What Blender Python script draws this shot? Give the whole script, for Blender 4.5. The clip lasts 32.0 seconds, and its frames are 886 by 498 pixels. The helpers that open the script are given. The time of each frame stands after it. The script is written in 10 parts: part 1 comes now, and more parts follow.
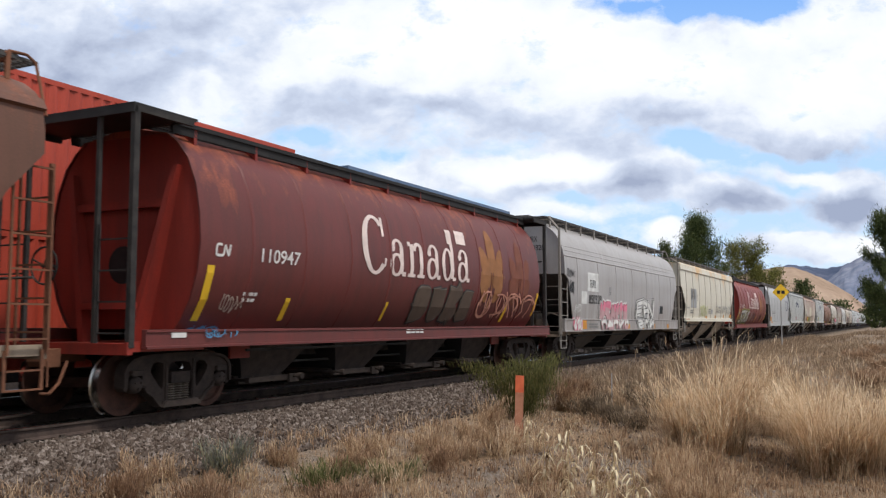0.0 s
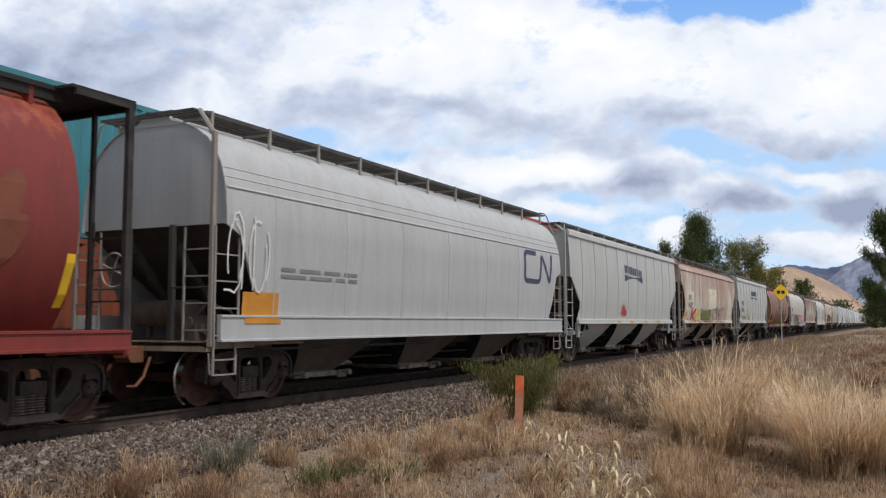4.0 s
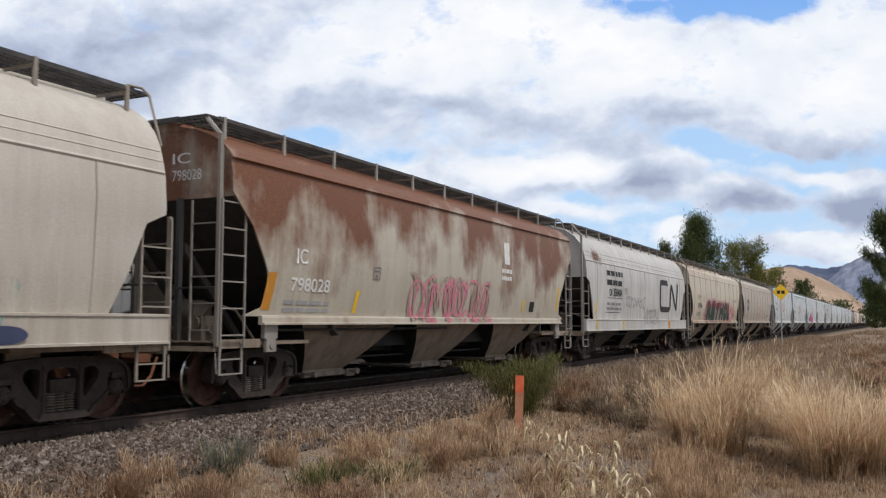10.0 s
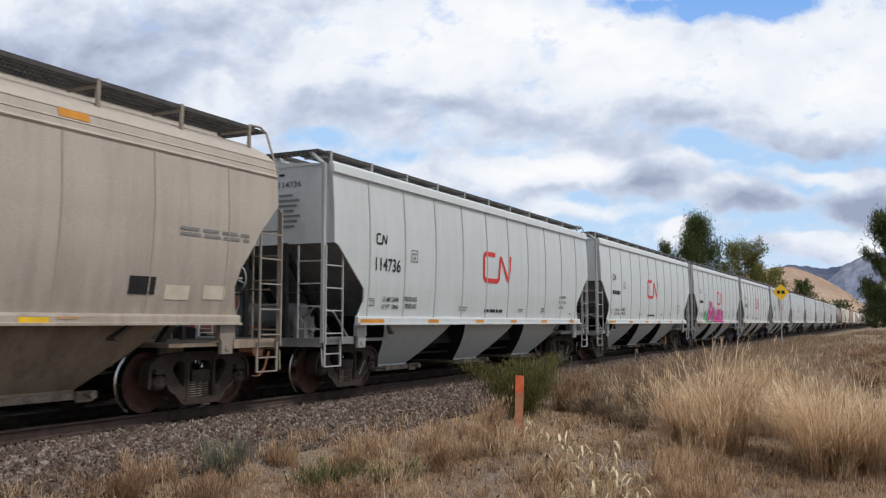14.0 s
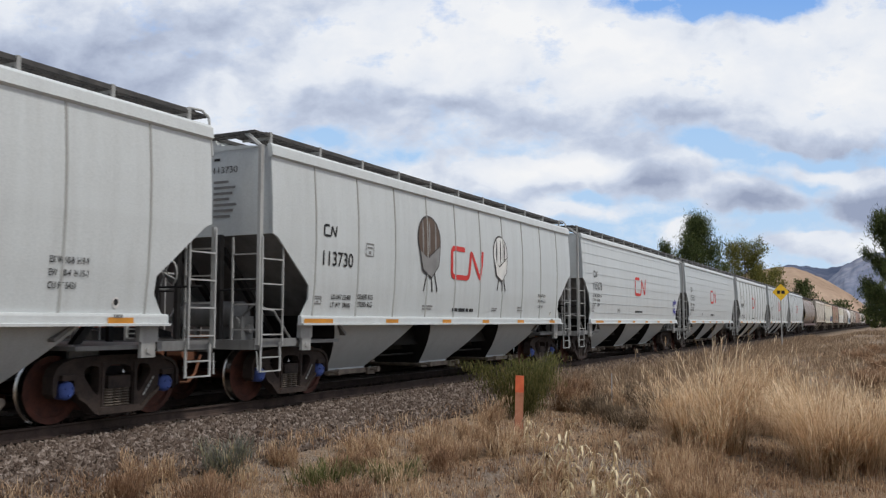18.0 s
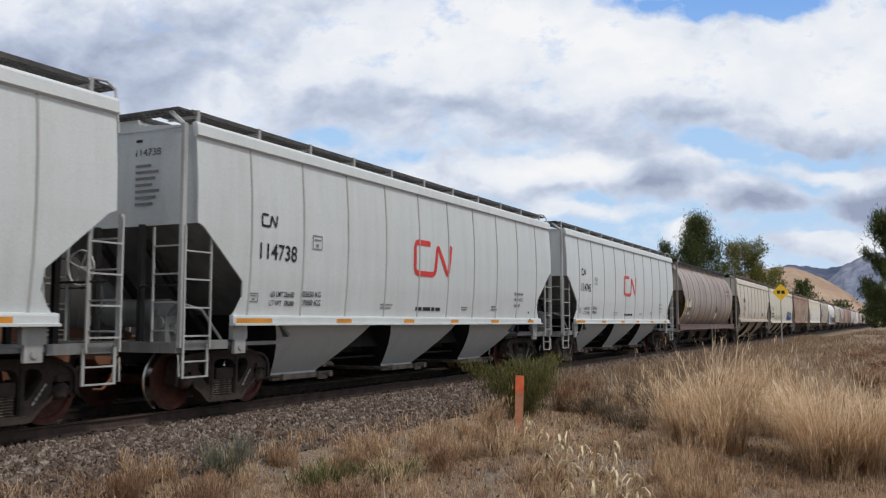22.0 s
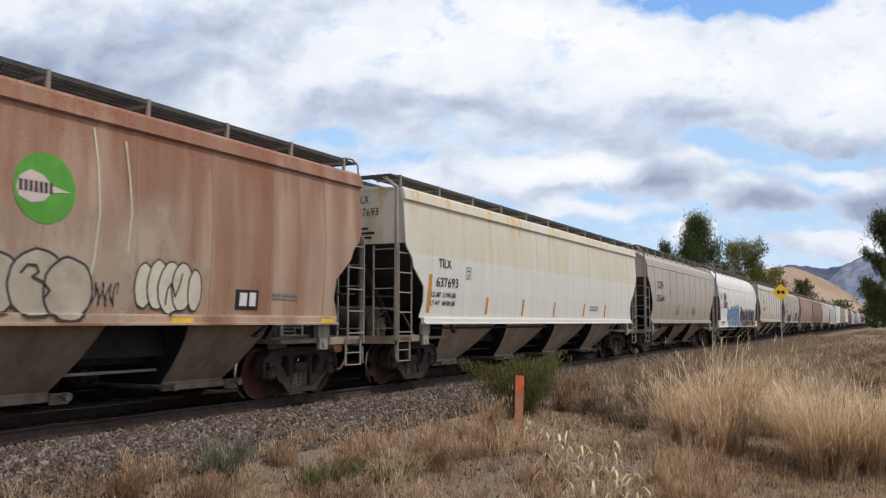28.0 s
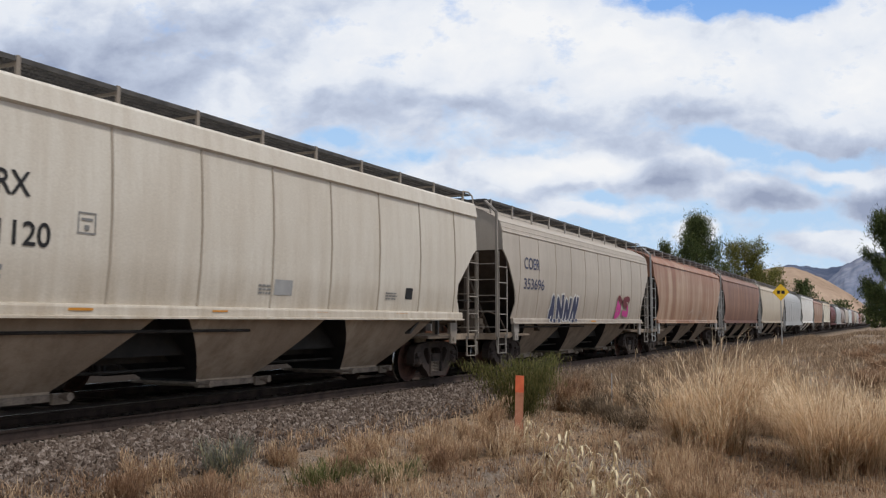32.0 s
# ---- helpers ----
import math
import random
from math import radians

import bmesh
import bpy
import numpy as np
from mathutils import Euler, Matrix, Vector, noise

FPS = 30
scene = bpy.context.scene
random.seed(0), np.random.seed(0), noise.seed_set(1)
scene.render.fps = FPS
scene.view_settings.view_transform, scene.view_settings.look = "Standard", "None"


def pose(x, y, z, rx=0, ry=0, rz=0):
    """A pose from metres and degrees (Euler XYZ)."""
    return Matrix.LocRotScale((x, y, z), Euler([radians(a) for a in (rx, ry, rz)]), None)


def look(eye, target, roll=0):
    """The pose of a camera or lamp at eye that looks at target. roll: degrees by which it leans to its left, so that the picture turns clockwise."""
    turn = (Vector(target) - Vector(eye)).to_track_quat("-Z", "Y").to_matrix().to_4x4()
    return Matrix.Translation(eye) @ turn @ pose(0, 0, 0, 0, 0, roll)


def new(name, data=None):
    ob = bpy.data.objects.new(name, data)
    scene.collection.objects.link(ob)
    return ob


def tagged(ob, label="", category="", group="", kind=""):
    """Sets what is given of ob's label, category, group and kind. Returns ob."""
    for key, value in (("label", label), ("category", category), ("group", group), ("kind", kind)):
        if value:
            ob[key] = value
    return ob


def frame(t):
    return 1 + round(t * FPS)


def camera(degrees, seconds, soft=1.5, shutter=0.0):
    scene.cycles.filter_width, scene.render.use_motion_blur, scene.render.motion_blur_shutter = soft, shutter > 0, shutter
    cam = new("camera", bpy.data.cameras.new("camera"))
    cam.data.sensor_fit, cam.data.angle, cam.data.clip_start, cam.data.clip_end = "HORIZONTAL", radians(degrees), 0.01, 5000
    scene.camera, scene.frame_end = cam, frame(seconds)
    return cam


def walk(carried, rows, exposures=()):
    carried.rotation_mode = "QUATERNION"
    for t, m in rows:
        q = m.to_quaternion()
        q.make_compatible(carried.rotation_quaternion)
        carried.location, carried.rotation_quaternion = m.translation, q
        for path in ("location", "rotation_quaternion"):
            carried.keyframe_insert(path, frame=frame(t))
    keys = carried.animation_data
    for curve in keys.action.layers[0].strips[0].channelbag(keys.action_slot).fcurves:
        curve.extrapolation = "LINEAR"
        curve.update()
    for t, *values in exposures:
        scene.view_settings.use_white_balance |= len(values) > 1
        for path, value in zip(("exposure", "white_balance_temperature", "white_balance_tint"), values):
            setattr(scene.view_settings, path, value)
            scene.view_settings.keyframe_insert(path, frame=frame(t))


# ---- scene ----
# The track runs along +X, its centre on y = 0 and the rail tops on z = 0.
EYE = Vector((0.0, -10.79, 1.35))
YAW, TILT = radians(26.78), radians(4.73)
AIM = EYE + Vector((math.cos(YAW) * math.cos(TILT), math.sin(YAW) * math.cos(TILT), math.sin(TILT)))
SPEED = 17.25          # grain train, towards -X
SPEED_FAR = 7.1        # container train, towards +X
END = 32.0
cam = camera(53.08, END, soft=1.25, shutter=0.06)
walk(cam, [(0.0, look(EYE, AIM)), (END, look(EYE, AIM))], exposures=[(0.0, 0.19), (1.0, 0.16), (2.0, 0.06), (3.5, 0.09), (6.0, 0.05), (8.2, 0.05), (9.0, 0.11), (9.8, 0.05), (13.0, 0.05), (17.0, -0.06), (23.2, -0.04), (24.0, 0.04), (25.0, -0.03), (28.0, 0.06), (29.0, -0.08), (30.0, 0.0), (30.5, 0.04), (31.0, -0.05), (END, -0.05)])

# ---- light: hazy sun through broken cloud, from behind the camera ----
SUN_EL, SUN_AZ = 60.0, -105.0      # degrees; azimuth from +X towards +Y
sun_way = Vector((math.cos(radians(SUN_AZ)) * math.cos(radians(SUN_EL)), math.sin(radians(SUN_AZ)) * math.cos(radians(SUN_EL)), math.sin(radians(SUN_EL))))
sun = new("sun", bpy.data.lights.new("sun", "SUN"))
sun.data.energy, sun.data.angle, sun.data.color = 2.5, radians(7.0), (1.0, 0.95, 0.88)
sun.matrix_world = look(sun_way * 100, (0, 0, 0))

world = bpy.data.worlds.new("world")
scene.world = world
world.use_nodes = True


def sky_light():
    nt = world.node_tree
    sky = nt.nodes.new("ShaderNodeTexSky")
    sky.sky_type, sky.sun_disc = "NISHITA", False
    sky.sun_elevation, sky.sun_rotation = radians(SUN_EL), radians(90 - SUN_AZ)
    cloud = nt.nodes.new("ShaderNodeTexNoise")
    cloud.inputs["Scale"].default_value, cloud.inputs["Detail"].default_value = 2.2, 5.0
    ramp = nt.nodes.new("ShaderNodeValToRGB")
    ramp.color_ramp.elements[0].position, ramp.color_ramp.elements[1].position = 0.36, 0.6
    mix = nt.nodes.new("ShaderNodeMix")
    mix.data_type = "RGBA"
    mix.inputs["B"].default_value = (8.6, 8.8, 9.4, 1)
    nt.links.new(cloud.outputs["Fac"], ramp.inputs["Fac"])
    nt.links.new(ramp.outputs["Color"], mix.inputs["Factor"])
    nt.links.new(sky.outputs["Color"], mix.inputs["A"])
    nt.links.new(mix.outputs["Result"], nt.nodes["Background"].inputs["Color"])
    nt.nodes["Background"].inputs["Strength"].default_value = 0.088


sky_light()
# ---- materials ----
MATS = {}


class Nodes:
    """A small wrapper to write node materials briefly."""

    def __init__(self, name):
        self.mat = bpy.data.materials.new(name)
        self.mat.use_nodes = True
        self.nt = self.mat.node_tree
        self.bsdf = self.nt.nodes["Principled BSDF"]
        self.tex = self.nt.nodes.new("ShaderNodeTexCoord")
        self.obj = self.tex.outputs["Object"]

    def scaled(self, sx, sy, sz, source=None, shift=None):
        m = self.nt.nodes.new("ShaderNodeMapping")
        m.inputs["Scale"].default_value = (sx, sy, sz)
        self.nt.links.new(source or self.obj, m.inputs["Vector"])
        if shift is not None:
            m.inputs["Location"].default_value = shift
        return m.outputs["Vector"]

    def noise(self, vec, scale, detail=4.0, rough=0.55):
        n = self.nt.nodes.new("ShaderNodeTexNoise")
        n.inputs["Scale"].default_value, n.inputs["Detail"].default_value = scale, detail
        n.inputs["Roughness"].default_value = rough
        self.nt.links.new(vec, n.inputs["Vector"])
        return n.outputs["Fac"]

    def ramp(self, fac, stops):
        r = self.nt.nodes.new("ShaderNodeValToRGB")
        els = r.color_ramp.elements
        while len(els) < len(stops):
            els.new(0.5)
        for e, (p, c) in zip(els, stops):
            e.position = p
            e.color = (*c, 1) if len(c) == 3 else c
        self.nt.links.new(fac, r.inputs["Fac"])
        return r.outputs["Color"]

    def mask(self, fac, a, b):
        return self.ramp(fac, [(a, (0, 0, 0)), (b, (1, 1, 1))])

    def math(self, op, a, b):
        m = self.nt.nodes.new("ShaderNodeMath")
        m.operation = op
        for s, v in zip(m.inputs, (a, b)):
            if isinstance(v, (int, float)):
                s.default_value = v
            else:
                self.nt.links.new(v, s)
        return m.outputs[0]

    def mix(self, fac, a, b, how="MIX"):
        m = self.nt.nodes.new("ShaderNodeMix")
        m.data_type, m.blend_type = "RGBA", how
        for key, v in (("Factor", fac), ("A", a), ("B", b)):
            s = m.inputs[key] if key != "Factor" else m.inputs[0]
            s = {"Factor": m.inputs[0], "A": m.inputs[6], "B": m.inputs[7]}[key]
            if isinstance(v, (int, float)):
                s.default_value = v
            elif isinstance(v, tuple):
                s.default_value = (*v, 1) if len(v) == 3 else v
            else:
                self.nt.links.new(v, s)
        return m.outputs[2]

    def height(self):
        s = self.nt.nodes.new("ShaderNodeSeparateXYZ")
        self.nt.links.new(self.obj, s.inputs[0])
        return s.outputs["Z"]

    def span(self, v, a, b):
        m = self.nt.nodes.new("ShaderNodeMapRange")
        self.nt.links.new(v, m.inputs["Value"])
        m.inputs["From Min"].default_value, m.inputs["From Max"].default_value = a, b
        return m.outputs["Result"]

    def bump(self, fac, strength, dist=0.01):
        b = self.nt.nodes.new("ShaderNodeBump")
        b.inputs["Strength"].default_value, b.inputs["Distance"].default_value = strength, dist
        self.nt.links.new(fac, b.inputs["Height"])
        self.nt.links.new(b.outputs["Normal"], self.bsdf.inputs["Normal"])

    def done(self, colour, rough=0.7, metal=0.0, spec=0.4):
        if isinstance(colour, tuple):
            self.bsdf.inputs["Base Color"].default_value = (*colour, 1)
        else:
            self.nt.links.new(colour, self.bsdf.inputs["Base Color"])
        if isinstance(rough, (int, float)):
            self.bsdf.inputs["Roughness"].default_value = rough
        else:
            self.nt.links.new(rough, self.bsdf.inputs["Roughness"])
        self.bsdf.inputs["Metallic"].default_value = metal
        self.bsdf.inputs["Specular IOR Level"].default_value = spec
        MATS[self.mat.name] = self.mat
        return self.mat


def grainy(name, a, b, scale=6.0, rough=0.75, metal=0.0, bump=0.15, spec=0.35):
    """A surface that wanders between two colours at two scales."""
    n = Nodes(name)
    coarse, fine = n.noise(n.obj, scale, 3), n.noise(n.obj, scale * 9, 4)
    f = n.math("ADD", n.math("MULTIPLY", coarse, 0.65), n.math("MULTIPLY", fine, 0.35))
    n.bump(fine, bump)
    return n.done(n.ramp(f, [(0.33, a), (0.67, b)]), rough, metal, spec)


def car_paint(name, base, stain, rust=0.0, rust_colour=(0.16, 0.055, 0.025), streak=0.4, seed=0.0, low=None, rough=0.5, patch=None, rust_top=4.4, rust_low=2.4, upper=None, blotch=False, fade=None):
    """Painted freight-car steel: faded paint, streaks of dirt that run down, and rust that eats in from the top."""
    n = Nodes(name)
    sh = (seed * 3.7, seed * 1.3, seed * 0.7)
    run = n.scaled(1.6, 1.6, 0.16, shift=sh)
    wide = n.scaled(0.35, 0.35, 0.3, shift=sh)
    streaks, cloud = n.noise(run, 2.4, 6, 0.65), n.noise(wide, 1.5, 5)
    fine = n.noise(n.obj, 40, 3)
    col = n.mix(n.mask(streaks, 0.42, 0.78), base, stain)
    col = n.mix(n.math("MULTIPLY", n.mask(cloud, 0.4, 0.75), streak), col, stain)
    z = n.height()
    if fade:
        wash = n.noise(n.scaled(0.75, 0.75, 0.07, shift=sh), 1.5, 4, 0.5)
        col = n.mix(n.math("MULTIPLY", n.mask(n.math("ADD", n.math("MULTIPLY", wash, 0.8), n.math("MULTIPLY", streaks, 0.2)), 0.44, 0.6), 0.85), col, fade)
    if low:
        col = n.mix(n.math("MULTIPLY", n.span(z, 2.3, 1.35), n.mask(streaks, 0.25, 0.7)), col, low)
    if upper:
        col = n.mix(n.math("MULTIPLY", n.span(z, upper[0] - 0.03, upper[0] + 0.03), n.mask(cloud, 0.2, 0.5)), col, n.mix(n.mask(streaks, 0.4, 0.7), upper[1], upper[2]))
    if patch:
        col = n.mix(n.mask(n.noise(n.scaled(0.25, 0.25, 0.5, shift=sh), 2.1, 2), 0.52, 0.56), col, patch)
    if rust:
        up = n.span(z, rust_low, rust_top)
        drive = n.math("ADD", n.math("MULTIPLY", up, 0.33), n.math("ADD", n.math("MULTIPLY", streaks, 0.75), n.math("MULTIPLY", cloud, 0.45)))
        if blotch:
            drive = n.math("ADD", n.math("MULTIPLY", up, 0.42), n.math("ADD", n.math("MULTIPLY", n.noise(n.scaled(1.0, 1.0, 0.75, shift=sh), 0.9, 5, 0.56), 1.0), n.math("MULTIPLY", streaks, 0.2)))
        lim = 1.1 - 0.4 * rust
        col = n.mix(n.mask(drive, lim - 0.13, lim + 0.1), col, n.ramp(fine, [(0.3, rust_colour), (0.75, tuple(min(1, c * 2.0) for c in rust_colour))]))
    col = n.mix(0.12, col, n.ramp(fine, [(0.3, (0.2, 0.19, 0.18)), (0.7, (0.9, 0.9, 0.9))]), "OVERLAY")
    n.bump(n.noise(n.scaled(0.9, 0.9, 0.7, shift=sh), 1.4, 3), 0.25, 0.03)
    return n.done(col, rough, 0.0, 0.35)


def flat_paint(name, colour, rough=0.6):
    n = Nodes(name)
    f = n.noise(n.obj, 3.5, 4)
    dark = tuple(c * 0.7 for c in colour)
    return n.done(n.ramp(f, [(0.25, dark), (0.7, colour)]), rough, 0.0, 0.3)


grainy("truck_steel", (0.016, 0.012, 0.011), (0.058, 0.041, 0.034), 5, 0.8)
grainy("spring_steel", (0.06, 0.048, 0.04), (0.17, 0.14, 0.115), 8, 0.7)
grainy("gate_steel", (0.10, 0.082, 0.068), (0.32, 0.268, 0.22), 4, 0.8)
grainy("wheel_steel", (0.03, 0.015, 0.011), (0.10, 0.045, 0.032), 4, 0.8)
grainy("wheel_red", (0.04, 0.016, 0.012), (0.115, 0.04, 0.027), 4, 0.8)
grainy("tread_steel", (0.32, 0.31, 0.3), (0.55, 0.54, 0.52), 12, 0.22, 1.0, 0.05)
grainy("dark_steel", (0.012, 0.012, 0.013), (0.05, 0.045, 0.042), 4, 0.8)
# Near-black for boards, and for shade on chute slopes and inside holes.
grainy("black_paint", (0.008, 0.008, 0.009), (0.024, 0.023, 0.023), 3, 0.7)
grainy("grate_steel", (0.03, 0.03, 0.032), (0.09, 0.085, 0.08), 5, 0.7)
grainy("galvanised", (0.30, 0.30, 0.30), (0.46, 0.46, 0.45), 5, 0.5, 0.3)
grainy("rail_side", (0.03, 0.02, 0.017), (0.08, 0.055, 0.045), 4, 0.85)
grainy("rail_head", (0.38, 0.37, 0.36), (0.6, 0.58, 0.56), 6, 0.25, 1.0, 0.04)
grainy("tie_wood", (0.028, 0.022, 0.018), (0.085, 0.066, 0.052), 7, 0.95, 0, 0.5)
grainy("rust_brown", (0.10, 0.042, 0.024), (0.21, 0.09, 0.05), 3, 0.85)
flat_paint("safety_orange", (0.60, 0.26, 0.035))
flat_paint("safety_yellow", (0.80, 0.50, 0.03))
flat_paint("mark_black", (0.018, 0.018, 0.02))
flat_paint("mark_white", (0.75, 0.74, 0.72))
flat_paint("mark_grey", (0.22, 0.22, 0.22))
flat_paint("logo_red", (0.62, 0.045, 0.04))
flat_paint("tag_blue", (0.07, 0.07, 0.36))
flat_paint("cap_blue", (0.06, 0.10, 0.32))
# ---- building helpers ----
MESH = {}


def box(bm, x0, x1, y0, y1, z0, z1):
    v = [bm.verts.new((x, y, z)) for x in (x0, x1) for y in (y0, y1) for z in (z0, z1)]
    for q in ((0, 1, 3, 2), (4, 6, 7, 5), (0, 4, 5, 1), (2, 3, 7, 6), (0, 2, 6, 4), (1, 5, 7, 3)):
        bm.faces.new([v[i] for i in q])


def rod(bm, p, q, r, n=6, r2=None):
    """A round bar from p to q with closed ends."""
    p, q = Vector(p), Vector(q)
    turn = (q - p).to_track_quat("Z", "Y").to_matrix()
    rings = []
    for c, rr in ((p, r), (q, r if r2 is None else r2)):
        rings.append([bm.verts.new(c + turn @ Vector((rr * math.cos(2 * math.pi * i / n), rr * math.sin(2 * math.pi * i / n), 0))) for i in range(n)])
    for i in range(n):
        j = (i + 1) % n
        bm.faces.new((rings[0][i], rings[0][j], rings[1][j], rings[1][i]))
    bm.faces.new(rings[0][::-1])
    bm.faces.new(rings[1])


def pipe(bm, pts, r, n=6):
    for a, b in zip(pts, pts[1:]):
        rod(bm, a, b, r, n)


def prism(bm, pts, y0, y1):
    """A flat outline in x and z, given depth from y0 to y1."""
    a = [bm.verts.new((x, y0, z)) for x, z in pts]
    b = [bm.verts.new((x, y1, z)) for x, z in pts]
    bm.faces.new(a)
    bm.faces.new(b[::-1])
    for i in range(len(pts)):
        j = (i + 1) % len(pts)
        bm.faces.new((a[j], a[i], b[i], b[j]))


def lathe(bm, prof, n=28, mats=None):
    """Turn a profile of (radius, y) round the y axis."""
    rings = [[bm.verts.new((r * math.cos(2 * math.pi * i / n), y, r * math.sin(2 * math.pi * i / n))) for i in range(n)] for r, y in prof]
    for k, (a, b) in enumerate(zip(rings, rings[1:])):
        for i in range(n):
            j = (i + 1) % n
            f = bm.faces.new((a[i], a[j], b[j], b[i]))
            if mats:
                f.material_index = mats[k]
    for ring in (rings[0], rings[-1]):
        bm.faces.new(ring)


def to_mesh(name, bm, smooth=False):
    bmesh.ops.recalc_face_normals(bm, faces=bm.faces)
    me = bpy.data.meshes.new(name)
    bm.to_mesh(me)
    bm.free()
    if smooth:
        me.shade_smooth()
        me.set_sharp_from_angle(angle=radians(35))
    return me


def put(name, me, material, parent=None, label="", at=None):
    """A mesh object whose materials sit on the object, so that meshes can be shared."""
    mats = material if isinstance(material, (list, tuple)) else [material]
    while len(me.materials) < len(mats):
        me.materials.append(None)
    ob = new(name, me)
    for slot, m in zip(ob.material_slots, mats):
        slot.link = "OBJECT"
        slot.material = MATS[m] if isinstance(m, str) else m
    ob.parent = parent
    if at is not None:
        ob.matrix_basis = at
    if label:
        ob["label"] = label
    return ob


def part(name, bm, material, parent, label="", smooth=False, at=None):
    return put(name, to_mesh(name, bm, smooth), material, parent, label, at)


def shared(key, name, build, material, parent, label="", smooth=False, at=None):
    """As part(), but the mesh under this key is built once."""
    if key not in MESH:
        bm = bmesh.new()
        build(bm)
        MESH[key] = to_mesh(name, bm, smooth)
    return put(name, MESH[key], material, parent, label, at)


def lerp(table, z):
    """Straight-line look-up in rows of (z, value)."""
    rows = sorted(table)
    if z <= rows[0][0]:
        return rows[0][1]
    for (a, u), (b, v) in zip(rows, rows[1:]):
        if z <= b:
            return u + (v - u) * (z - a) / (b - a)
    return rows[-1][1]
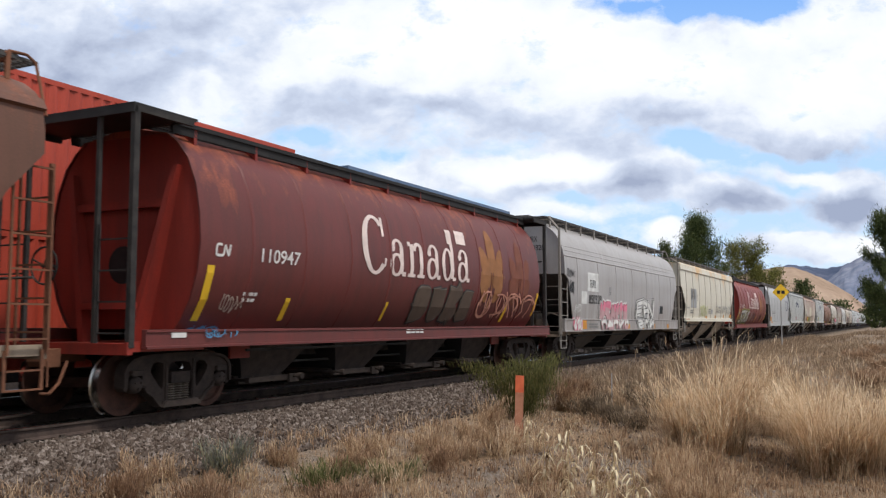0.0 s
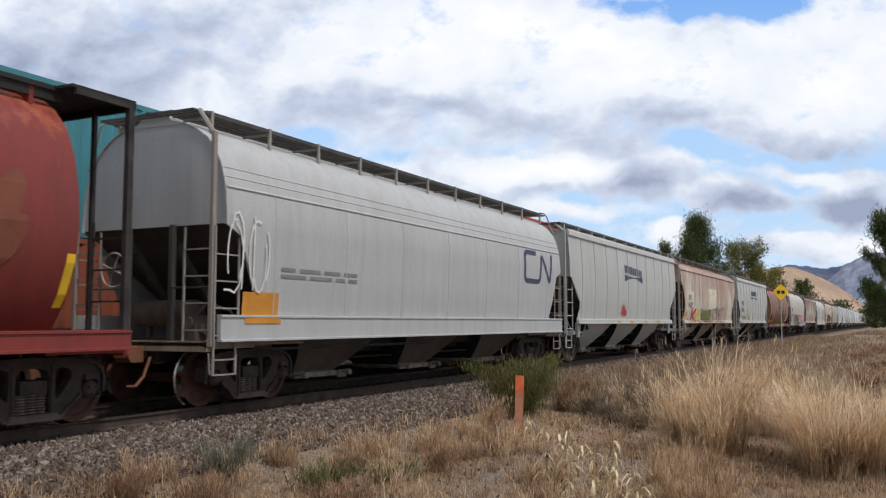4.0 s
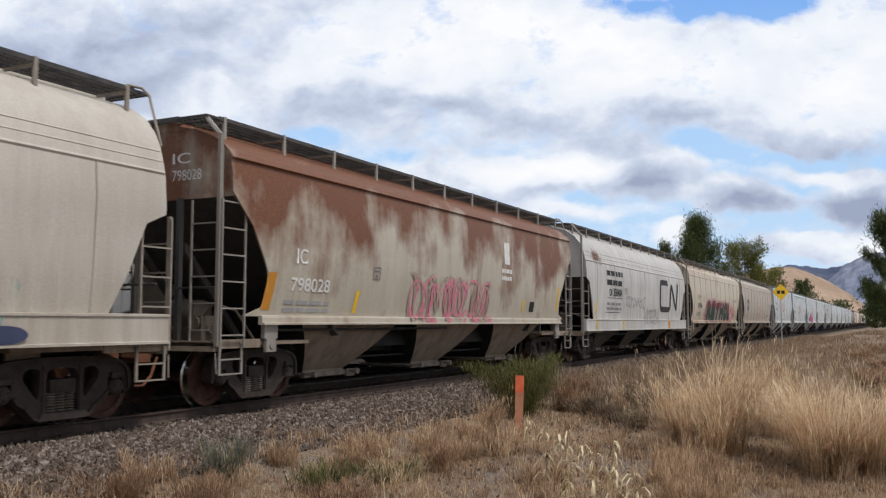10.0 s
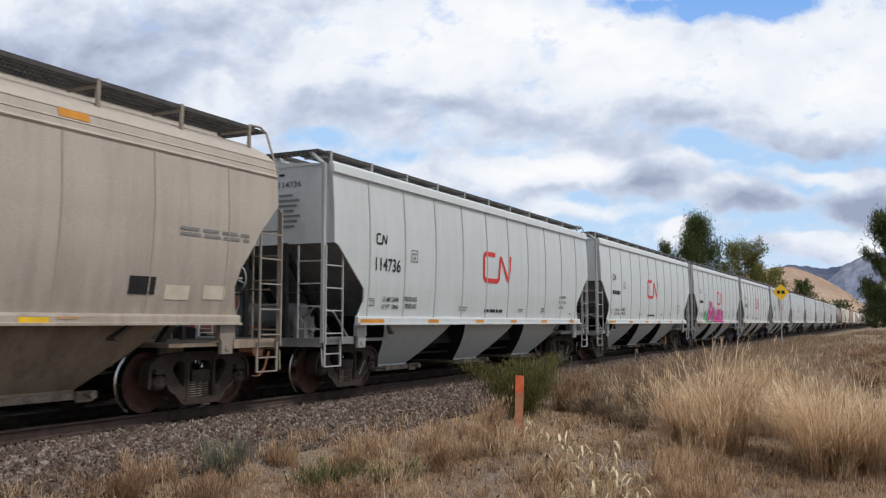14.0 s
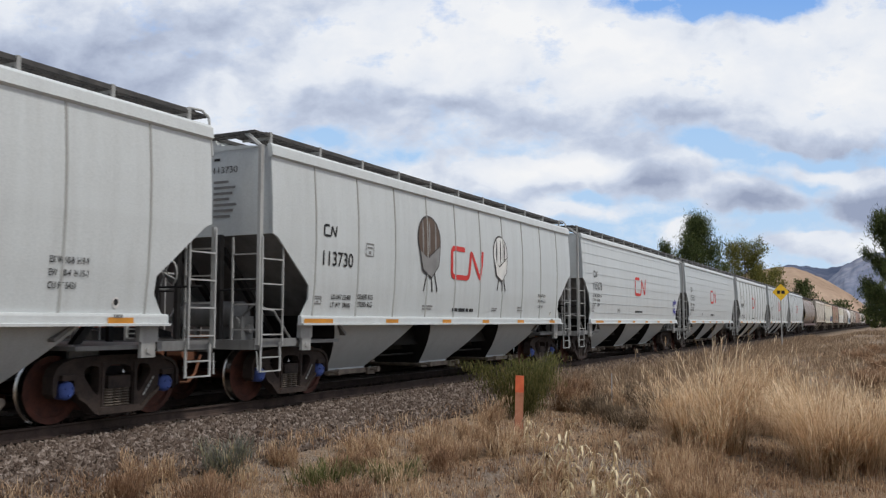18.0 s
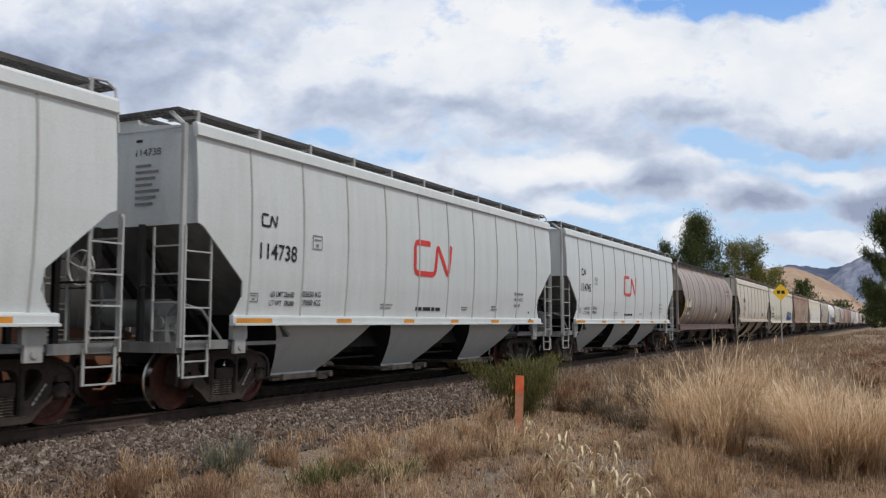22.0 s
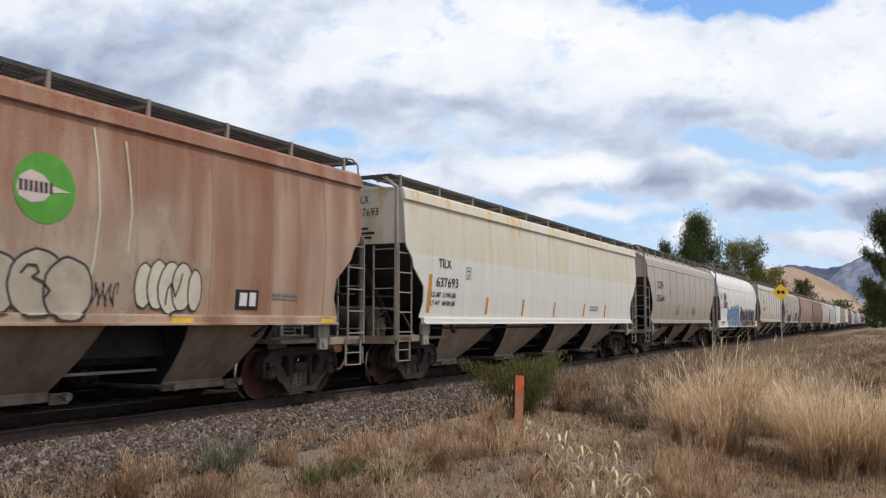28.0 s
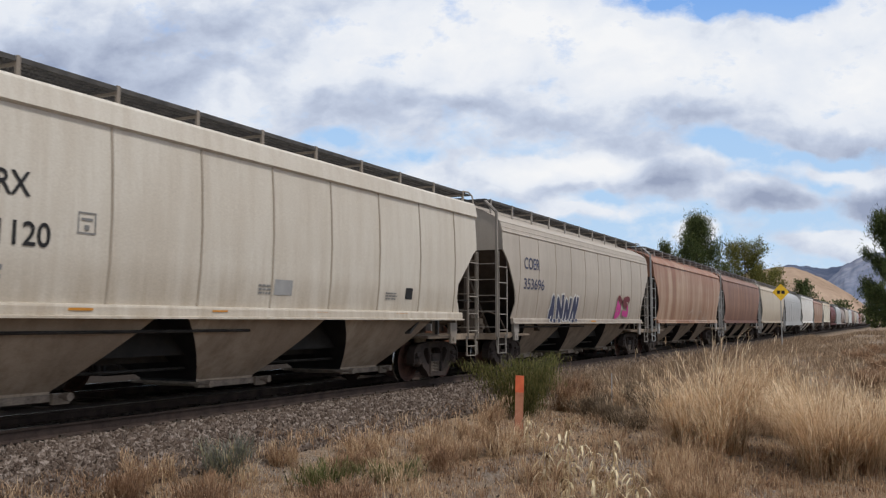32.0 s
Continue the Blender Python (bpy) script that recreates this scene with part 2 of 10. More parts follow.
# ---- grain hopper cars ----
# z of the near edge's levels: side = half width by height, cut = how far the side is cut back at its ends
KINDS = {
    # ribbed car with a deep top chord
    "ribbed": dict(side=[(4.33, 1.52), (4.0, 1.55), (3.4, 1.59), (2.8, 1.60), (2.1, 1.58), (1.45, 1.52)],
                   cut=[(4.33, 0), (2.84, 0), (2.79, 0.13), (2.0, 1.08), (1.75, 1.1), (1.55, 0.98), (1.45, 0.9)],
                   sill=(1.32, 1.46, 1.54), wall=2.84, chord=(4.17, 4.36), bays=3, post=0.10, ribs=10, board=4.60),
    "panelled": dict(side=[(4.33, 1.52), (4.0, 1.55), (3.4, 1.59), (2.8, 1.60), (2.1, 1.58), (1.45, 1.52)],
                     cut=[(4.33, 0), (2.84, 0), (2.79, 0.13), (2.3, 0.7), (2.05, 0.8), (1.75, 0.95), (1.45, 0.9)],
                     sill=(1.32, 1.46, 1.54), wall=2.84, chord=(4.21, 4.34), bays=3, post=0.22, ribs=0, board=4.62),
    # smooth rounded car
    "smooth": dict(side=[(4.50, 0.75), (4.34, 1.17), (4.2, 1.38), (4.05, 1.51), (3.7, 1.57), (3.0, 1.60), (2.4, 1.58), (1.9, 1.52), (1.45, 1.44)],
                   cut=[(4.50, 0), (3.42, 0), (2.9, 0.5), (2.2, 0.95), (1.9, 1.0), (1.6, 0.9), (1.45, 0.45)],
                   sill=(1.33, 1.46, 1.47), wall=3.35, chord=(3.97, 4.10), bays=3, post=0.30, ribs=0, board=4.68, board_y=1.16),
    "seamed": dict(side=[(4.50, 0.64), (4.42, 0.91), (4.22, 1.31), (4.06, 1.50), (3.8, 1.56), (3.0, 1.60), (2.4, 1.58), (1.9, 1.52), (1.45, 1.44)],
                   cut=[(4.50, 0), (3.3, 0), (2.9, 0.4), (2.2, 0.9), (1.9, 1.0), (1.6, 0.92), (1.45, 0.85)],
                   sill=(1.33, 1.46, 1.47), wall=3.3, chord=None, bays=3, post=0.30, ribs=10, board=4.68, board_y=1.14, beads=3, bead_z=(3.80, 3.92, 4.06)),
    # broad top chord, weld seams
    "chorded": dict(side=[(4.28, 1.50), (4.0, 1.54), (3.4, 1.58), (2.8, 1.60), (2.1, 1.58), (1.55, 1.52)],
                    cut=[(4.28, 0), (3.15, 0), (3.05, 0.2), (2.25, 1.05), (1.95, 1.08), (1.6, 0.9), (1.55, 0.85)],
                    sill=(1.42, 1.58, 1.55), wall=3.15, chord=(3.98, 4.30), bays=3, post=0.26, ribs=9, board=4.60),
    # long plain side under a broad top chord
    "long": dict(side=[(4.24, 1.51), (4.0, 1.54), (3.4, 1.58), (2.8, 1.60), (2.1, 1.58), (1.45, 1.53)],
                 cut=[(4.24, 0), (3.08, 0), (2.95, 0.08), (2.73, 0.3), (2.55, 0.37), (2.14, 0.86), (1.8, 0.9), (1.56, 0.8), (1.45, 0.75)],
                 sill=(1.33, 1.46, 1.54), wall=3.05, chord=(4.0, 4.24), bays=4, post=0.26, ribs=11, board=4.54, fine=True),
    # round shoulder with beads and a deep side sill
    "shouldered": dict(side=[(4.58, 0.66), (4.47, 0.92), (4.3, 1.17), (4.08, 1.35), (3.85, 1.46), (3.6, 1.53), (3.4, 1.57), (3.0, 1.60), (2.0, 1.57), (1.45, 1.53)],
                       cut=[(4.58, 0), (2.88, 0), (2.72, 0.36), (2.0, 0.66), (1.5, 0.92), (1.45, 0.92)],
                       sill=(1.07, 1.46, 1.55), wall=2.9, chord=None, bays=3, post=0.24, ribs=7, board=4.76, beads=3, bead_z=(3.48, 3.65, 3.80), deep=True),
    # cylindrical car
    "round": dict(side=[(4.28, 0.88), (4.12, 1.10), (3.85, 1.33), (3.45, 1.5), (3.0, 1.59), (2.55, 1.62), (2.1, 1.57), (1.7, 1.44), (1.4, 1.27), (1.25, 1.15)],
                  cut=[(4.28, 0), (1.25, 0)],
                  sill=(1.0, 1.24, 1.5), wall=1.25, chord=None, bays=4, post=0.0, ribs=9, board=4.43, deep=True),
    # barrel-sided car with cut-back ends
    "barrel": dict(side=[(4.28, 0.88), (4.12, 1.10), (3.85, 1.33), (3.45, 1.5), (3.0, 1.59), (2.55, 1.62), (2.1, 1.57), (1.7, 1.44), (1.4, 1.27), (1.25, 1.15)],
                   cut=[(4.28, 0), (2.98, 0), (2.7, 0.3), (2.3, 0.62), (1.9, 0.62), (1.5, 0.35), (1.25, 0.3)],
                   sill=(1.0, 1.24, 1.5), wall=2.95, chord=None, bays=4, post=0.0, ribs=9, board=4.47, deep=True),
}


def levels(kind, top, low):
    zs = {z for z, _ in kind["side"] if low < z < top} | {z for z, _ in kind["cut"] if low < z < top} | {top, low}
    out = sorted(zs, reverse=True)
    fine = []
    for a, b in zip(out, out[1:]):
        n = max(1, int((a - b) / 0.16))
        fine += [a + (b - a) * i / n for i in range(n)]
    return fine + [low]


def side_sheet(bm, kind, L, sign):
    top, low = kind["side"][0][0], kind["side"][-1][0]
    zs, cols = levels(kind, top, low), 24
    grid = []
    for z in zs:
        y, e = lerp(kind["side"], z) * sign, L / 2 - lerp(kind["cut"], z)
        grid.append([bm.verts.new((-e + 2 * e * i / cols, y, z)) for i in range(cols + 1)])
    inner = [[bm.verts.new((v.co.x, v.co.y - sign * 0.03, v.co.z)) for v in row] for row in grid]
    for g in (grid, inner):
        for a, b in zip(g, g[1:]):
            for i in range(cols):
                bm.faces.new((a[i], a[i + 1], b[i + 1], b[i]))
    for a, b in zip(range(len(zs) - 1), range(1, len(zs))):
        for i in (0, cols):
            bm.faces.new((grid[a][i], grid[b][i], inner[b][i], inner[a][i]))
    for r in (0, -1):
        for i in range(cols):
            bm.faces.new((grid[r][i], grid[r][i + 1], inner[r][i + 1], inner[r][i]))


def roof(bm, kind, L):
    z0, y0 = kind["side"][0]
    pts = [(y0, z0), (y0 * 0.6, z0 + 0.06), (0.34, z0 + 0.10), (0.3, z0 + 0.2)]
    pts = pts + [(-y, z) for y, z in reversed(pts)]
    a = [bm.verts.new((-L / 2 + 0.02, y, z)) for y, z in pts]
    b = [bm.verts.new((L / 2 - 0.02, y, z)) for y, z in pts]
    for i in range(len(pts) - 1):
        bm.faces.new((a[i], a[i + 1], b[i + 1], b[i]))
    bm.faces.new(a)
    bm.faces.new(b[::-1])
    bm.faces.new((a[0], b[0], b[-1], a[-1]))


def end_wall(bm, kind, x, way):
    zs = levels(kind, kind["side"][0][0], kind["wall"])
    ys = [lerp(kind["side"], z) - 0.035 for z in zs]
    ring = [(-y, z) for y, z in zip(ys, zs)] + [(y, z) for y, z in reversed(list(zip(ys, zs)))]
    a = [bm.verts.new((x - way * 0.03, y, z)) for y, z in ring]
    b = [bm.verts.new((x - way * 0.09, y, z)) for y, z in ring]
    bm.faces.new(a)
    bm.faces.new(b[::-1])
    for i in range(len(ring)):
        j = (i + 1) % len(ring)
        bm.faces.new((a[i], a[j], b[j], b[i]))


def slope_sheet(bm, kind, x, way):
    zt = kind["wall"]
    yt, run = lerp(kind["side"], zt) - 0.04, (zt - 1.1) * 1.45
    top, low = (x - way * 0.06, zt), (x - way * (0.06 + run), 1.1)
    v = []
    for (px, pz), y in ((top, yt), (low, min(1.38, lerp(kind["side"], 1.25) - 0.06))):
        for off in (0, 0.05):
            for s in (-1, 1):
                v.append(bm.verts.new((px - way * off * 0.6, s * y, pz + off * 0.8)))
    for q in ((0, 1, 5, 4), (2, 6, 7, 3), (0, 2, 3, 1), (4, 5, 7, 6), (0, 4, 6, 2), (1, 3, 7, 5)):
        bm.faces.new([v[i] for i in q])


def bay(bm, w_top, w_low, z0, z1, y0, y1):
    """A chute that bows inward from the sill to its outlet; near sheets carry the paint, slopes a near-black for their
    shade.
    """
    rings = []
    for k in range(6):
        t = k / 5
        w, y = w_top + (w_low - w_top) * t, y1 + (y0 - y1) * t ** 1.5
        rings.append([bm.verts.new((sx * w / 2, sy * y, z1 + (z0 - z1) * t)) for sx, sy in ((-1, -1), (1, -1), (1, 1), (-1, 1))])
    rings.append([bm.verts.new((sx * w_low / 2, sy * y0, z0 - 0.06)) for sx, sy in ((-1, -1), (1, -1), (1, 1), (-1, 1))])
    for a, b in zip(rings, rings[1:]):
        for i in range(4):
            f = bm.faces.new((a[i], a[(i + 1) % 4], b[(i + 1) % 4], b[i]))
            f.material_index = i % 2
    bm.faces.new(rings[0])
    bm.faces.new(rings[-1][::-1])


def gate(bm, w):
    """Outlet gate: a frame below the chute, its rails, rack shaft and capstans."""
    box(bm, -w / 2, w / 2, -0.62, 0.62, 0.30, 0.36)
    box(bm, -w / 2 - 0.06, w / 2 + 0.06, -0.54, 0.54, 0.365, 0.42)
    box(bm, -w / 2 - 0.12, w / 2 + 0.25, -0.70, -0.63, 0.29, 0.385)
    for x in (-w / 2 - 0.10, w / 2 + 0.14):
        rod(bm, (x, -0.92, 0.36), (x, 0.8, 0.36), 0.028)
        rod(bm, (x, -0.96, 0.36), (x, -0.86, 0.36), 0.06, 8)
    box(bm, w / 2 + 0.02, w / 2 + 0.3, -0.76, -0.71, 0.25, 0.40)


def bent_strip(bm, kind, sign, z1, z0, w, proud):
    """A raised strip that follows the side from z1 down to z0, centred on x = 0."""
    zs = [z for z in levels(kind, z1, z0)]
    rows = []
    for z in zs:
        y = lerp(kind["side"], z)
        rows.append([bm.verts.new((x, sign * (y + o), z)) for x, o in ((-w / 2, -0.01), (-w / 4, proud), (w / 4, proud), (w / 2, -0.01))])
    for a, b in zip(rows, rows[1:]):
        for i in range(3):
            bm.faces.new((a[i], a[i + 1], b[i + 1], b[i]))


def grate_board(bm, x0, x1, y0, y1, z):
    n = int((x1 - x0) / 0.075)
    for i in range(n):
        x = x0 + (x1 - x0) * i / n
        box(bm, x, x + 0.02, y0, y1, z - 0.03, z)
    for k in range(5):
        y = y0 + (y1 - y0) * k / 4
        box(bm, x0, x1, y - 0.008, y + 0.008, z - 0.045, z + 0.002)
    for y in (y0, y1):
        box(bm, x0, x1, y - 0.012, y + 0.012, z - 0.06, z + 0.006)


def crossover(bm, x0, x1, y, z):
    """Open grating that runs across the car's end at the height of the roof walkways."""
    for i in range(24):
        yy = -y + 2 * y * i / 23
        box(bm, x0, x1, yy - 0.008, yy + 0.008, z - 0.045, z - 0.012)
    for x in (x0, (x0 + x1) / 2, x1 - 0.02):
        box(bm, x, x + 0.02, -y, y, z - 0.05, z - 0.01)


def ladder(bm, p, q, z0, z1, step=0.42, r=0.018):
    """Two uprights at p and q (x, y) with rungs between."""
    (px_, py_), (qx_, qy_) = p, q
    length = math.hypot(qx_ - px_, qy_ - py_)
    ux, uy = (qx_ - px_) / length, (qy_ - py_) / length
    us = (-0.015, 0.015, length - 0.015, length + 0.015)
    zs, rung = [z0], [False]
    z = z0 + step * 0.45
    while z < z1 - 0.03:
        zs += [z - 0.012, z + 0.012]
        rung += [True, False]
        z += step
    zs.append(z1)
    grid = {(i, j, k): bm.verts.new((px_ + ux * u - uy * o, py_ + uy * u + ux * o, zz)) for i, u in enumerate(us) for j, zz in enumerate(zs) for k, o in ((0, -0.014), (1, 0.014))}
    cells = {(i, j) for i in (0, 1, 2) for j in range(len(zs) - 1) if i != 1 or rung[j]}
    for i, j in cells:
        a, b, c, d = (i, j), (i + 1, j), (i + 1, j + 1), (i, j + 1)
        for k in (0, 1):
            bm.faces.new([grid[v[0], v[1], k] for v in (a, b, c, d)])
        for v, w, n in ((a, b, (i, j - 1)), (b, c, (i + 1, j)), (c, d, (i, j + 1)), (d, a, (i - 1, j))):
            if n not in cells:
                bm.faces.new([grid[v[0], v[1], 0], grid[w[0], w[1], 0], grid[w[0], w[1], 1], grid[v[0], v[1], 1]])


def plate(bm, outline, holes, y0, y1):
    """A flat outline in x and z with holes through it, given depth from y0 to y1."""
    loops = [[[bm.verts.new((x, y, z)) for x, z in ring] for y in (y0, y1)] for ring in [outline] + holes]
    for k in (0, 1):
        edges = [bm.edges.new((r[k][i], r[k][(i + 1) % len(r[k])])) for r in loops for i in range(len(r[k]))]
        bmesh.ops.triangle_fill(bm, use_beauty=True, use_dissolve=False, edges=edges)
    for a, b in loops:
        for i in range(len(a)):
            j = (i + 1) % len(a)
            bm.faces.new((a[i], a[j], b[j], b[i]))


def side_frame(bm):
    """Cast side frame of a freight truck, at y = 0: heavy shoulders, two tear-shaped windows, spring opening."""
    t = 0.08
    half = [(0.0, 0.90), (0.30, 0.90), (0.62, 0.88), (0.84, 0.86), (0.98, 0.82), (1.08, 0.74), (1.13, 0.63), (1.13, 0.42), (1.06, 0.36), (1.03, 0.42), (1.02, 0.585), (0.76, 0.585), (0.75, 0.40), (0.70, 0.33), (0.58, 0.26), (0.44, 0.12), (0.34, 0.085), (0.0, 0.085)]
    outline = half + [(-x, z) for x, z in half[-2:0:-1]]
    tear = [(0.35, 0.74), (0.44, 0.77), (0.54, 0.75), (0.60, 0.69), (0.59, 0.61), (0.52, 0.52), (0.44, 0.42), (0.37, 0.36), (0.345, 0.40), (0.34, 0.60)]
    middle = [(-0.25, 0.20), (0.25, 0.20), (0.25, 0.66), (0.21, 0.73), (0.12, 0.76), (-0.12, 0.76), (-0.21, 0.73), (-0.25, 0.66)]
    plate(bm, outline, [middle, tear, [(-x, z) for x, z in tear]], -t, t)
    # raised rims along the top, round the shoulders and along the legs
    for s in (-1, 1):
        for run, d in ((half[:8], 0.045), (half[12:17], -0.04)):
            for (xa, za), (xb, zb) in zip(run, run[1:]):
                l = math.hypot(xb - xa, zb - za)
                nx, nz = (zb - za) / l * abs(d), -(xb - xa) / l * abs(d)
                q = [(xa, za), (xb, zb), (xb + nx, zb + nz), (xa + nx, za + nz)]
                q = [(s * x, z) for x, z in q]
                prism(bm, q if s > 0 else q[::-1], -t - 0.04, -t)
        q = [(0.31, 0.12), (0.265, 0.12), (0.265, 0.80), (0.31, 0.80)]
        q = [(s * x, z) for x, z in q]
        prism(bm, q if s > 0 else q[::-1], -t - 0.02, -t)
        q = [(1.0, 0.585), (0.78, 0.585), (0.78, 0.66), (1.0, 0.66)]
        q = [(s * x, z) for x, z in q]
        prism(bm, q if s > 0 else q[::-1], -0.14, -t)
    prism(bm, [(-0.40, 0.10), (0.40, 0.10), (0.34, 0.19), (-0.34, 0.19)], -0.15, -t)


def cast_marks(bm):
    """Small stencilled marks up the sloping leg."""
    for k in range(5):
        f = k / 5
        x, z = 0.47 + 0.21 * f, 0.30 + 0.27 * f
        prism(bm, [(x, z), (x + 0.03, z + 0.04), (x + 0.01, z + 0.058), (x - 0.02, z + 0.018)], -0.088, -0.081)


def springs(bm):
    """Three coils side by side, each a stack of thick turns."""
    for x in (-0.15, 0.0, 0.15):
        rings = []
        for k in range(15):
            r, z = (0.078 if k % 2 else 0.052), 0.19 + 0.25 * k / 14
            rings.append([bm.verts.new((x + r * math.cos(2 * math.pi * i / 10), -0.03 + r * math.sin(2 * math.pi * i / 10), z)) for i in range(10)])
        for a, b in zip(rings, rings[1:]):
            for i in range(10):
                bm.faces.new((a[i], a[(i + 1) % 10], b[(i + 1) % 10], b[i]))
        bm.faces.new(rings[0])
        bm.faces.new(rings[-1])


def bearing(bm):
    bmesh.ops.create_uvsphere(bm, u_segments=12, v_segments=6, radius=0.12, matrix=Matrix.Translation((0, -0.0, 0)) @ Matrix.Diagonal((1, 0.5, 1, 1)))
    rod(bm, (0, 0, 0), (0, 0.14, 0), 0.125, 12)
    for i in range(3):
        a = 2 * math.pi * i / 3 + 0.5
        rod(bm, (0.06 * math.cos(a), -0.07, 0.06 * math.sin(a)), (0.06 * math.cos(a), 0, 0.06 * math.sin(a)), 0.018, 6)


def wheelset(bm):
    for s in (-1, 1):
        prof = [(0.09, 0.87), (0.135, 0.85), (0.14, 0.80), (0.24, 0.765), (0.355, 0.775), (0.375, 0.815), (0.452, 0.815), (0.457, 0.70), (0.487, 0.688), (0.482, 0.674), (0.38, 0.672), (0.36, 0.72), (0.10, 0.70)]
        lathe(bm, [(r, s * y) for r, y in prof], 30, [0, 0, 0, 0, 0, 0, 1, 1, 0, 0, 0, 0])
    rod(bm, (0, -0.98, 0), (0, 0.98, 0), 0.085, 10)


WHEELS = []     # wheelsets that turn: object, place on the truck, lead of the car


def truck(parent, x, lead, caps="truck_steel", wheel="wheel_steel", turn=True, marks=False):
    def bolster(bm):
        box(bm, -0.20, 0.20, -1.10, 1.10, 0.44, 0.61)
        box(bm, -0.3, 0.3, -0.35, 0.35, 0.6, 0.78)
        for s in (-1, 1):
            box(bm, s * 0.36 - 0.06, s * 0.36 + 0.06, -0.75, 0.75, 0.36, 0.46)
            for y in (-0.72, 0.72):
                box(bm, s * 0.42 - 0.05, s * 0.42 + 0.04, y - 0.05, y + 0.05, 0.3, 0.62)
    t = shared("bolster", "truck", bolster, "truck_steel", parent, "", False, pose(x, 0, 0))
    for s in (-1, 1):
        shared("frame", "side_frame", side_frame, "truck_steel", t, "", False, pose(0, s * 1.0, 0))
        if s < 0 and marks:
            shared("cast_marks", "stencilled_marks", cast_marks, "fit_white", t, "", False, pose(0, -1.0, 0))
        shared("springs", "spring_nest", springs, "spring_steel", t, "", True, pose(0, s * 1.0, 0))
        for k in (-1, 1) if turn or s < 0 else ():
            shared("bearing", "bearing_cap", bearing, caps, t, "", True, pose(k * 0.889, s * 1.09, 0.457, 0, 0, 0 if s < 0 else 180))
    for k in (-1, 1):
        w = shared("wheelset", "wheelset", wheelset, [wheel, "tread_steel"], t, "rusty steel wheels with bright treads", True, pose(k * 0.889, 0, 0.457))
        if turn:
            WHEELS.append((w, k * 0.889, lead + x + k * 0.889))
    return t


def coupler(bm):
    box(bm, -0.45, 0.12, -0.09, 0.09, 0.78, 0.94)
    prism(bm, [(0.05, 0.72), (0.3, 0.72), (0.36, 0.8), (0.36, 0.95), (0.05, 0.98)], -0.16, 0.16)
    pipe(bm, [(0.05, 0.3, 0.8), (0.2, 0.32, 0.5), (0.34, 0.3, 0.36), (0.42, 0.2, 0.36)], 0.025, 6)


def reservoir(bm):
    rod(bm, (0, -0.62, 0), (0, 0.62, 0), 0.23, 14)
    for s in (-1, 1):
        rod(bm, (0, s * 0.62, 0), (0, s * 0.70, 0), 0.23, 14, 0.1)
        box(bm, -0.05, 0.05, s * 0.4 - 0.03, s * 0.4 + 0.03, -0.4, 0)


def brake_valve(bm):
    box(bm, -0.16, 0.16, -0.13, 0.13, 0.0, 0.42)
    rod(bm, (-0.2, 0.0, 0.30), (0.2, 0.0, 0.30), 0.11, 10)
    rod(bm, (0.0, -0.22, 0.2), (0.0, 0.2, 0.2), 0.08, 8)


def brake_pipe(bm):
    pipe(bm, [(-0.1, -0.1, 0.4), (-0.12, -0.35, 0.62), (0.1, -0.62, 0.5), (0.5, -0.7, 0.0)], 0.022, 6)


def brake_wheel(bm):
    n, m = 20, 6
    ring = [[bm.verts.new((0.017 * math.sin(2 * math.pi * k / m), (0.28 + 0.017 * math.cos(2 * math.pi * k / m)) * math.cos(2 * math.pi * i / n), (0.28 + 0.017 * math.cos(2 * math.pi * k / m)) * math.sin(2 * math.pi * i / n))) for k in range(m)] for i in range(n)]
    for i in range(n):
        a, b = ring[i], ring[(i + 1) % n]
        for k in range(m):
            bm.faces.new((a[k], b[k], b[(k + 1) % m], a[(k + 1) % m]))
    for i in range(4):
        a = math.pi * i / 2 + 0.4
        rod(bm, (0, 0, 0), (0, 0.28 * math.cos(a), 0.28 * math.sin(a)), 0.014, 5)
    rod(bm, (-0.04, 0, 0), (0.2, 0, 0), 0.03, 6)


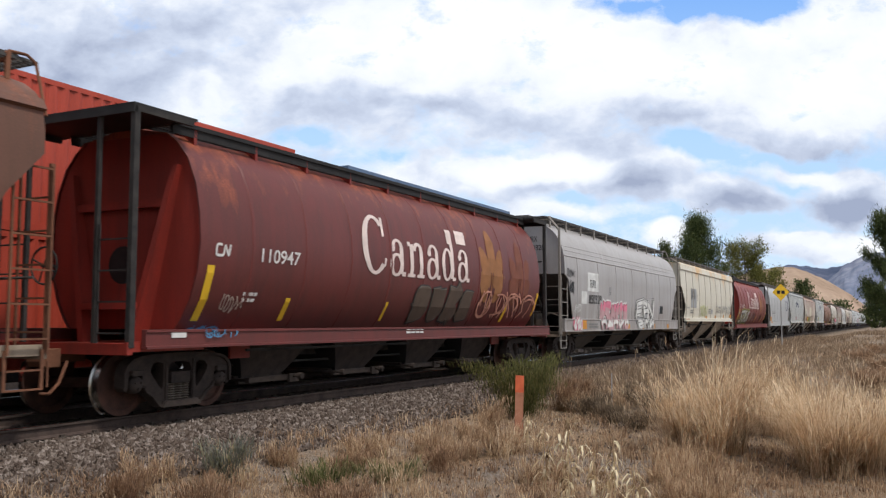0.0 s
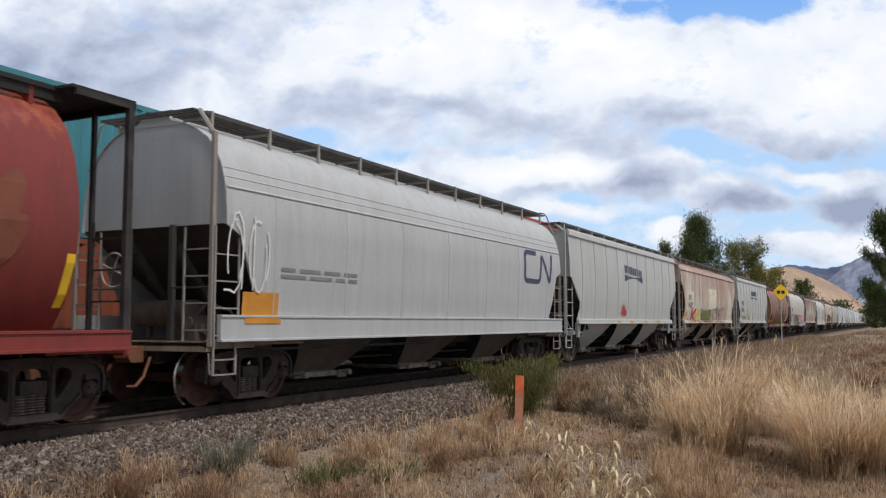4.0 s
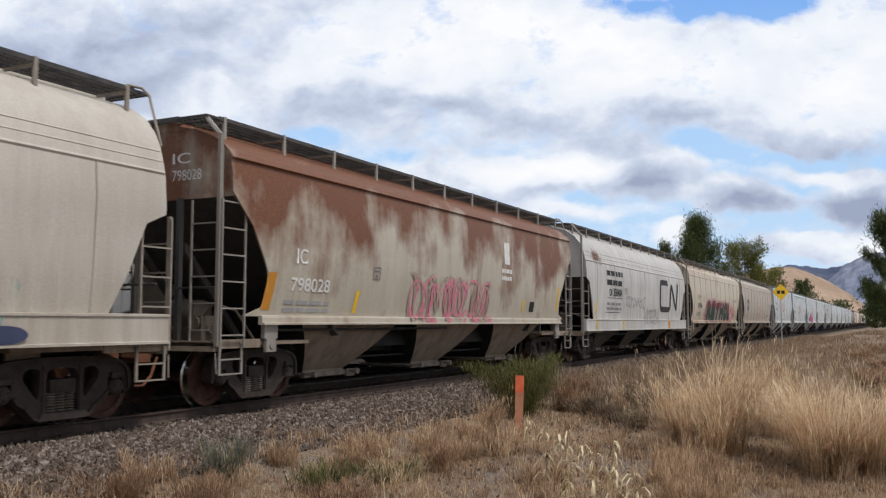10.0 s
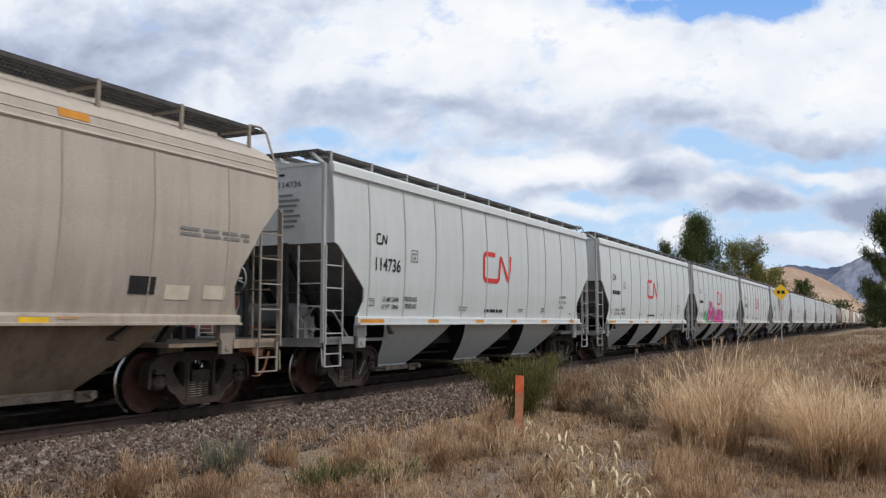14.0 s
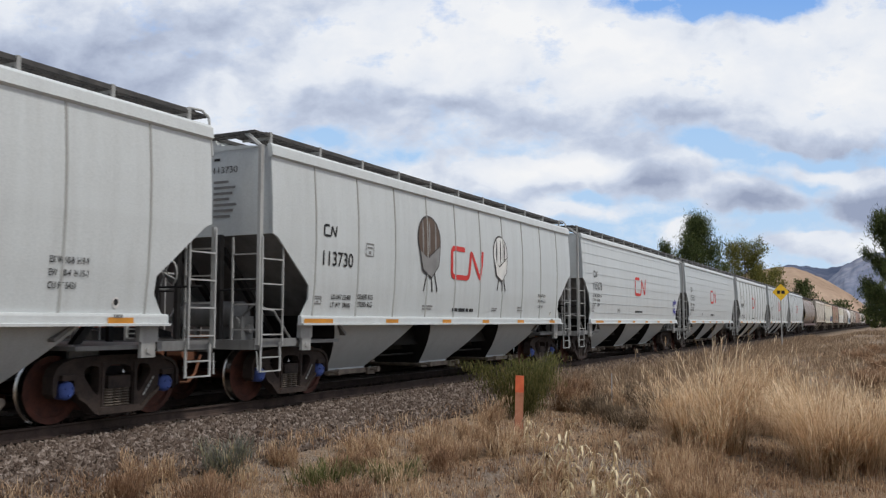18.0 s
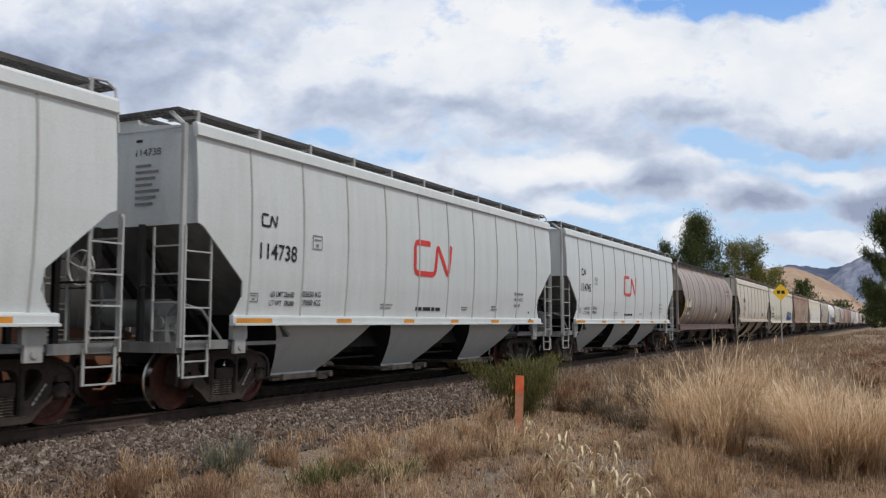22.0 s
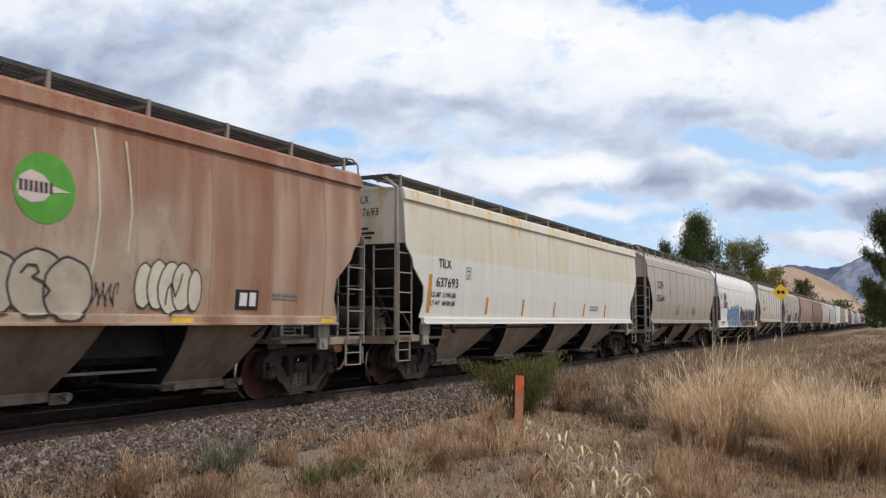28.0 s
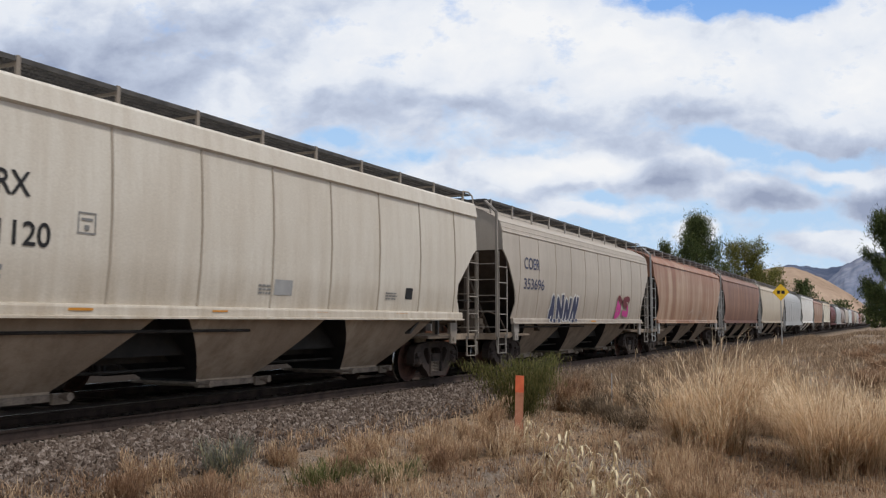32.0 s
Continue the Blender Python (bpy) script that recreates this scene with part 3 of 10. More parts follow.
def hopper_car(label, kind_name, lead, L, paint, dark="black_paint", fittings="galvanised", under=None, caps="truck_steel", wheel="wheel_steel", near=True, bays=None, slope=None, chord_paint=None, board="grate_steel", sill_paint=None, bay_paint=None, seam=None, bay_fill=0.95):
    """One covered hopper; lead is the place of its side's leading edge along the train."""
    kd = KINDS[kind_name]
    key = (kind_name, round(L, 1))
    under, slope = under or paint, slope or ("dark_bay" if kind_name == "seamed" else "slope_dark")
    sill_paint = sill_paint or paint
    if not bay_paint and kind_name in ("smooth", "seamed", "chorded", "shouldered", "long"):
        bay_paint = "dark_bay" if kind_name == "shouldered" else "dirty_bay"
    car = tagged(new("hopper_car"), label, "freight car", "grain train")
    car["kind_name"], car["L"] = kind_name, L
    e = L / 2
    is_round = kind_name in ("round", "barrel")
    over = 0.98 if kind_name == "round" else 0.6 if is_round else 0.24
    for s in (-1, 1):
        shared((key, "side", s), "side_sheet", lambda bm: side_sheet(bm, kd, L, s), paint, car, "", True)
    shared((key, "roof"), "roof", lambda bm: roof(bm, kd, L), paint, car)
    for w in (-1, 1):
        shared((key, "wall", w), "end_sheet", lambda bm: end_wall(bm, kd, w * e, w), paint if not is_round else under, car)
        if kind_name != "round":
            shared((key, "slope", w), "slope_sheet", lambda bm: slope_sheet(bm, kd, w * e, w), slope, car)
    z0, z1, ys = kd["sill"]

    def sill(bm):
        reach = e + over if is_round else e + 0.1 if kd.get("deep") else e - 0.85
        lip = 0.10 if not kd.get("deep") else 0.08
        pts = [(0.03, z0 - 0.02), (-lip, z0 - 0.02), (-lip, z0 + 0.012), (-0.05, z0 + 0.02), (-0.05, z1 - 0.04), (-0.07 if kd.get("deep") else -0.05, z1 - 0.03), (-0.07 if kd.get("deep") else -0.04, z1), (0.03, z1 + 0.01)]
        a = [bm.verts.new((-reach, y, z)) for y, z in pts]
        b = [bm.verts.new((reach, y, z)) for y, z in pts]
        bm.faces.new(a), bm.faces.new(b[::-1])
        for i in range(len(pts)):
            j = (i + 1) % len(pts)
            bm.faces.new((a[j], a[i], b[i], b[j]))
    for s in (-1, 1):
        shared((key, "sill"), "side_sill", sill, sill_paint, car, "", False, pose(0, s * ys, 0, 0, 0, 0 if s < 0 else 180))
    if kd["chord"]:
        c0, c1 = kd["chord"]

        def chord(bm):
            y0, y1 = lerp(kd["side"], c0), lerp(kd["side"], c1)
            pts = [(-y0 - 0.005, c0 - 0.03), (-y0 - 0.055, c0), (-y1 - 0.045, c1 - 0.03), (-y1 + 0.0, c1 + 0.02), (-y1 + 0.06, c1), (-y0 + 0.03, c0)]
            a = [bm.verts.new((-e - 0.02, y, z)) for y, z in pts]
            b = [bm.verts.new((e + 0.02, y, z)) for y, z in pts]
            bm.faces.new(a), bm.faces.new(b[::-1])
            for i in range(len(pts)):
                j = (i + 1) % len(pts)
                bm.faces.new((a[j], a[i], b[i], b[j]))
        for s in (-1, 1):
            shared((key, "chord"), "top_chord", chord, chord_paint or paint, car, "", False, pose(0, 0, 0, 0, 0, 0 if s < 0 else 180))
    # raised ribs, seams and beads
    top = kd["chord"][0] if kd["chord"] else kd["side"][0][0] - (0.55 if kd.get("beads") else 0.04)
    if kd.get("bead_z"):
        top = kd["bead_z"][0] - 0.02
    low = kd["side"][-1][0] + 0.02
    n = kd["ribs"]
    for i in range(n):
        x = -e + 1.25 + (L - 2.5) * i / (n - 1)
        w, proud = (0.11, 0.015) if is_round else (0.036, 0.012) if kd.get("beads") else (0.035, 0.007) if kd.get("fine") else (0.05, 0.02)
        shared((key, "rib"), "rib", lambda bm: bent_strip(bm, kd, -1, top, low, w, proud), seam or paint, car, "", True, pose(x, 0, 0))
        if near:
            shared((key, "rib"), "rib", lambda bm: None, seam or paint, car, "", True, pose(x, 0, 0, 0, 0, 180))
    for k in range(kd.get("beads", 0)):
        zb = kd["bead_z"][k] if kd.get("bead_z") else top + 0.08 + 0.13 * k
        thick = 0.036 if k == 0 or not kd.get("bead_z") else 0.022
        for s in ((-1, 1) if near else (-1,)):
            shared((key, "bead", k), "bead", lambda bm: rod(bm, (-e + 0.02, -lerp(kd["side"], zb) + 0.012, zb), (e - 0.02, -lerp(kd["side"], zb) + 0.012, zb), thick, 6), paint, car, "", True, pose(0, 0, 0, 0, 0, 0 if s < 0 else 180))
    if kind_name == "panelled":
        for k in range(8):
            zb = 1.70 + 0.335 * k
            for s in (-1, 1):
                shared((key, "seam", k), "panel_lap", lambda bm: box(bm, -e + lerp(kd["cut"], zb) + 0.03, e - lerp(kd["cut"], zb) - 0.03, -lerp(kd["side"], zb) - 0.012, -lerp(kd["side"], zb) + 0.01, zb - 0.011, zb + 0.011), paint, car, "", False, pose(0, 0, 0, 0, 0, 0 if s < 0 else 180))
    # discharge bays
    m = bays or kd["bays"]
    pitch = (L - (2.6 if is_round else 3.6)) / m
    zb1 = 1.3 if is_round else 1.62
    for i in range(m):
        x = (i - (m - 1) / 2) * pitch
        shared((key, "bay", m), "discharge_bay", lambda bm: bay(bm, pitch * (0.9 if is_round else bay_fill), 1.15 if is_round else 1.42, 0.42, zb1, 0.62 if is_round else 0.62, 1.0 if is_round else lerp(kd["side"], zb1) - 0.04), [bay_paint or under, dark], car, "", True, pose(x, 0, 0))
        shared((key, "gate"), "outlet_gate", lambda bm: gate(bm, 1.25), "truck_steel" if bay_paint == "truck_steel" else "gate_steel", car, "", False, pose(x, 0, 0))
    shared((key, "centre"), "centre_sill", lambda bm: box(bm, -e - 0.1, e + 0.1, -0.33, 0.33, 0.72, 1.0), "dark_steel", car)
    if not is_round:
        # Black box added between the bays in place of the deep shade there.
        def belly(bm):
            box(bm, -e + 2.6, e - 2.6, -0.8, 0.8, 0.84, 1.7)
        shared((key, "belly"), "shade_box", belly, "black_paint", car)
    # ends: platform, posts, ladders, coupler
    for w in (-1, 1):
        reach = over + (0.24 if w < 0 else 0.06) if kind_name == "round" else over
        def platform(bm):
            box(bm, e - 2.3, e + reach, -1.42, 1.42, 0.98, 1.04)
            box(bm, e + reach - 0.1, e + reach, -1.45, 1.45, 0.90, 1.06)
            for y in (-1.44, 1.40):
                box(bm, e - (0.9 if not is_round else 0.3), e + reach, y, y + 0.05, 0.94, 1.08)
            for y in (-0.95, 0.9):
                box(bm, e - 2.0, e - 1.5, y, y + 0.05, 0.75, 0.98)
        turn = pose(0, 0, 0, 0, 0, 0 if w > 0 else 180)
        shared((key, w, "platform"), "end_platform", platform, under if is_round else "slope_grey" if fittings == "fit_white" else "dirty_bay", car, "", False, turn)
        shared((key, "coupler"), "coupler", coupler, "rust_brown", car, "rusty knuckle coupler with air hose", False, Matrix.Translation((w * (e + reach - 0.05), 0, 0)) @ turn)
        ztop = kd["board"] - 0.2 if is_round else kd["side"][0][0]
        for s in (-1, 1):
            if is_round:
                def cage_post(bm):
                    ladder(bm, (e + reach - 0.07, -1.36), (e + reach - 0.07, -0.78), 1.0, 2.75, 0.44)
                shared((key, w, "cage_ladder"), "end_ladder", cage_post, fittings, car, "", False, turn if s < 0 else turn @ Matrix.Diagonal((1, -1, 1, 1)))
                shared((key, w, "cage_post"), "end_post", lambda bm: box(bm, e + reach - 0.12, e + reach - 0.02, -1.46, -1.38, 1.0, ztop + 0.16), fittings, car, "", False, turn if s < 0 else turn @ Matrix.Diagonal((1, -1, 1, 1)))
                shared((key, w, "cage_inner"), "inner_post", lambda bm: box(bm, e + reach - 0.10, e + reach - 0.04, -0.76, -0.70, 1.0, ztop + 0.16), fittings, car, "", False, turn if s < 0 else turn @ Matrix.Diagonal((1, -1, 1, 1)))
                shared((key, w, "cage_rail"), "top_rail", lambda bm: box(bm, e + 0.02, e + reach - 0.12, -1.46, -1.40, ztop + 0.08, ztop + 0.16), fittings, car, "", False, turn if s < 0 else turn @ Matrix.Diagonal((1, -1, 1, 1)))
            else:
                def corner(bm):
                    if s < 0:
                        box(bm, e + reach - 0.07, e + reach - 0.01, -1.50, -1.45, 0.98, kd["wall"] - 0.02)
                        return
                    zc = min(ztop, 4.3)
                    box(bm, e + reach - 0.09, e + reach - 0.01, -1.51, -1.45, 0.98, zc + 0.02)
                    rod(bm, (e + reach - 0.05, -1.46, zc), (e + reach - 0.12, -1.1, kd["board"] - 0.04), 0.04, 6)
                shared((key, "corner", s), "corner_post", corner, fittings, car, "", False, turn if s < 0 else turn @ Matrix.Diagonal((1, -1, 1, 1)))

                def side_ladder(bm):
                    ladder(bm, (e + reach - 0.06, -1.53), (e + reach - 0.62, -1.53), 0.96, kd["wall"] - 0.06, 0.42)
                shared((key, "ladder"), "side_ladder", side_ladder, fittings, car, "", False, turn if s < 0 else turn @ Matrix.Diagonal((1, -1, 1, 1)))

                def stirrup(bm):
                    for x in (e + reach - 0.10, e + reach - 0.62):
                        box(bm, x - 0.02, x + 0.02, -1.5, -1.475, 0.53, 1.02)
                    for z in (0.53, 0.76):
                        box(bm, e + reach - 0.60, e + reach - 0.12, -1.51, -1.465, z, z + 0.022)
                    rod(bm, (e + reach - 0.02, -1.50, 0.56), (e + reach - 0.01, -1.48, 0.88), 0.012, 5)
                shared((key, "stirrup"), "stirrup_step", stirrup, fittings, car, "", False, turn if s < 0 else turn @ Matrix.Diagonal((1, -1, 1, 1)))

                def end_ladder(bm):
                    ladder(bm, (e + reach - 0.05, -1.46), (e + reach - 0.05, -0.92), 1.04, kd["wall"] - 0.06)
                shared((key, "eladder"), "end_ladder", end_ladder, fittings, car, "", False, turn if s < 0 else turn @ Matrix.Diagonal((1, -1, 1, 1)))

                def stanchion(bm):
                    box(bm, e - 0.05, e + 0.04, -0.52, -0.44, 1.04, kd["wall"] + 0.02)
                    prism(bm, [(e - 1.6, 1.04), (e - 1.45, 1.04), (e - 0.1, 2.5), (e - 0.1, 2.65)], -0.53, -0.43)
                    rod(bm, (e + 0.05, -1.4, 1.9), (e + 0.05, -0.5, 1.9), 0.018, 5)
                if near:
                    shared((key, "stanchion"), "end_stanchion", stanchion, dark if kind_name in ("ribbed", "panelled") else slope, car, "", False, turn if s < 0 else turn @ Matrix.Diagonal((1, -1, 1, 1)))

                def jack(bm):
                    box(bm, e - 1.3, e - 0.95, -1.5, -1.42, 1.08, 1.34)
                    prism(bm, [(e - 1.26, 0.86), (e - 1.0, 0.86), (e - 1.0, 1.08), (e - 1.26, 1.08)], -1.5, -1.44)
                    rod(bm, (e - 1.13, -1.52, 0.96), (e - 1.13, -1.44, 0.96), 0.05, 8)
                if not kd.get("deep"):
                    shared((key, "jack"), "jacking_pad", jack, fittings, car, "", False, turn if s < 0 else turn @ Matrix.Diagonal((1, -1, 1, 1)))
        if kind_name == "round":
            def brace(bm):
                for sy in (-1, 1):
                    rings = []
                    for x_, y_, z_, d_ in ((e - 0.03, 1.12, 3.75, 0.10), (e - 0.03, 0.5, 1.05, 0.34)):
                        rings.append([bm.verts.new((x_ + dx, sy * (y_ + dy), z_)) for dx, dy in ((0, -0.06), (d_, -0.06), (d_, 0.06), (0, 0.06))])
                    for i in range(4):
                        bm.faces.new((rings[0][i], rings[0][(i + 1) % 4], rings[1][(i + 1) % 4], rings[1][i]))
                    bm.faces.new(rings[0]), bm.faces.new(rings[1][::-1])
                box(bm, e - 0.04, e + 0.08, -0.98, 0.98, 3.12, 3.24)
                box(bm, e - 0.04, e + 0.30, -0.62, 0.62, 1.55, 1.65)
            shared((key, w, "brace"), "end_brace", brace, under, car, "", False, turn)

            # Flat black disc in place of the dark inside of the access hole.
            shared((key, "port"), "access_port", lambda bm: rod(bm, (e - 0.04, 0, 2.25), (e - 0.02, 0, 2.25), 0.3, 18), "black_paint", car, "", True, turn)
        if is_round:
            def cover(bm):
                box(bm, e - 0.05, e + reach, -1.46, 1.46, ztop + 0.16, ztop + 0.2)
                box(bm, e + reach - 0.06, e + reach, -1.46, 1.46, ztop + 0.06, ztop + 0.2)
            shared((key, w, "cover"), "end_walkway", cover, board, car, "", False, turn)
    shared("reservoir", "air_reservoir", reservoir, "dark_steel" if is_round else "slope_grey" if fittings == "fit_white" else "dark_bay", car, "", True, pose(-e + 0.55, 0.1, 1.5))
    if not is_round and near:
        gear = "slope_grey" if fittings == "fit_white" else "dark_bay"
        shared("brake_valve", "brake_valve", brake_valve, gear, car, "", False, pose(-e + 0.42, -0.62, 1.04))
        shared("brake_pipe", "brake_pipe", brake_pipe, gear, car, "", False, pose(-e + 0.42, -0.62, 1.04))
        shared("brake_cylinder", "brake_cylinder", lambda bm: rod(bm, (-0.3, 0, 0.13), (0.3, 0.08, 0.16), 0.12, 12), gear, car, "", True, pose(-e + 0.78, -0.2, 1.04))
    shared("brake_wheel", "brake_wheel", brake_wheel, fittings, car, "", True, pose(-e - over + 0.0, 0.55, 2.2))
    shared((key, "rodding"), "brake_rod", lambda bm: (rod(bm, (-e + 2, -0.55, 0.62), (e - 2, -0.55, 0.62), 0.025, 6), kind_name in ("ribbed", "panelled") or rod(bm, (-e + 1.4, -1.36, 0.9 if kd.get("deep") else 1.22), (-0.3, -1.36, 0.9 if kd.get("deep") else 1.22), 0.026, 6)), "galvanised" if round(lead) in (480, 538) else "dark_steel", car)
    # walkways, their posts, and hatches on the roof
    zt, zb = kd["board"] - 0.2 if is_round else kd["side"][0][0], kd["board"]
    if is_round:
        for s in (-1, 1):
            # Strip below the board's edge takes in the shadow beneath the walkway.
            shared((key, "board"), "running_board", lambda bm: (grate_board(bm, -e - 0.1, e + 0.1, -1.12, -0.5, zb), box(bm, -e - 0.1, e + 0.1, -1.10, -1.06, zb - 0.19, zb - 0.06)), board, car, "", False, pose(0, 0, 0, 0, 0, 0 if s < 0 else 180))
            for i in range(10) if near or s < 0 else ():
                x = -e + 0.4 + (L - 0.8) * i / 9
                shared((key, "bracket"), "board_bracket", lambda bm: prism(bm, [(-0.03, zt - 0.1), (0.03, zt - 0.1), (0.03, zb - 0.05), (-0.03, zb - 0.05)], -1.1, -0.7), under, car, "", False, pose(x, 0, 0, 0, 0, 0 if s < 0 else 180))
    else:
        yb = kd.get("board_y") or (min(1.32, kd["side"][0][1] - 0.06) if not kd.get("deep") else 1.02)
        for s in (-1, 1):
            shared((key, "board"), "running_board", lambda bm: grate_board(bm, -e + 0.12, e - 0.12, -yb, -yb + 0.62, zb), board, car, "", False, pose(0, 0, 0, 0, 0, 0 if s < 0 else 180))
            for i in range(11) if near or s < 0 else ():
                x = -e + 0.25 + (L - 0.5) * i / 10
                shared((key, "post"), "board_post", lambda bm: (box(bm, -0.03, 0.03, -yb - 0.02, -yb + 0.02, 4.28 if kd.get("board_y") else 4.36 if kd.get("deep") else zt - 0.16, zb + 0.02), box(bm, -0.02, 0.02, -yb, -yb + 0.6, zb - 0.1, zb - 0.06)), fittings, car, "", False, pose(x, 0, 0, 0, 0, 0 if s < 0 else 180))
        for w in (-1, 1):
            shared((key, "cross"), "crossover_board", lambda bm: crossover(bm, e - 0.12, e + over - 0.06, yb, zb), board, car, "", False, pose(0, 0, 0, 0, 0, 0 if w > 0 else 180))
            shared((key, "grab"), "grab_rail", lambda bm: pipe(bm, [(e - 0.3, -yb, zb - 0.02), (e - 0.24, -yb, zb + 0.02), (e - 0.02, -yb - 0.05, zb + 0.02), (e + 0.06, -yb - 0.12, zb - 0.08), (e + 0.05, -lerp(kd["side"], min(zt - 0.05, 3.9)) + 0.02, min(zt - 0.05, 3.9))], 0.02, 6), fittings, car, "", False, pose(0, 0, 0, 0, 0, 0 if w > 0 else 180))
    for i in range(6):
        x = -e + L * (i + 0.5) / 6
        shared((key, "hatch"), "hatch_cover", lambda bm: box(bm, -L / 12 + 0.06, L / 12 - 0.06, -0.34, 0.34, zt + 0.2, zt + 0.26), board, car, "", False, pose(x, 0, 0))
    tc = e - 1.25 if not is_round else e - 0.2
    for w in (-1, 1):
        truck(car, w * tc, lead + e, caps, wheel, near, fittings == "fit_white")
    CARS.append((car, lead + e))
    BY_LEAD[round(lead)] = car
    return car


CARS, BY_LEAD = [], {}
# ---- ground and track ----
def ground_z(x, y):
    """Height of the ground: ballast shoulders by the track, rough grass beyond, a low bank on the camera's side farther on."""
    d = abs(y)
    if y > 0:
        d = abs(y - 2.15) - 2.15 if y < 4.3 else y - 4.3
        d = max(d, 0)
    if d < 1.9:
        z = -0.21
    elif d < 4.2:
        z = -0.21 - 0.39 * ((d - 1.9) / 2.3) ** 1.2
    else:
        z = -0.6
    if d > 3.0:
        k = min(1, (d - 3.0) / 2)
        z += k * (0.10 * noise.noise((x * 0.35, y * 0.35, 0)) + 0.05 * noise.noise((x * 1.3, y * 1.3, 4)))
    if y < -3.5 and x > 20:
        k = min(1, (x - 20) / 50) * min(1, (-3.5 - y) / 5)
        z += k * (0.9 + 0.35 * noise.noise((x * 0.06, y * 0.12, 7)))
    if y > 8.0:
        z += 1.9 * min(1, (y - 8.0) / 5) * (0.8 + 0.3 * noise.noise((x * 0.1, y * 0.2, 2)))
    if x * x + y * y > 250 * 250:
        z -= 0.3
    return z


def ground():
    xs = [-3000, -800, -300, -120, -60] + [-40 + 0.5 * i for i in range(0, 200)] + [60 + 2 * i for i in range(60)] + [180 + 20 * i for i in range(15)] + [500, 800, 1500, 3800]
    ys = [-3000, -900, -300, -100, -50, -30] + [-22 + 0.4 * i for i in range(0, 48)] + [-2.6 + 0.35 * i for i in range(0, 40)] + [12, 20, 40, 100, 300, 900, 3800]
    ys = sorted(set(round(y, 3) for y in ys))
    me = bpy.data.meshes.new("ground")
    verts = [(x, y, ground_z(x, y)) for x in xs for y in ys]
    n = len(ys)
    faces = [(i * n + j, (i + 1) * n + j, (i + 1) * n + j + 1, i * n + j + 1) for i in range(len(xs) - 1) for j in range(n - 1)]
    me.from_pydata(verts, [], faces)
    me.shade_smooth()
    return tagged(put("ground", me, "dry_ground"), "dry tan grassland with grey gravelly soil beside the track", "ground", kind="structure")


def ground_material():
    n = Nodes("dry_ground")
    big, mid, fine = n.noise(n.obj, 0.35, 5), n.noise(n.obj, 2.2, 5), n.noise(n.obj, 22, 6, 0.7)
    soil = n.ramp(fine, [(0.3, (0.06, 0.048, 0.04)), (0.5, (0.195, 0.160, 0.132)), (0.7, (0.345, 0.295, 0.252))])
    straw = n.ramp(fine, [(0.3, (0.115, 0.078, 0.047)), (0.7, (0.36, 0.262, 0.176))])
    col = n.mix(n.mask(n.math("ADD", n.math("MULTIPLY", big, 0.5), n.math("MULTIPLY", mid, 0.5)), 0.42, 0.56), soil, straw)
    # shade under the trains, put into the ground colour out past the far track
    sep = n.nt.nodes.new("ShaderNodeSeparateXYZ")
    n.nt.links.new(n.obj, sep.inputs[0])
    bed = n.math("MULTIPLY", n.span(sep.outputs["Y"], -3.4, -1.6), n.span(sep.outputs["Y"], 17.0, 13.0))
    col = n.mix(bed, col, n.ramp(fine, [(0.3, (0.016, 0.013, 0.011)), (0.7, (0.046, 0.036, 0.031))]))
    n.bump(n.math("ADD", fine, mid), 0.8, 0.05)
    return n.done(col, 0.95, 0, 0.1)


ground_material()
n_ = Nodes("ballast_stone")
info_ = n_.nt.nodes.new("ShaderNodeNewGeometry").outputs["Random Per Island"]
n_.bump(n_.noise(n_.obj, 60, 4), 0.5, 0.01)
n_.done(n_.mix(n_.math("MULTIPLY", n_.noise(n_.obj, 30, 4), 0.5), n_.ramp(info_, [(0.0, (0.045, 0.033, 0.027)), (0.35, (0.10, 0.077, 0.063)), (0.7, (0.165, 0.134, 0.114)), (1.0, (0.31, 0.265, 0.235))]), (0.095, 0.063, 0.047)), 0.95, 0, 0.15)
ground()


def rail_bm(bm, x0, x1):
    pts = [(-0.07, -0.18), (0.07, -0.18), (0.07, -0.165), (0.012, -0.14), (0.01, -0.045), (0.036, -0.035), (0.036, -0.006), (0.026, 0.0), (-0.026, 0.0), (-0.036, -0.006), (-0.036, -0.035), (-0.01, -0.045), (-0.012, -0.14), (-0.07, -0.165)]
    a = [bm.verts.new((x0, y, z)) for y, z in pts]
    b = [bm.verts.new((x1, y, z)) for y, z in pts]
    for i in range(len(pts)):
        j = (i + 1) % len(pts)
        f = bm.faces.new((a[j], a[i], b[i], b[j]))
        f.material_index = 1 if 5 <= i <= 8 and i != 5 else 0
    bm.faces.new(a), bm.faces.new(b[::-1])


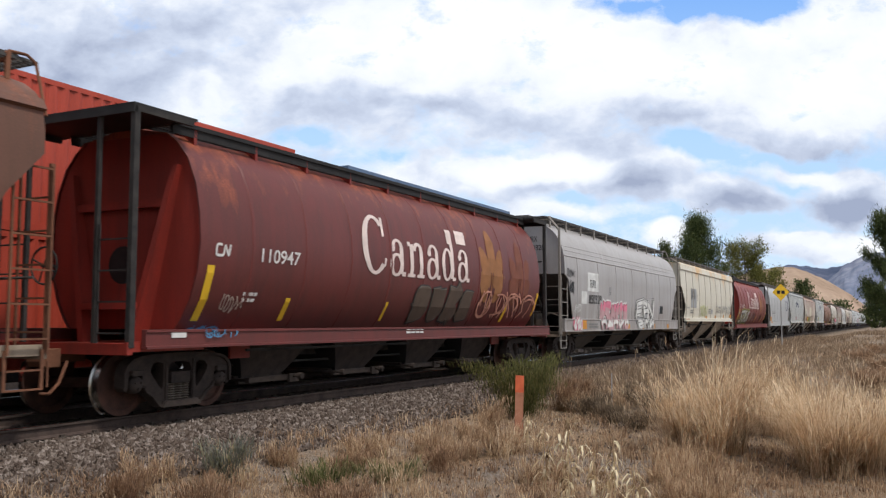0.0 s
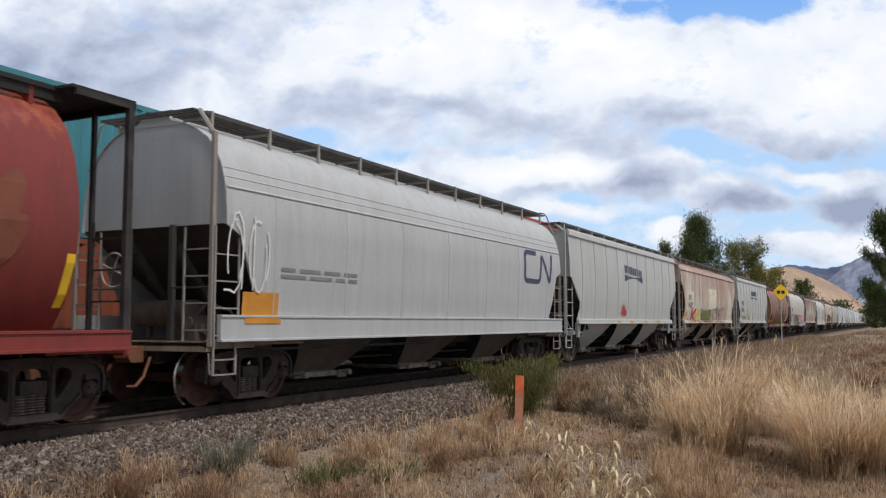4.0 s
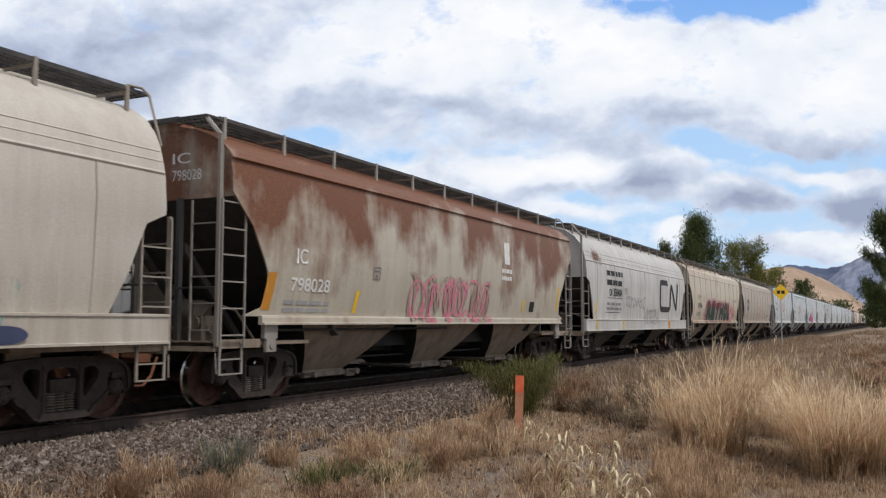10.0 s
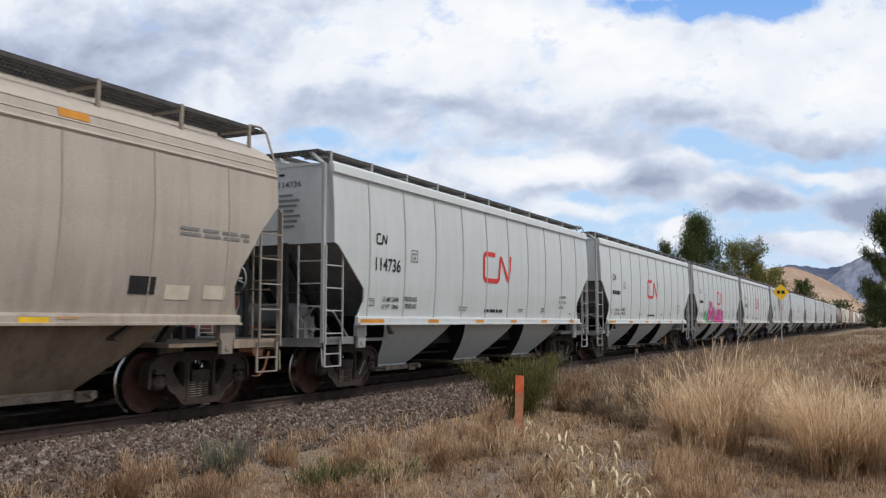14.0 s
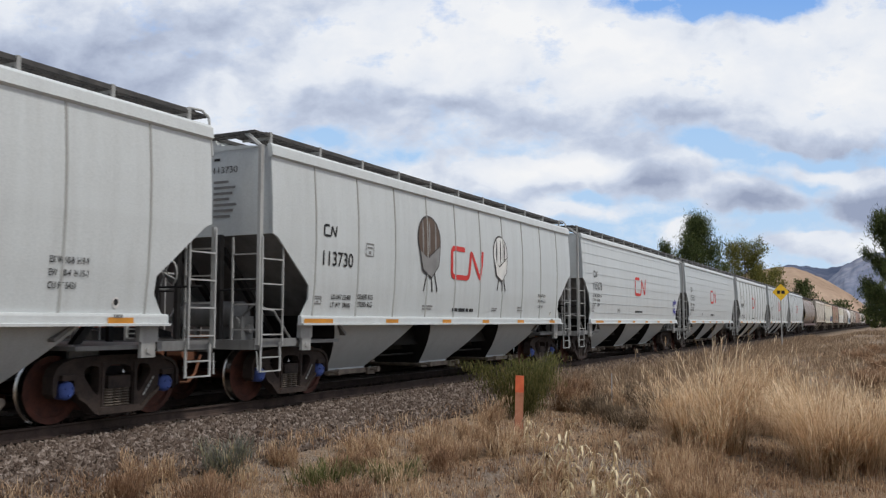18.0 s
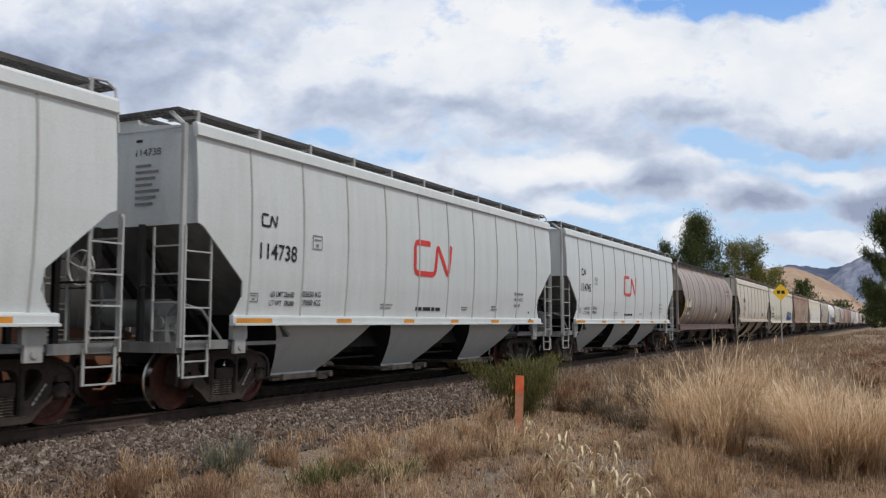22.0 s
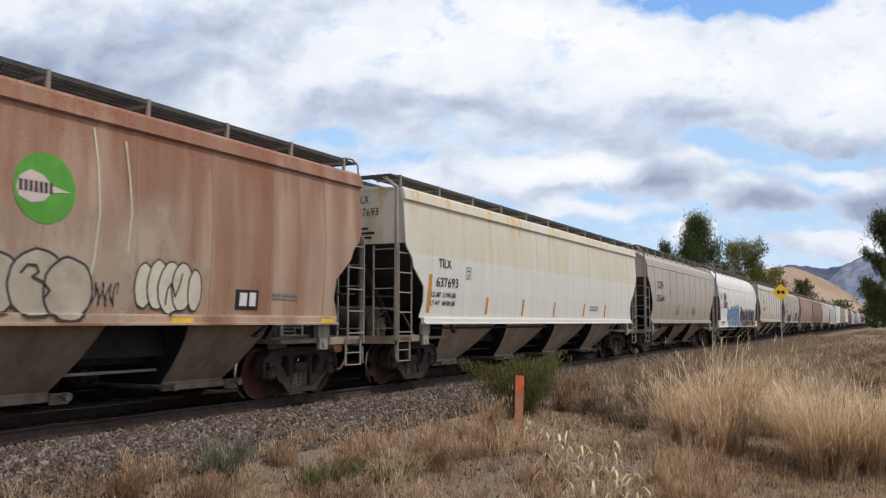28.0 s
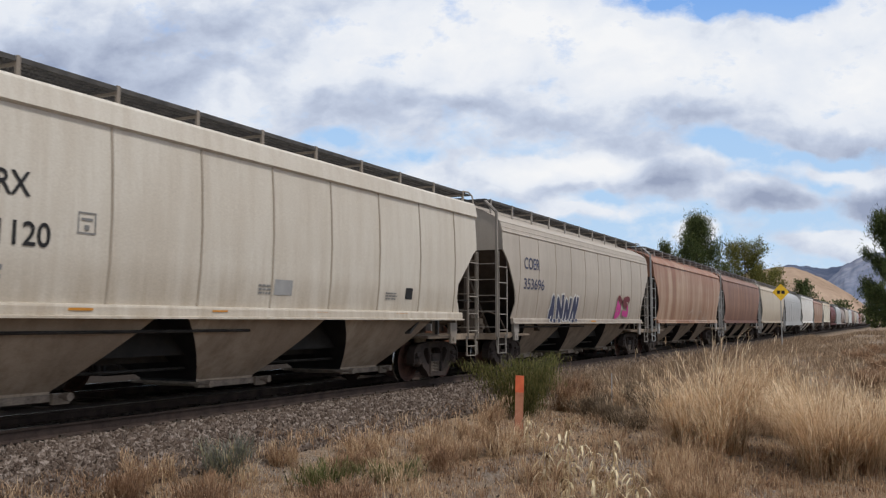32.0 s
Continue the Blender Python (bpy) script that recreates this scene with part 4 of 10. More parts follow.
def track(name, yc):
    t = tagged(new(name), "steel rails on dark timber ties in grey ballast", "railway track", kind="structure")
    t.location = (0, yc, 0)
    for s in (-1, 1):
        shared("rail", "rail", lambda bm: rail_bm(bm, -60, 1300), ["rail_side", "rail_head"], t, "", False, pose(0, s * 0.7525, 0))

    def tie(bm):
        box(bm, -0.115, 0.115, -1.3, 1.3, -0.36, -0.185)
        for s in (-1, 1):
            box(bm, -0.1, 0.1, s * 0.75 - 0.17, s * 0.75 + 0.17, -0.186, -0.172)
            for k in (-1, 1):
                box(bm, -0.03, 0.03, s * 0.75 + k * 0.1 - 0.02, s * 0.75 + k * 0.1 + 0.02, -0.172, -0.14)
    if yc == 0:
        for i in range(150):
            shared("tie", "tie", tie, "tie_wood", t, "", False, pose(-4 + 0.54 * i, 0, 0))
    else:
        for i in range(60):
            shared("tie", "tie", tie, "tie_wood", t, "", False, pose(-4 + 0.9 * i, 0, 0))
    return t


track("track_1", 0.0)
track("track_2", 4.3)


# Stones between the rails, coloured dark for the shade under the cars.
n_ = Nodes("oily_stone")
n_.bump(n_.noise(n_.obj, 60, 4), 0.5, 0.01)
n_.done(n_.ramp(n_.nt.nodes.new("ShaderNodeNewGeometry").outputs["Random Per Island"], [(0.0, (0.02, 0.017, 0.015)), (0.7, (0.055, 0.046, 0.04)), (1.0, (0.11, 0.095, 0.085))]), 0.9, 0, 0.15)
# ---- ballast, grass and shrubs ----
def cloud_mesh(name, verts, faces, material, label, category, kind="stuff"):
    me = bpy.data.meshes.new(name)
    me.from_pydata(verts, [], faces)
    return tagged(put(name, me, material), label, category, kind=kind)


def stones(name, count, x0, x1, y0, y1, lo, hi, rng, label, power=1.0, material="ballast_stone"):
    """Broken stones, each an uneven eight-sided lump, lying on the ground."""
    corner = np.array([(1, 0, 0), (-1, 0, 0), (0, 1, 0), (0, -1, 0), (0, 0, 1), (0, 0, -1)], float)
    tri = [(0, 2, 4), (2, 1, 4), (1, 3, 4), (3, 0, 4), (2, 0, 5), (1, 2, 5), (3, 1, 5), (0, 3, 5)]
    verts, faces = [], []
    for i in range(count):
        x = x0 + (x1 - x0) * rng.random() ** power
        y = y0 + (y1 - y0) * rng.random()
        s = lo + (hi - lo) * rng.random() ** 2
        q = Euler(rng.random(3) * 6.28).to_matrix()
        pts = corner * (s * (0.6 + 0.7 * rng.random((6, 1)))) * np.array((1.1, 0.9, 0.75))
        pts = pts @ np.array(q).T + np.array((x, y, ground_z(x, y) + s * 0.25))
        k = len(verts)
        verts += pts.tolist()
        faces += [(a + k, b + k, c + k) for a, b, c in tri]
    return cloud_mesh(name, verts, faces, material, label, "ballast")


def blade(verts, faces, x, y, z, h, w, lean, az, bend=0.5):
    """One bent grass blade of two steps and a tip."""
    cx, cy = math.cos(az), math.sin(az)
    wx, wy = -cy * w, cx * w
    k = len(verts)
    a, b = lean * 0.35 * h, lean * h * (1 + bend)
    verts += [(x - wx, y - wy, z), (x + wx, y + wy, z), (x + cx * a - wx * 0.8, y + cy * a - wy * 0.8, z + h * 0.55), (x + cx * a + wx * 0.8, y + cy * a + wy * 0.8, z + h * 0.55), (x + cx * b, y + cy * b, z + h * (1 - 0.25 * abs(lean)))]
    faces += [(k, k + 1, k + 3, k + 2), (k + 2, k + 3, k + 4)]


def leaf_like(n, colour, rough=0.8):
    """Thin leaf: part of the light passes through."""
    mat = n.done(colour, rough, 0, 0.2)
    thin = n.nt.nodes.new("ShaderNodeBsdfTranslucent")
    n.nt.links.new(colour, thin.inputs["Color"])
    both = n.nt.nodes.new("ShaderNodeMixShader")
    both.inputs[0].default_value = 0.45
    n.nt.links.new(n.bsdf.outputs[0], both.inputs[1])
    n.nt.links.new(thin.outputs[0], both.inputs[2])
    n.nt.links.new(both.outputs[0], n.nt.nodes["Material Output"].inputs["Surface"])
    return mat


def grass_material(name, stops, rough=0.8):
    n = Nodes(name)
    r = n.nt.nodes.new("ShaderNodeNewGeometry").outputs["Random Per Island"]
    f = n.noise(n.obj, 0.9, 3)
    v = n.math("ADD", n.math("MULTIPLY", r, 0.7), n.math("MULTIPLY", f, 0.3))
    return leaf_like(n, n.ramp(v, stops), rough)


grass_material("straw", [(0.05, (0.10, 0.056, 0.037)), (0.32, (0.35, 0.222, 0.136)), (0.6, (0.53, 0.375, 0.236)), (0.85, (0.76, 0.595, 0.41))])
grass_material("straw_tall", [(0.04, (0.22, 0.14, 0.085)), (0.3, (0.49, 0.335, 0.205)), (0.55, (0.71, 0.53, 0.34)), (0.8, (0.93, 0.79, 0.58))])
grass_material("straw_verge", [(0.1, (0.10, 0.065, 0.045)), (0.5, (0.27, 0.19, 0.125)), (0.9, (0.52, 0.40, 0.28))])
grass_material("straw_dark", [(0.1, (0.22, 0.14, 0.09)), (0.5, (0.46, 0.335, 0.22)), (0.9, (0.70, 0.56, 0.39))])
grass_material("straw_russet", [(0.1, (0.13, 0.073, 0.05)), (0.5, (0.32, 0.2, 0.122)), (0.9, (0.47, 0.325, 0.21))])
grass_material("straw_dim", [(0.1, (0.07, 0.05, 0.035)), (0.5, (0.17, 0.125, 0.085)), (0.9, (0.30, 0.23, 0.155))])
grass_material("weed_green", [(0.1, (0.06, 0.065, 0.028)), (0.5, (0.15, 0.165, 0.06)), (0.8, (0.34, 0.27, 0.15)), (1.0, (0.5, 0.38, 0.24))])
grass_material("bush_green", [(0.1, (0.05, 0.055, 0.02)), (0.5, (0.115, 0.12, 0.04)), (0.8, (0.21, 0.185, 0.075)), (1.0, (0.36, 0.275, 0.15))])
grass_material("sage", [(0.1, (0.12, 0.12, 0.10)), (0.6, (0.22, 0.23, 0.19)), (0.95, (0.34, 0.31, 0.16))])
grass_material("dead_leaf", [(0.15, (0.12, 0.07, 0.04)), (0.4, (0.50, 0.37, 0.22)), (0.62, (0.92, 0.82, 0.60))])


def wedge_point(rng, near, far, power=1.6, spread=29.0):
    """A place on the ground before the camera, the nearer the likelier."""
    r = near + (far - near) * rng.random() ** power
    a = YAW + radians(spread) * (2 * rng.random() - 1)
    return EYE.x + r * math.cos(a), EYE.y + r * math.sin(a)


def arch(verts, faces, x, y, z, h, w, lean, az):
    """A long stem that rises, bows outward and nods."""
    cx, cy = math.cos(az), math.sin(az)
    wx, wy = -cy * w, cx * w
    k = len(verts)
    droop = 0.10 * abs(lean) + 0.22 * lean * lean
    for t, ww in ((0, 1.0), (0.3, 1.0), (0.6, 0.85), (0.85, 0.6)):
        u, v = lean * h * t * t * 1.15, h * (t - droop * t ** 3)
        verts += [(x + cx * u - wx * ww, y + cy * u - wy * ww, z + v), (x + cx * u + wx * ww, y + cy * u + wy * ww, z + v)]
    verts.append((x + cx * lean * h * 1.2, y + cy * lean * h * 1.2, z + h * (1.02 - droop * 1.3)))
    faces += [(k, k + 1, k + 3, k + 2), (k + 2, k + 3, k + 5, k + 4), (k + 4, k + 5, k + 7, k + 6), (k + 6, k + 7, k + 8)]


def grass_cover(name, tufts, material, label, rng, near, far, h0, h1, per, edge, want, power=1.6, w=0.006):
    verts, faces = [], []
    made = 0
    while made < tufts:
        x, y = wedge_point(rng, near, far, power)
        made += 1
        if y > edge + 0.35 * noise.noise((x * 0.5, y, 3)):
            continue
        if want and noise.noise((x * 0.55 + want, y * 0.55, want)) < -0.12 + 0.5 * (rng.random() - 0.5):
            continue
        z, h = ground_z(x, y) - 0.02, h0 + (h1 - h0) * rng.random() ** 2
        grow = 1 + 0.02 * math.hypot(x, y + 10)
        for i in range(per):
            ox, oy = rng.normal(0, 0.05 * grow, 2)
            blade(verts, faces, x + ox, y + oy, z, h * (0.5 + 0.6 * rng.random()), w * grow * (0.6 + 0.8 * rng.random()), 0.15 + 0.6 * rng.random(), 6.28 * rng.random())
    return cloud_mesh(name, verts, faces, material, label, "grass")


def clump(name, x, y, radius, height, count, material, label, category, rng, lean=0.85, w=0.006, plume=0.35):
    """A clump of long stems that fan out from several crowns, with loose drooping leaves and some feathery heads."""
    verts, faces, shade = [], [], []
    # Short inner stems get a darker straw for the shade within a clump.
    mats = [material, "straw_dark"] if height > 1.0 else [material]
    crowns = [(radius * 0.5 * math.sqrt(rng.random()), 6.28 * rng.random(), 0.6 + 0.45 * rng.random()) for i in range(12)]
    for i in range(count):
        cr, ca, ch = crowns[rng.integers(12)]
        a, r = 6.28 * rng.random(), radius * 0.13 * math.sqrt(rng.random())
        ox, oy = cr * math.cos(ca) + r * math.cos(a), cr * math.sin(ca) + r * math.sin(a)
        px, py = x + ox, y + oy
        tall = rng.random() < 0.3
        z, h = ground_z(px, py) - 0.03, height * ch * (0.62 + 0.45 * rng.random() if tall else 0.25 + 0.5 * rng.random())
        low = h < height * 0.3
        ln = lean * (0.10 + 0.75 * math.hypot(ox, oy) / max(radius * 0.55, 0.01) * (0.4 + 0.6 * rng.random()) + 0.22 * abs(rng.normal()) + (0.25 if low else 0))
        az = math.atan2(oy, ox) + rng.normal(0, 0.6 if tall else 1.3)
        arch(verts, faces, px, py, z, h, w * (0.5 + 0.8 * rng.random()), min(ln, 1.5), az)
        cx, cy = math.cos(az), math.sin(az)
        for j in range(2 if rng.random() < 0.6 else 1):
            t = 0.15 + 0.6 * rng.random()
            u = ln * h * t * t * 1.15
            blade(verts, faces, px + cx * u, py + cy * u, z + h * t * 0.93, (0.10 + 0.2 * rng.random()) * height, w * (0.7 + 0.9 * rng.random()), 0.3 + 1.3 * rng.random(), az + rng.normal(0, 1.6), 0.9)
        if rng.random() < plume:
            u = ln * h * 1.1
            for j in range(3):
                blade(verts, faces, px + cx * u + rng.normal(0, 0.01), py + cy * u + rng.normal(0, 0.01), z + h * (0.86 - 0.1 * ln) + 0.04 * j, 0.09 + 0.07 * rng.random(), w * 1.3, 0.9 * rng.random(), az + rng.normal(0, 0.7))
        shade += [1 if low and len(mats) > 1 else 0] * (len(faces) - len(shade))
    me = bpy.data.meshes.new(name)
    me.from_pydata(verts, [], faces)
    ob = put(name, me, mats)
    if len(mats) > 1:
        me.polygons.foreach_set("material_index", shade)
    return tagged(ob, label, category)


def leafy_bush(name, x, y, rx, ry, h, count, material, label, rng, leaf=0.05, thick=0.9):
    """A low bush: fanned stems with many small narrow leaves in uneven clumps."""
    verts, faces = [], []
    ctr = [(x + rx * 0.8 * (rng.random() * 2 - 1), y + ry * 0.8 * (rng.random() * 2 - 1), h * (0.55 + 0.45 * rng.random())) for i in range(16)]
    base = ground_z(x, y)
    for i in range(count):
        cx, cy, ch = ctr[rng.integers(len(ctr))]
        t = rng.random() ** 0.6
        px = x + (cx - x) * t + rng.normal(0, 0.12 * rx)
        py = y + (cy - y) * t + rng.normal(0, 0.12 * ry)
        pz = base + ch * t * thick + rng.normal(0, 0.04)
        if pz < base - 0.02:
            continue
        az = math.atan2(py - y, px - x) + rng.normal(0, 0.8)
        blade(verts, faces, px, py, pz, leaf * (1 + 2 * rng.random()), leaf * 0.13, 0.2 + 0.9 * rng.random(), az)
    for cx, cy, ch in ctr:
        for j in range(4):
            blade(verts, faces, x + rng.normal(0, 0.1 * rx), y + rng.normal(0, 0.1 * ry), base - 0.02, ch * 0.95, 0.005, math.hypot(cx - x, cy - y) / max(ch, 0.1) * 0.7, math.atan2(cy - y, cx - x) + rng.normal(0, 0.2))
    me = bpy.data.meshes.new(name)
    me.from_pydata(verts, [], faces)
    return tagged(put(name, me, material), label, "shrub")


def stalk(x, y, h, count, rng, label):
    """A dead weed: a few thin stems hung with pale curled leaves."""
    s = tagged(new("weed_stalk"), label, "weed", "dead weed stalks")
    s.location = (x, y, ground_z(x, y))
    lines = []
    for k in range(3):
        a, tall = 6.28 * rng.random(), h * (1 - 0.17 * k)
        lean = (0.02 + 0.10 * k) * h
        lines.append([Vector((0.03 * k * math.cos(a), 0.03 * k * math.sin(a), -0.05)), Vector((0.4 * lean * math.cos(a), 0.4 * lean * math.sin(a), tall * 0.55)), Vector((lean * math.cos(a), lean * math.sin(a), tall))])
        stem = bmesh.new()
        pipe(stem, lines[-1], 0.005, 5)
        part("stem", stem, "dead_leaf", s)
    verts, faces = [], []
    for i in range(count):
        p, q, r = lines[rng.integers(3)]
        t = 0.25 + 0.75 * rng.random() ** 0.8
        o = q.lerp(r, (t - 0.55) / 0.45) if t > 0.55 else p.lerp(q, t / 0.55)
        a, w, d = 6.28 * rng.random(), 0.006 + 0.010 * rng.random(), 0.05 + 0.10 * rng.random()
        c, n = Vector((math.cos(a), math.sin(a), 0)), Vector((-math.sin(a), math.cos(a), 0))
        k = len(verts)
        # midrib out and down, the two halves folded
        rib = [o, o + c * d * 0.45 + Vector((0, 0, 0.01)), o + c * d * 0.85 - Vector((0, 0, d * 0.35)), o + c * d * (0.7 + 0.5 * rng.random()) - Vector((0, 0, d * (0.6 + 0.6 * rng.random())))]
        for m, ww in ((1, 0.8), (2, 1.0)):
            rib += [rib[m] + n * w * ww + Vector((0, 0, 0.006)), rib[m] - n * w * ww + Vector((0, 0, 0.006))]
        verts += [tuple(v) for v in rib]
        faces += [(k, k + 4, k + 1), (k, k + 1, k + 5), (k + 1, k + 4, k + 6, k + 2), (k + 1, k + 2, k + 7, k + 5), (k + 2, k + 6, k + 3), (k + 2, k + 3, k + 7)]
    me = bpy.data.meshes.new("leaves")
    me.from_pydata(verts, [], faces)
    put("leaves", me, "dead_leaf", s)


def greenery():
    rng = np.random.default_rng(11)
    stones("ballast", 46000, 4.0, 34.0, -3.4, -0.88, 0.02, 0.058, rng, "loose grey broken stone ballast beside the rails", 1.5)
    stones("ballast_bed", 6000, 4.0, 36.0, -0.66, 1.2, 0.03, 0.06, rng, "ballast stones between the rails, coloured dark as in shade", 1.3, "oily_stone")
    stones("ballast_far", 6000, 34.0, 110.0, -3.2, -0.9, 0.05, 0.11, rng, "grey ballast stones along the distant track", 1.6)
    grass_cover("dry_grass", 9000, "straw", "short dry straw-coloured grass on gravelly ground", rng, 7.2, 45, 0.08, 0.33, 14, -3.0, 2.0, 1.6, 0.0034)
    grass_cover("russet_grass", 4400, "straw_russet", "low russet dead weeds among the dry grass", rng, 7.2, 30, 0.08, 0.27, 12, -2.7, 5.5, 1.6, 0.0038)
    grass_cover("distant_grass", 6000, "straw", "dry grass on the far verge and bank", rng, 19, 120, 0.10, 0.30, 10, -3.6, 8.0, 1.4, 0.0045)
    stones("pebbles", 5000, 6.0, 26.0, -9.5, -3.2, 0.012, 0.04, rng, "small grey pebbles on the dry soil", 1.3)
    grass_cover("litter", 5200, "straw", "flattened straw and dead stems on the soil", rng, 7.2, 24, 0.04, 0.13, 8, -3.0, 0.0, 1.4, 0.0032)
    for x, y, r in ((27.0, -10.2, 0.9), (30.0, -10.9, 1.1), (34.0, -10.4, 1.0), (25.0, -6.6, 0.7), (29.0, -7.4, 0.8), (40.0, -9.6, 1.3), (47.0, -10.3, 1.4)):
        leafy_bush("dry_shrub", x, y, r, r * 0.7, 0.5, 1500, "straw_russet", "low brown dry shrub on the bank", rng, 0.06)
    for i in range(16):
        leafy_bush("bank_shrub", -4.0 + 3.4 * i + rng.normal(0, 0.6), 10.2 + rng.normal(0, 0.5), 1.6, 0.9, 1.3 + 0.5 * rng.random(), 900, "bush_green", "green shrub on the bank beyond the tracks", rng, 0.12)
    # the tall grass clumps by the camera
    for x, y, r, h, c, ln in ((13.8, -8.35, 1.15, 1.9, 2000, 0.95), (12.9, -10.0, 1.05, 1.65, 1800, 0.95), (13.6, -11.1, 1.1, 1.3, 1500, 0.75), (16.2, -9.3, 1.3, 1.35, 1000, 0.8), (17.6, -10.4, 1.4, 1.15, 1000, 0.75), (20.0, -9.3, 1.7, 0.9, 900, 0.75), (17.9, -7.4, 1.0, 0.75, 500, 0.8)):
        clump("tall_grass", x, y, r, h, c, "straw_tall", "tall dry straw-coloured bunch grass with feathery heads", "grass clump", rng, ln, 0.0034, 0.2)
    verts, faces = [], []
    for i in range(8600):
        x, y = 21.5 + 85 * rng.random() ** 1.7, -2.7 - 8.5 * rng.random() ** 1.3
        if noise.noise((x * 0.25, y * 0.5, 31)) < -0.25:
            continue
        grow = 1 + 0.03 * x
        for k in range(6):
            blade(verts, faces, x + rng.normal(0, 0.08 * grow), y + rng.normal(0, 0.08), ground_z(x, y) - 0.03, (0.16 + 0.42 * rng.random()) * (1.1 if y > -4.2 else 0.7), 0.0036 * grow, 0.1 + 0.5 * rng.random(), 6.28 * rng.random())
    cloud_mesh("verge_grass", verts, faces, "straw_verge", "knee-high dry grass along the verge of the track", "grass")
    for x, y, r, h, c in ((14.3, -4.45, 0.3, 0.85, 260), (13.6, -4.55, 0.5, 0.42, 240), (12.3, -5.55, 0.45, 0.62, 260), (12.0, -4.6, 0.5, 0.5, 240), (10.9, -4.0, 0.6, 0.42, 260), (11.6, -5.2, 0.5, 0.4, 240), (10.6, -6.9, 0.6, 0.4, 300), (11.0, -8.6, 0.9, 0.42, 500), (12.2, -8.2, 0.9, 0.4, 420), (10.0, -8.9, 0.8, 0.36, 420),
                          (19.2, -4.4, 0.8, 0.7, 300), (20.5, -5.2, 0.8, 0.7, 300), (9.6, -3.6, 0.5, 0.3, 220), (7.6, -3.2, 0.6, 0.26, 220)):
        clump("grass_tuft", x, y, r, h, int(c * 1.7), "straw", "low tuft of dry tan grass", "grass clump", rng, 0.45, 0.0032, 0.2)
    leafy_bush("green_bush", 16.9, -4.05, 2.1, 1.2, 1.3, 7500, "bush_green", "green feathery weed bush beside the ballast", rng, 0.055)
    for x, y, rx, h in ((8.9, -4.75, 0.75, 0.28), (9.5, -5.3, 0.5, 0.22)):
        leafy_bush("weed_patch", x, y, rx, 0.45, h, 800, "weed_green", "low patch of green weeds in dry grass", rng, 0.045)
    for x, y, r in ((7.4, -4.3, 0.7), (7.9, -5.6, 0.6), (9.7, -4.5, 0.6), (6.9, -3.6, 0.6), (10.6, -5.4, 0.5)):
        leafy_bush("russet_weed", x, y, r, r * 0.7, 0.3, 900, "straw_russet", "low russet weed drying in the grass", rng, 0.04)
    for x, y, r, h in ((9.35, -5.35, 0.35, 0.55), (9.0, -5.75, 0.3, 0.5), (8.35, -4.0, 0.4, 0.5), (11.9, -5.75, 0.4, 0.6), (12.6, -5.9, 0.4, 0.55)):
        clump("thin_grass", x, y, r, h, 60, "straw_tall", "few thin pale grass stems standing up", "grass clump", rng, 0.5, 0.003, 0.3)
    for x, y, r, h in ((18.2, -5.0, 1.0, 0.55), (20.2, -5.9, 1.1, 0.5), (17.0, -5.9, 0.9, 0.4), (21.8, -4.9, 1.2, 0.6), (16.2, -6.6, 0.8, 0.35)):
        leafy_bush("brown_weed", x, y, r, r * 0.7, h, 1700, "straw_dim", "low dull brown weed among the dry grass", rng, 0.045)
    leafy_bush("brown_bush", 19.4, -4.2, 0.9, 0.6, 0.8, 3200, "straw_russet", "reddish-brown dried weed bush", rng, 0.05)
    leafy_bush("sagebrush", 8.35, -3.75, 0.55, 0.45, 0.55, 800, "sage", "grey-green rabbitbrush with fanned thin stems", rng, 0.05)
    for x, y, h, c in ((12.75, -5.80, 0.58, 34), (9.25, -7.62, 0.92, 60), (9.35, -7.30, 0.74, 30), (9.15, -7.95, 0.62, 34), (9.2, -8.15, 0.70, 56), (9.0, -8.40, 0.50, 40), (8.9, -7.75, 0.5, 30)):
        stalk(x, y, h, c, rng, "dead weed stalk with hanging pale leaves")


greenery()


def stake():
    x, y = 14.0, -5.14
    s = tagged(new("survey_stake"), "weathered orange wooden survey stake in dry grass", "stake")
    s.matrix_basis = pose(x, y, ground_z(x, y), 0, 1.5, -68)
    bm = bmesh.new()
    box(bm, -0.07, 0.07, -0.02, 0.02, -0.2, 0.78)
    bmesh.ops.bevel(bm, geom=bm.edges[:], offset=0.006, segments=1)
    part("lower_post", bm, "stake_faded", s)
    bm = bmesh.new()
    box(bm, -0.071, 0.071, -0.021, 0.021, 0.781, 1.06)
    bmesh.ops.bevel(bm, geom=bm.edges[:], offset=0.006, segments=1)
    part("painted_top", bm, "stake_orange", s, "bright orange painted top")
    x, y = 19.7, -5.1
    r = tagged(new("marker_rod"), "thin pale marker rod standing in the grass", "rod")
    r.location = (x, y, ground_z(x, y))
    bm = bmesh.new()
    rod(bm, (0, 0, -0.1), (0.01, 0, 0.85), 0.013, 6)
    part("rod", bm, "galvanised", r)


grainy("stake_faded", (0.34, 0.135, 0.08), (0.50, 0.24, 0.15), 9, 0.85)
grainy("stake_orange", (0.55, 0.10, 0.045), (0.72, 0.17, 0.07), 9, 0.7)
stake()


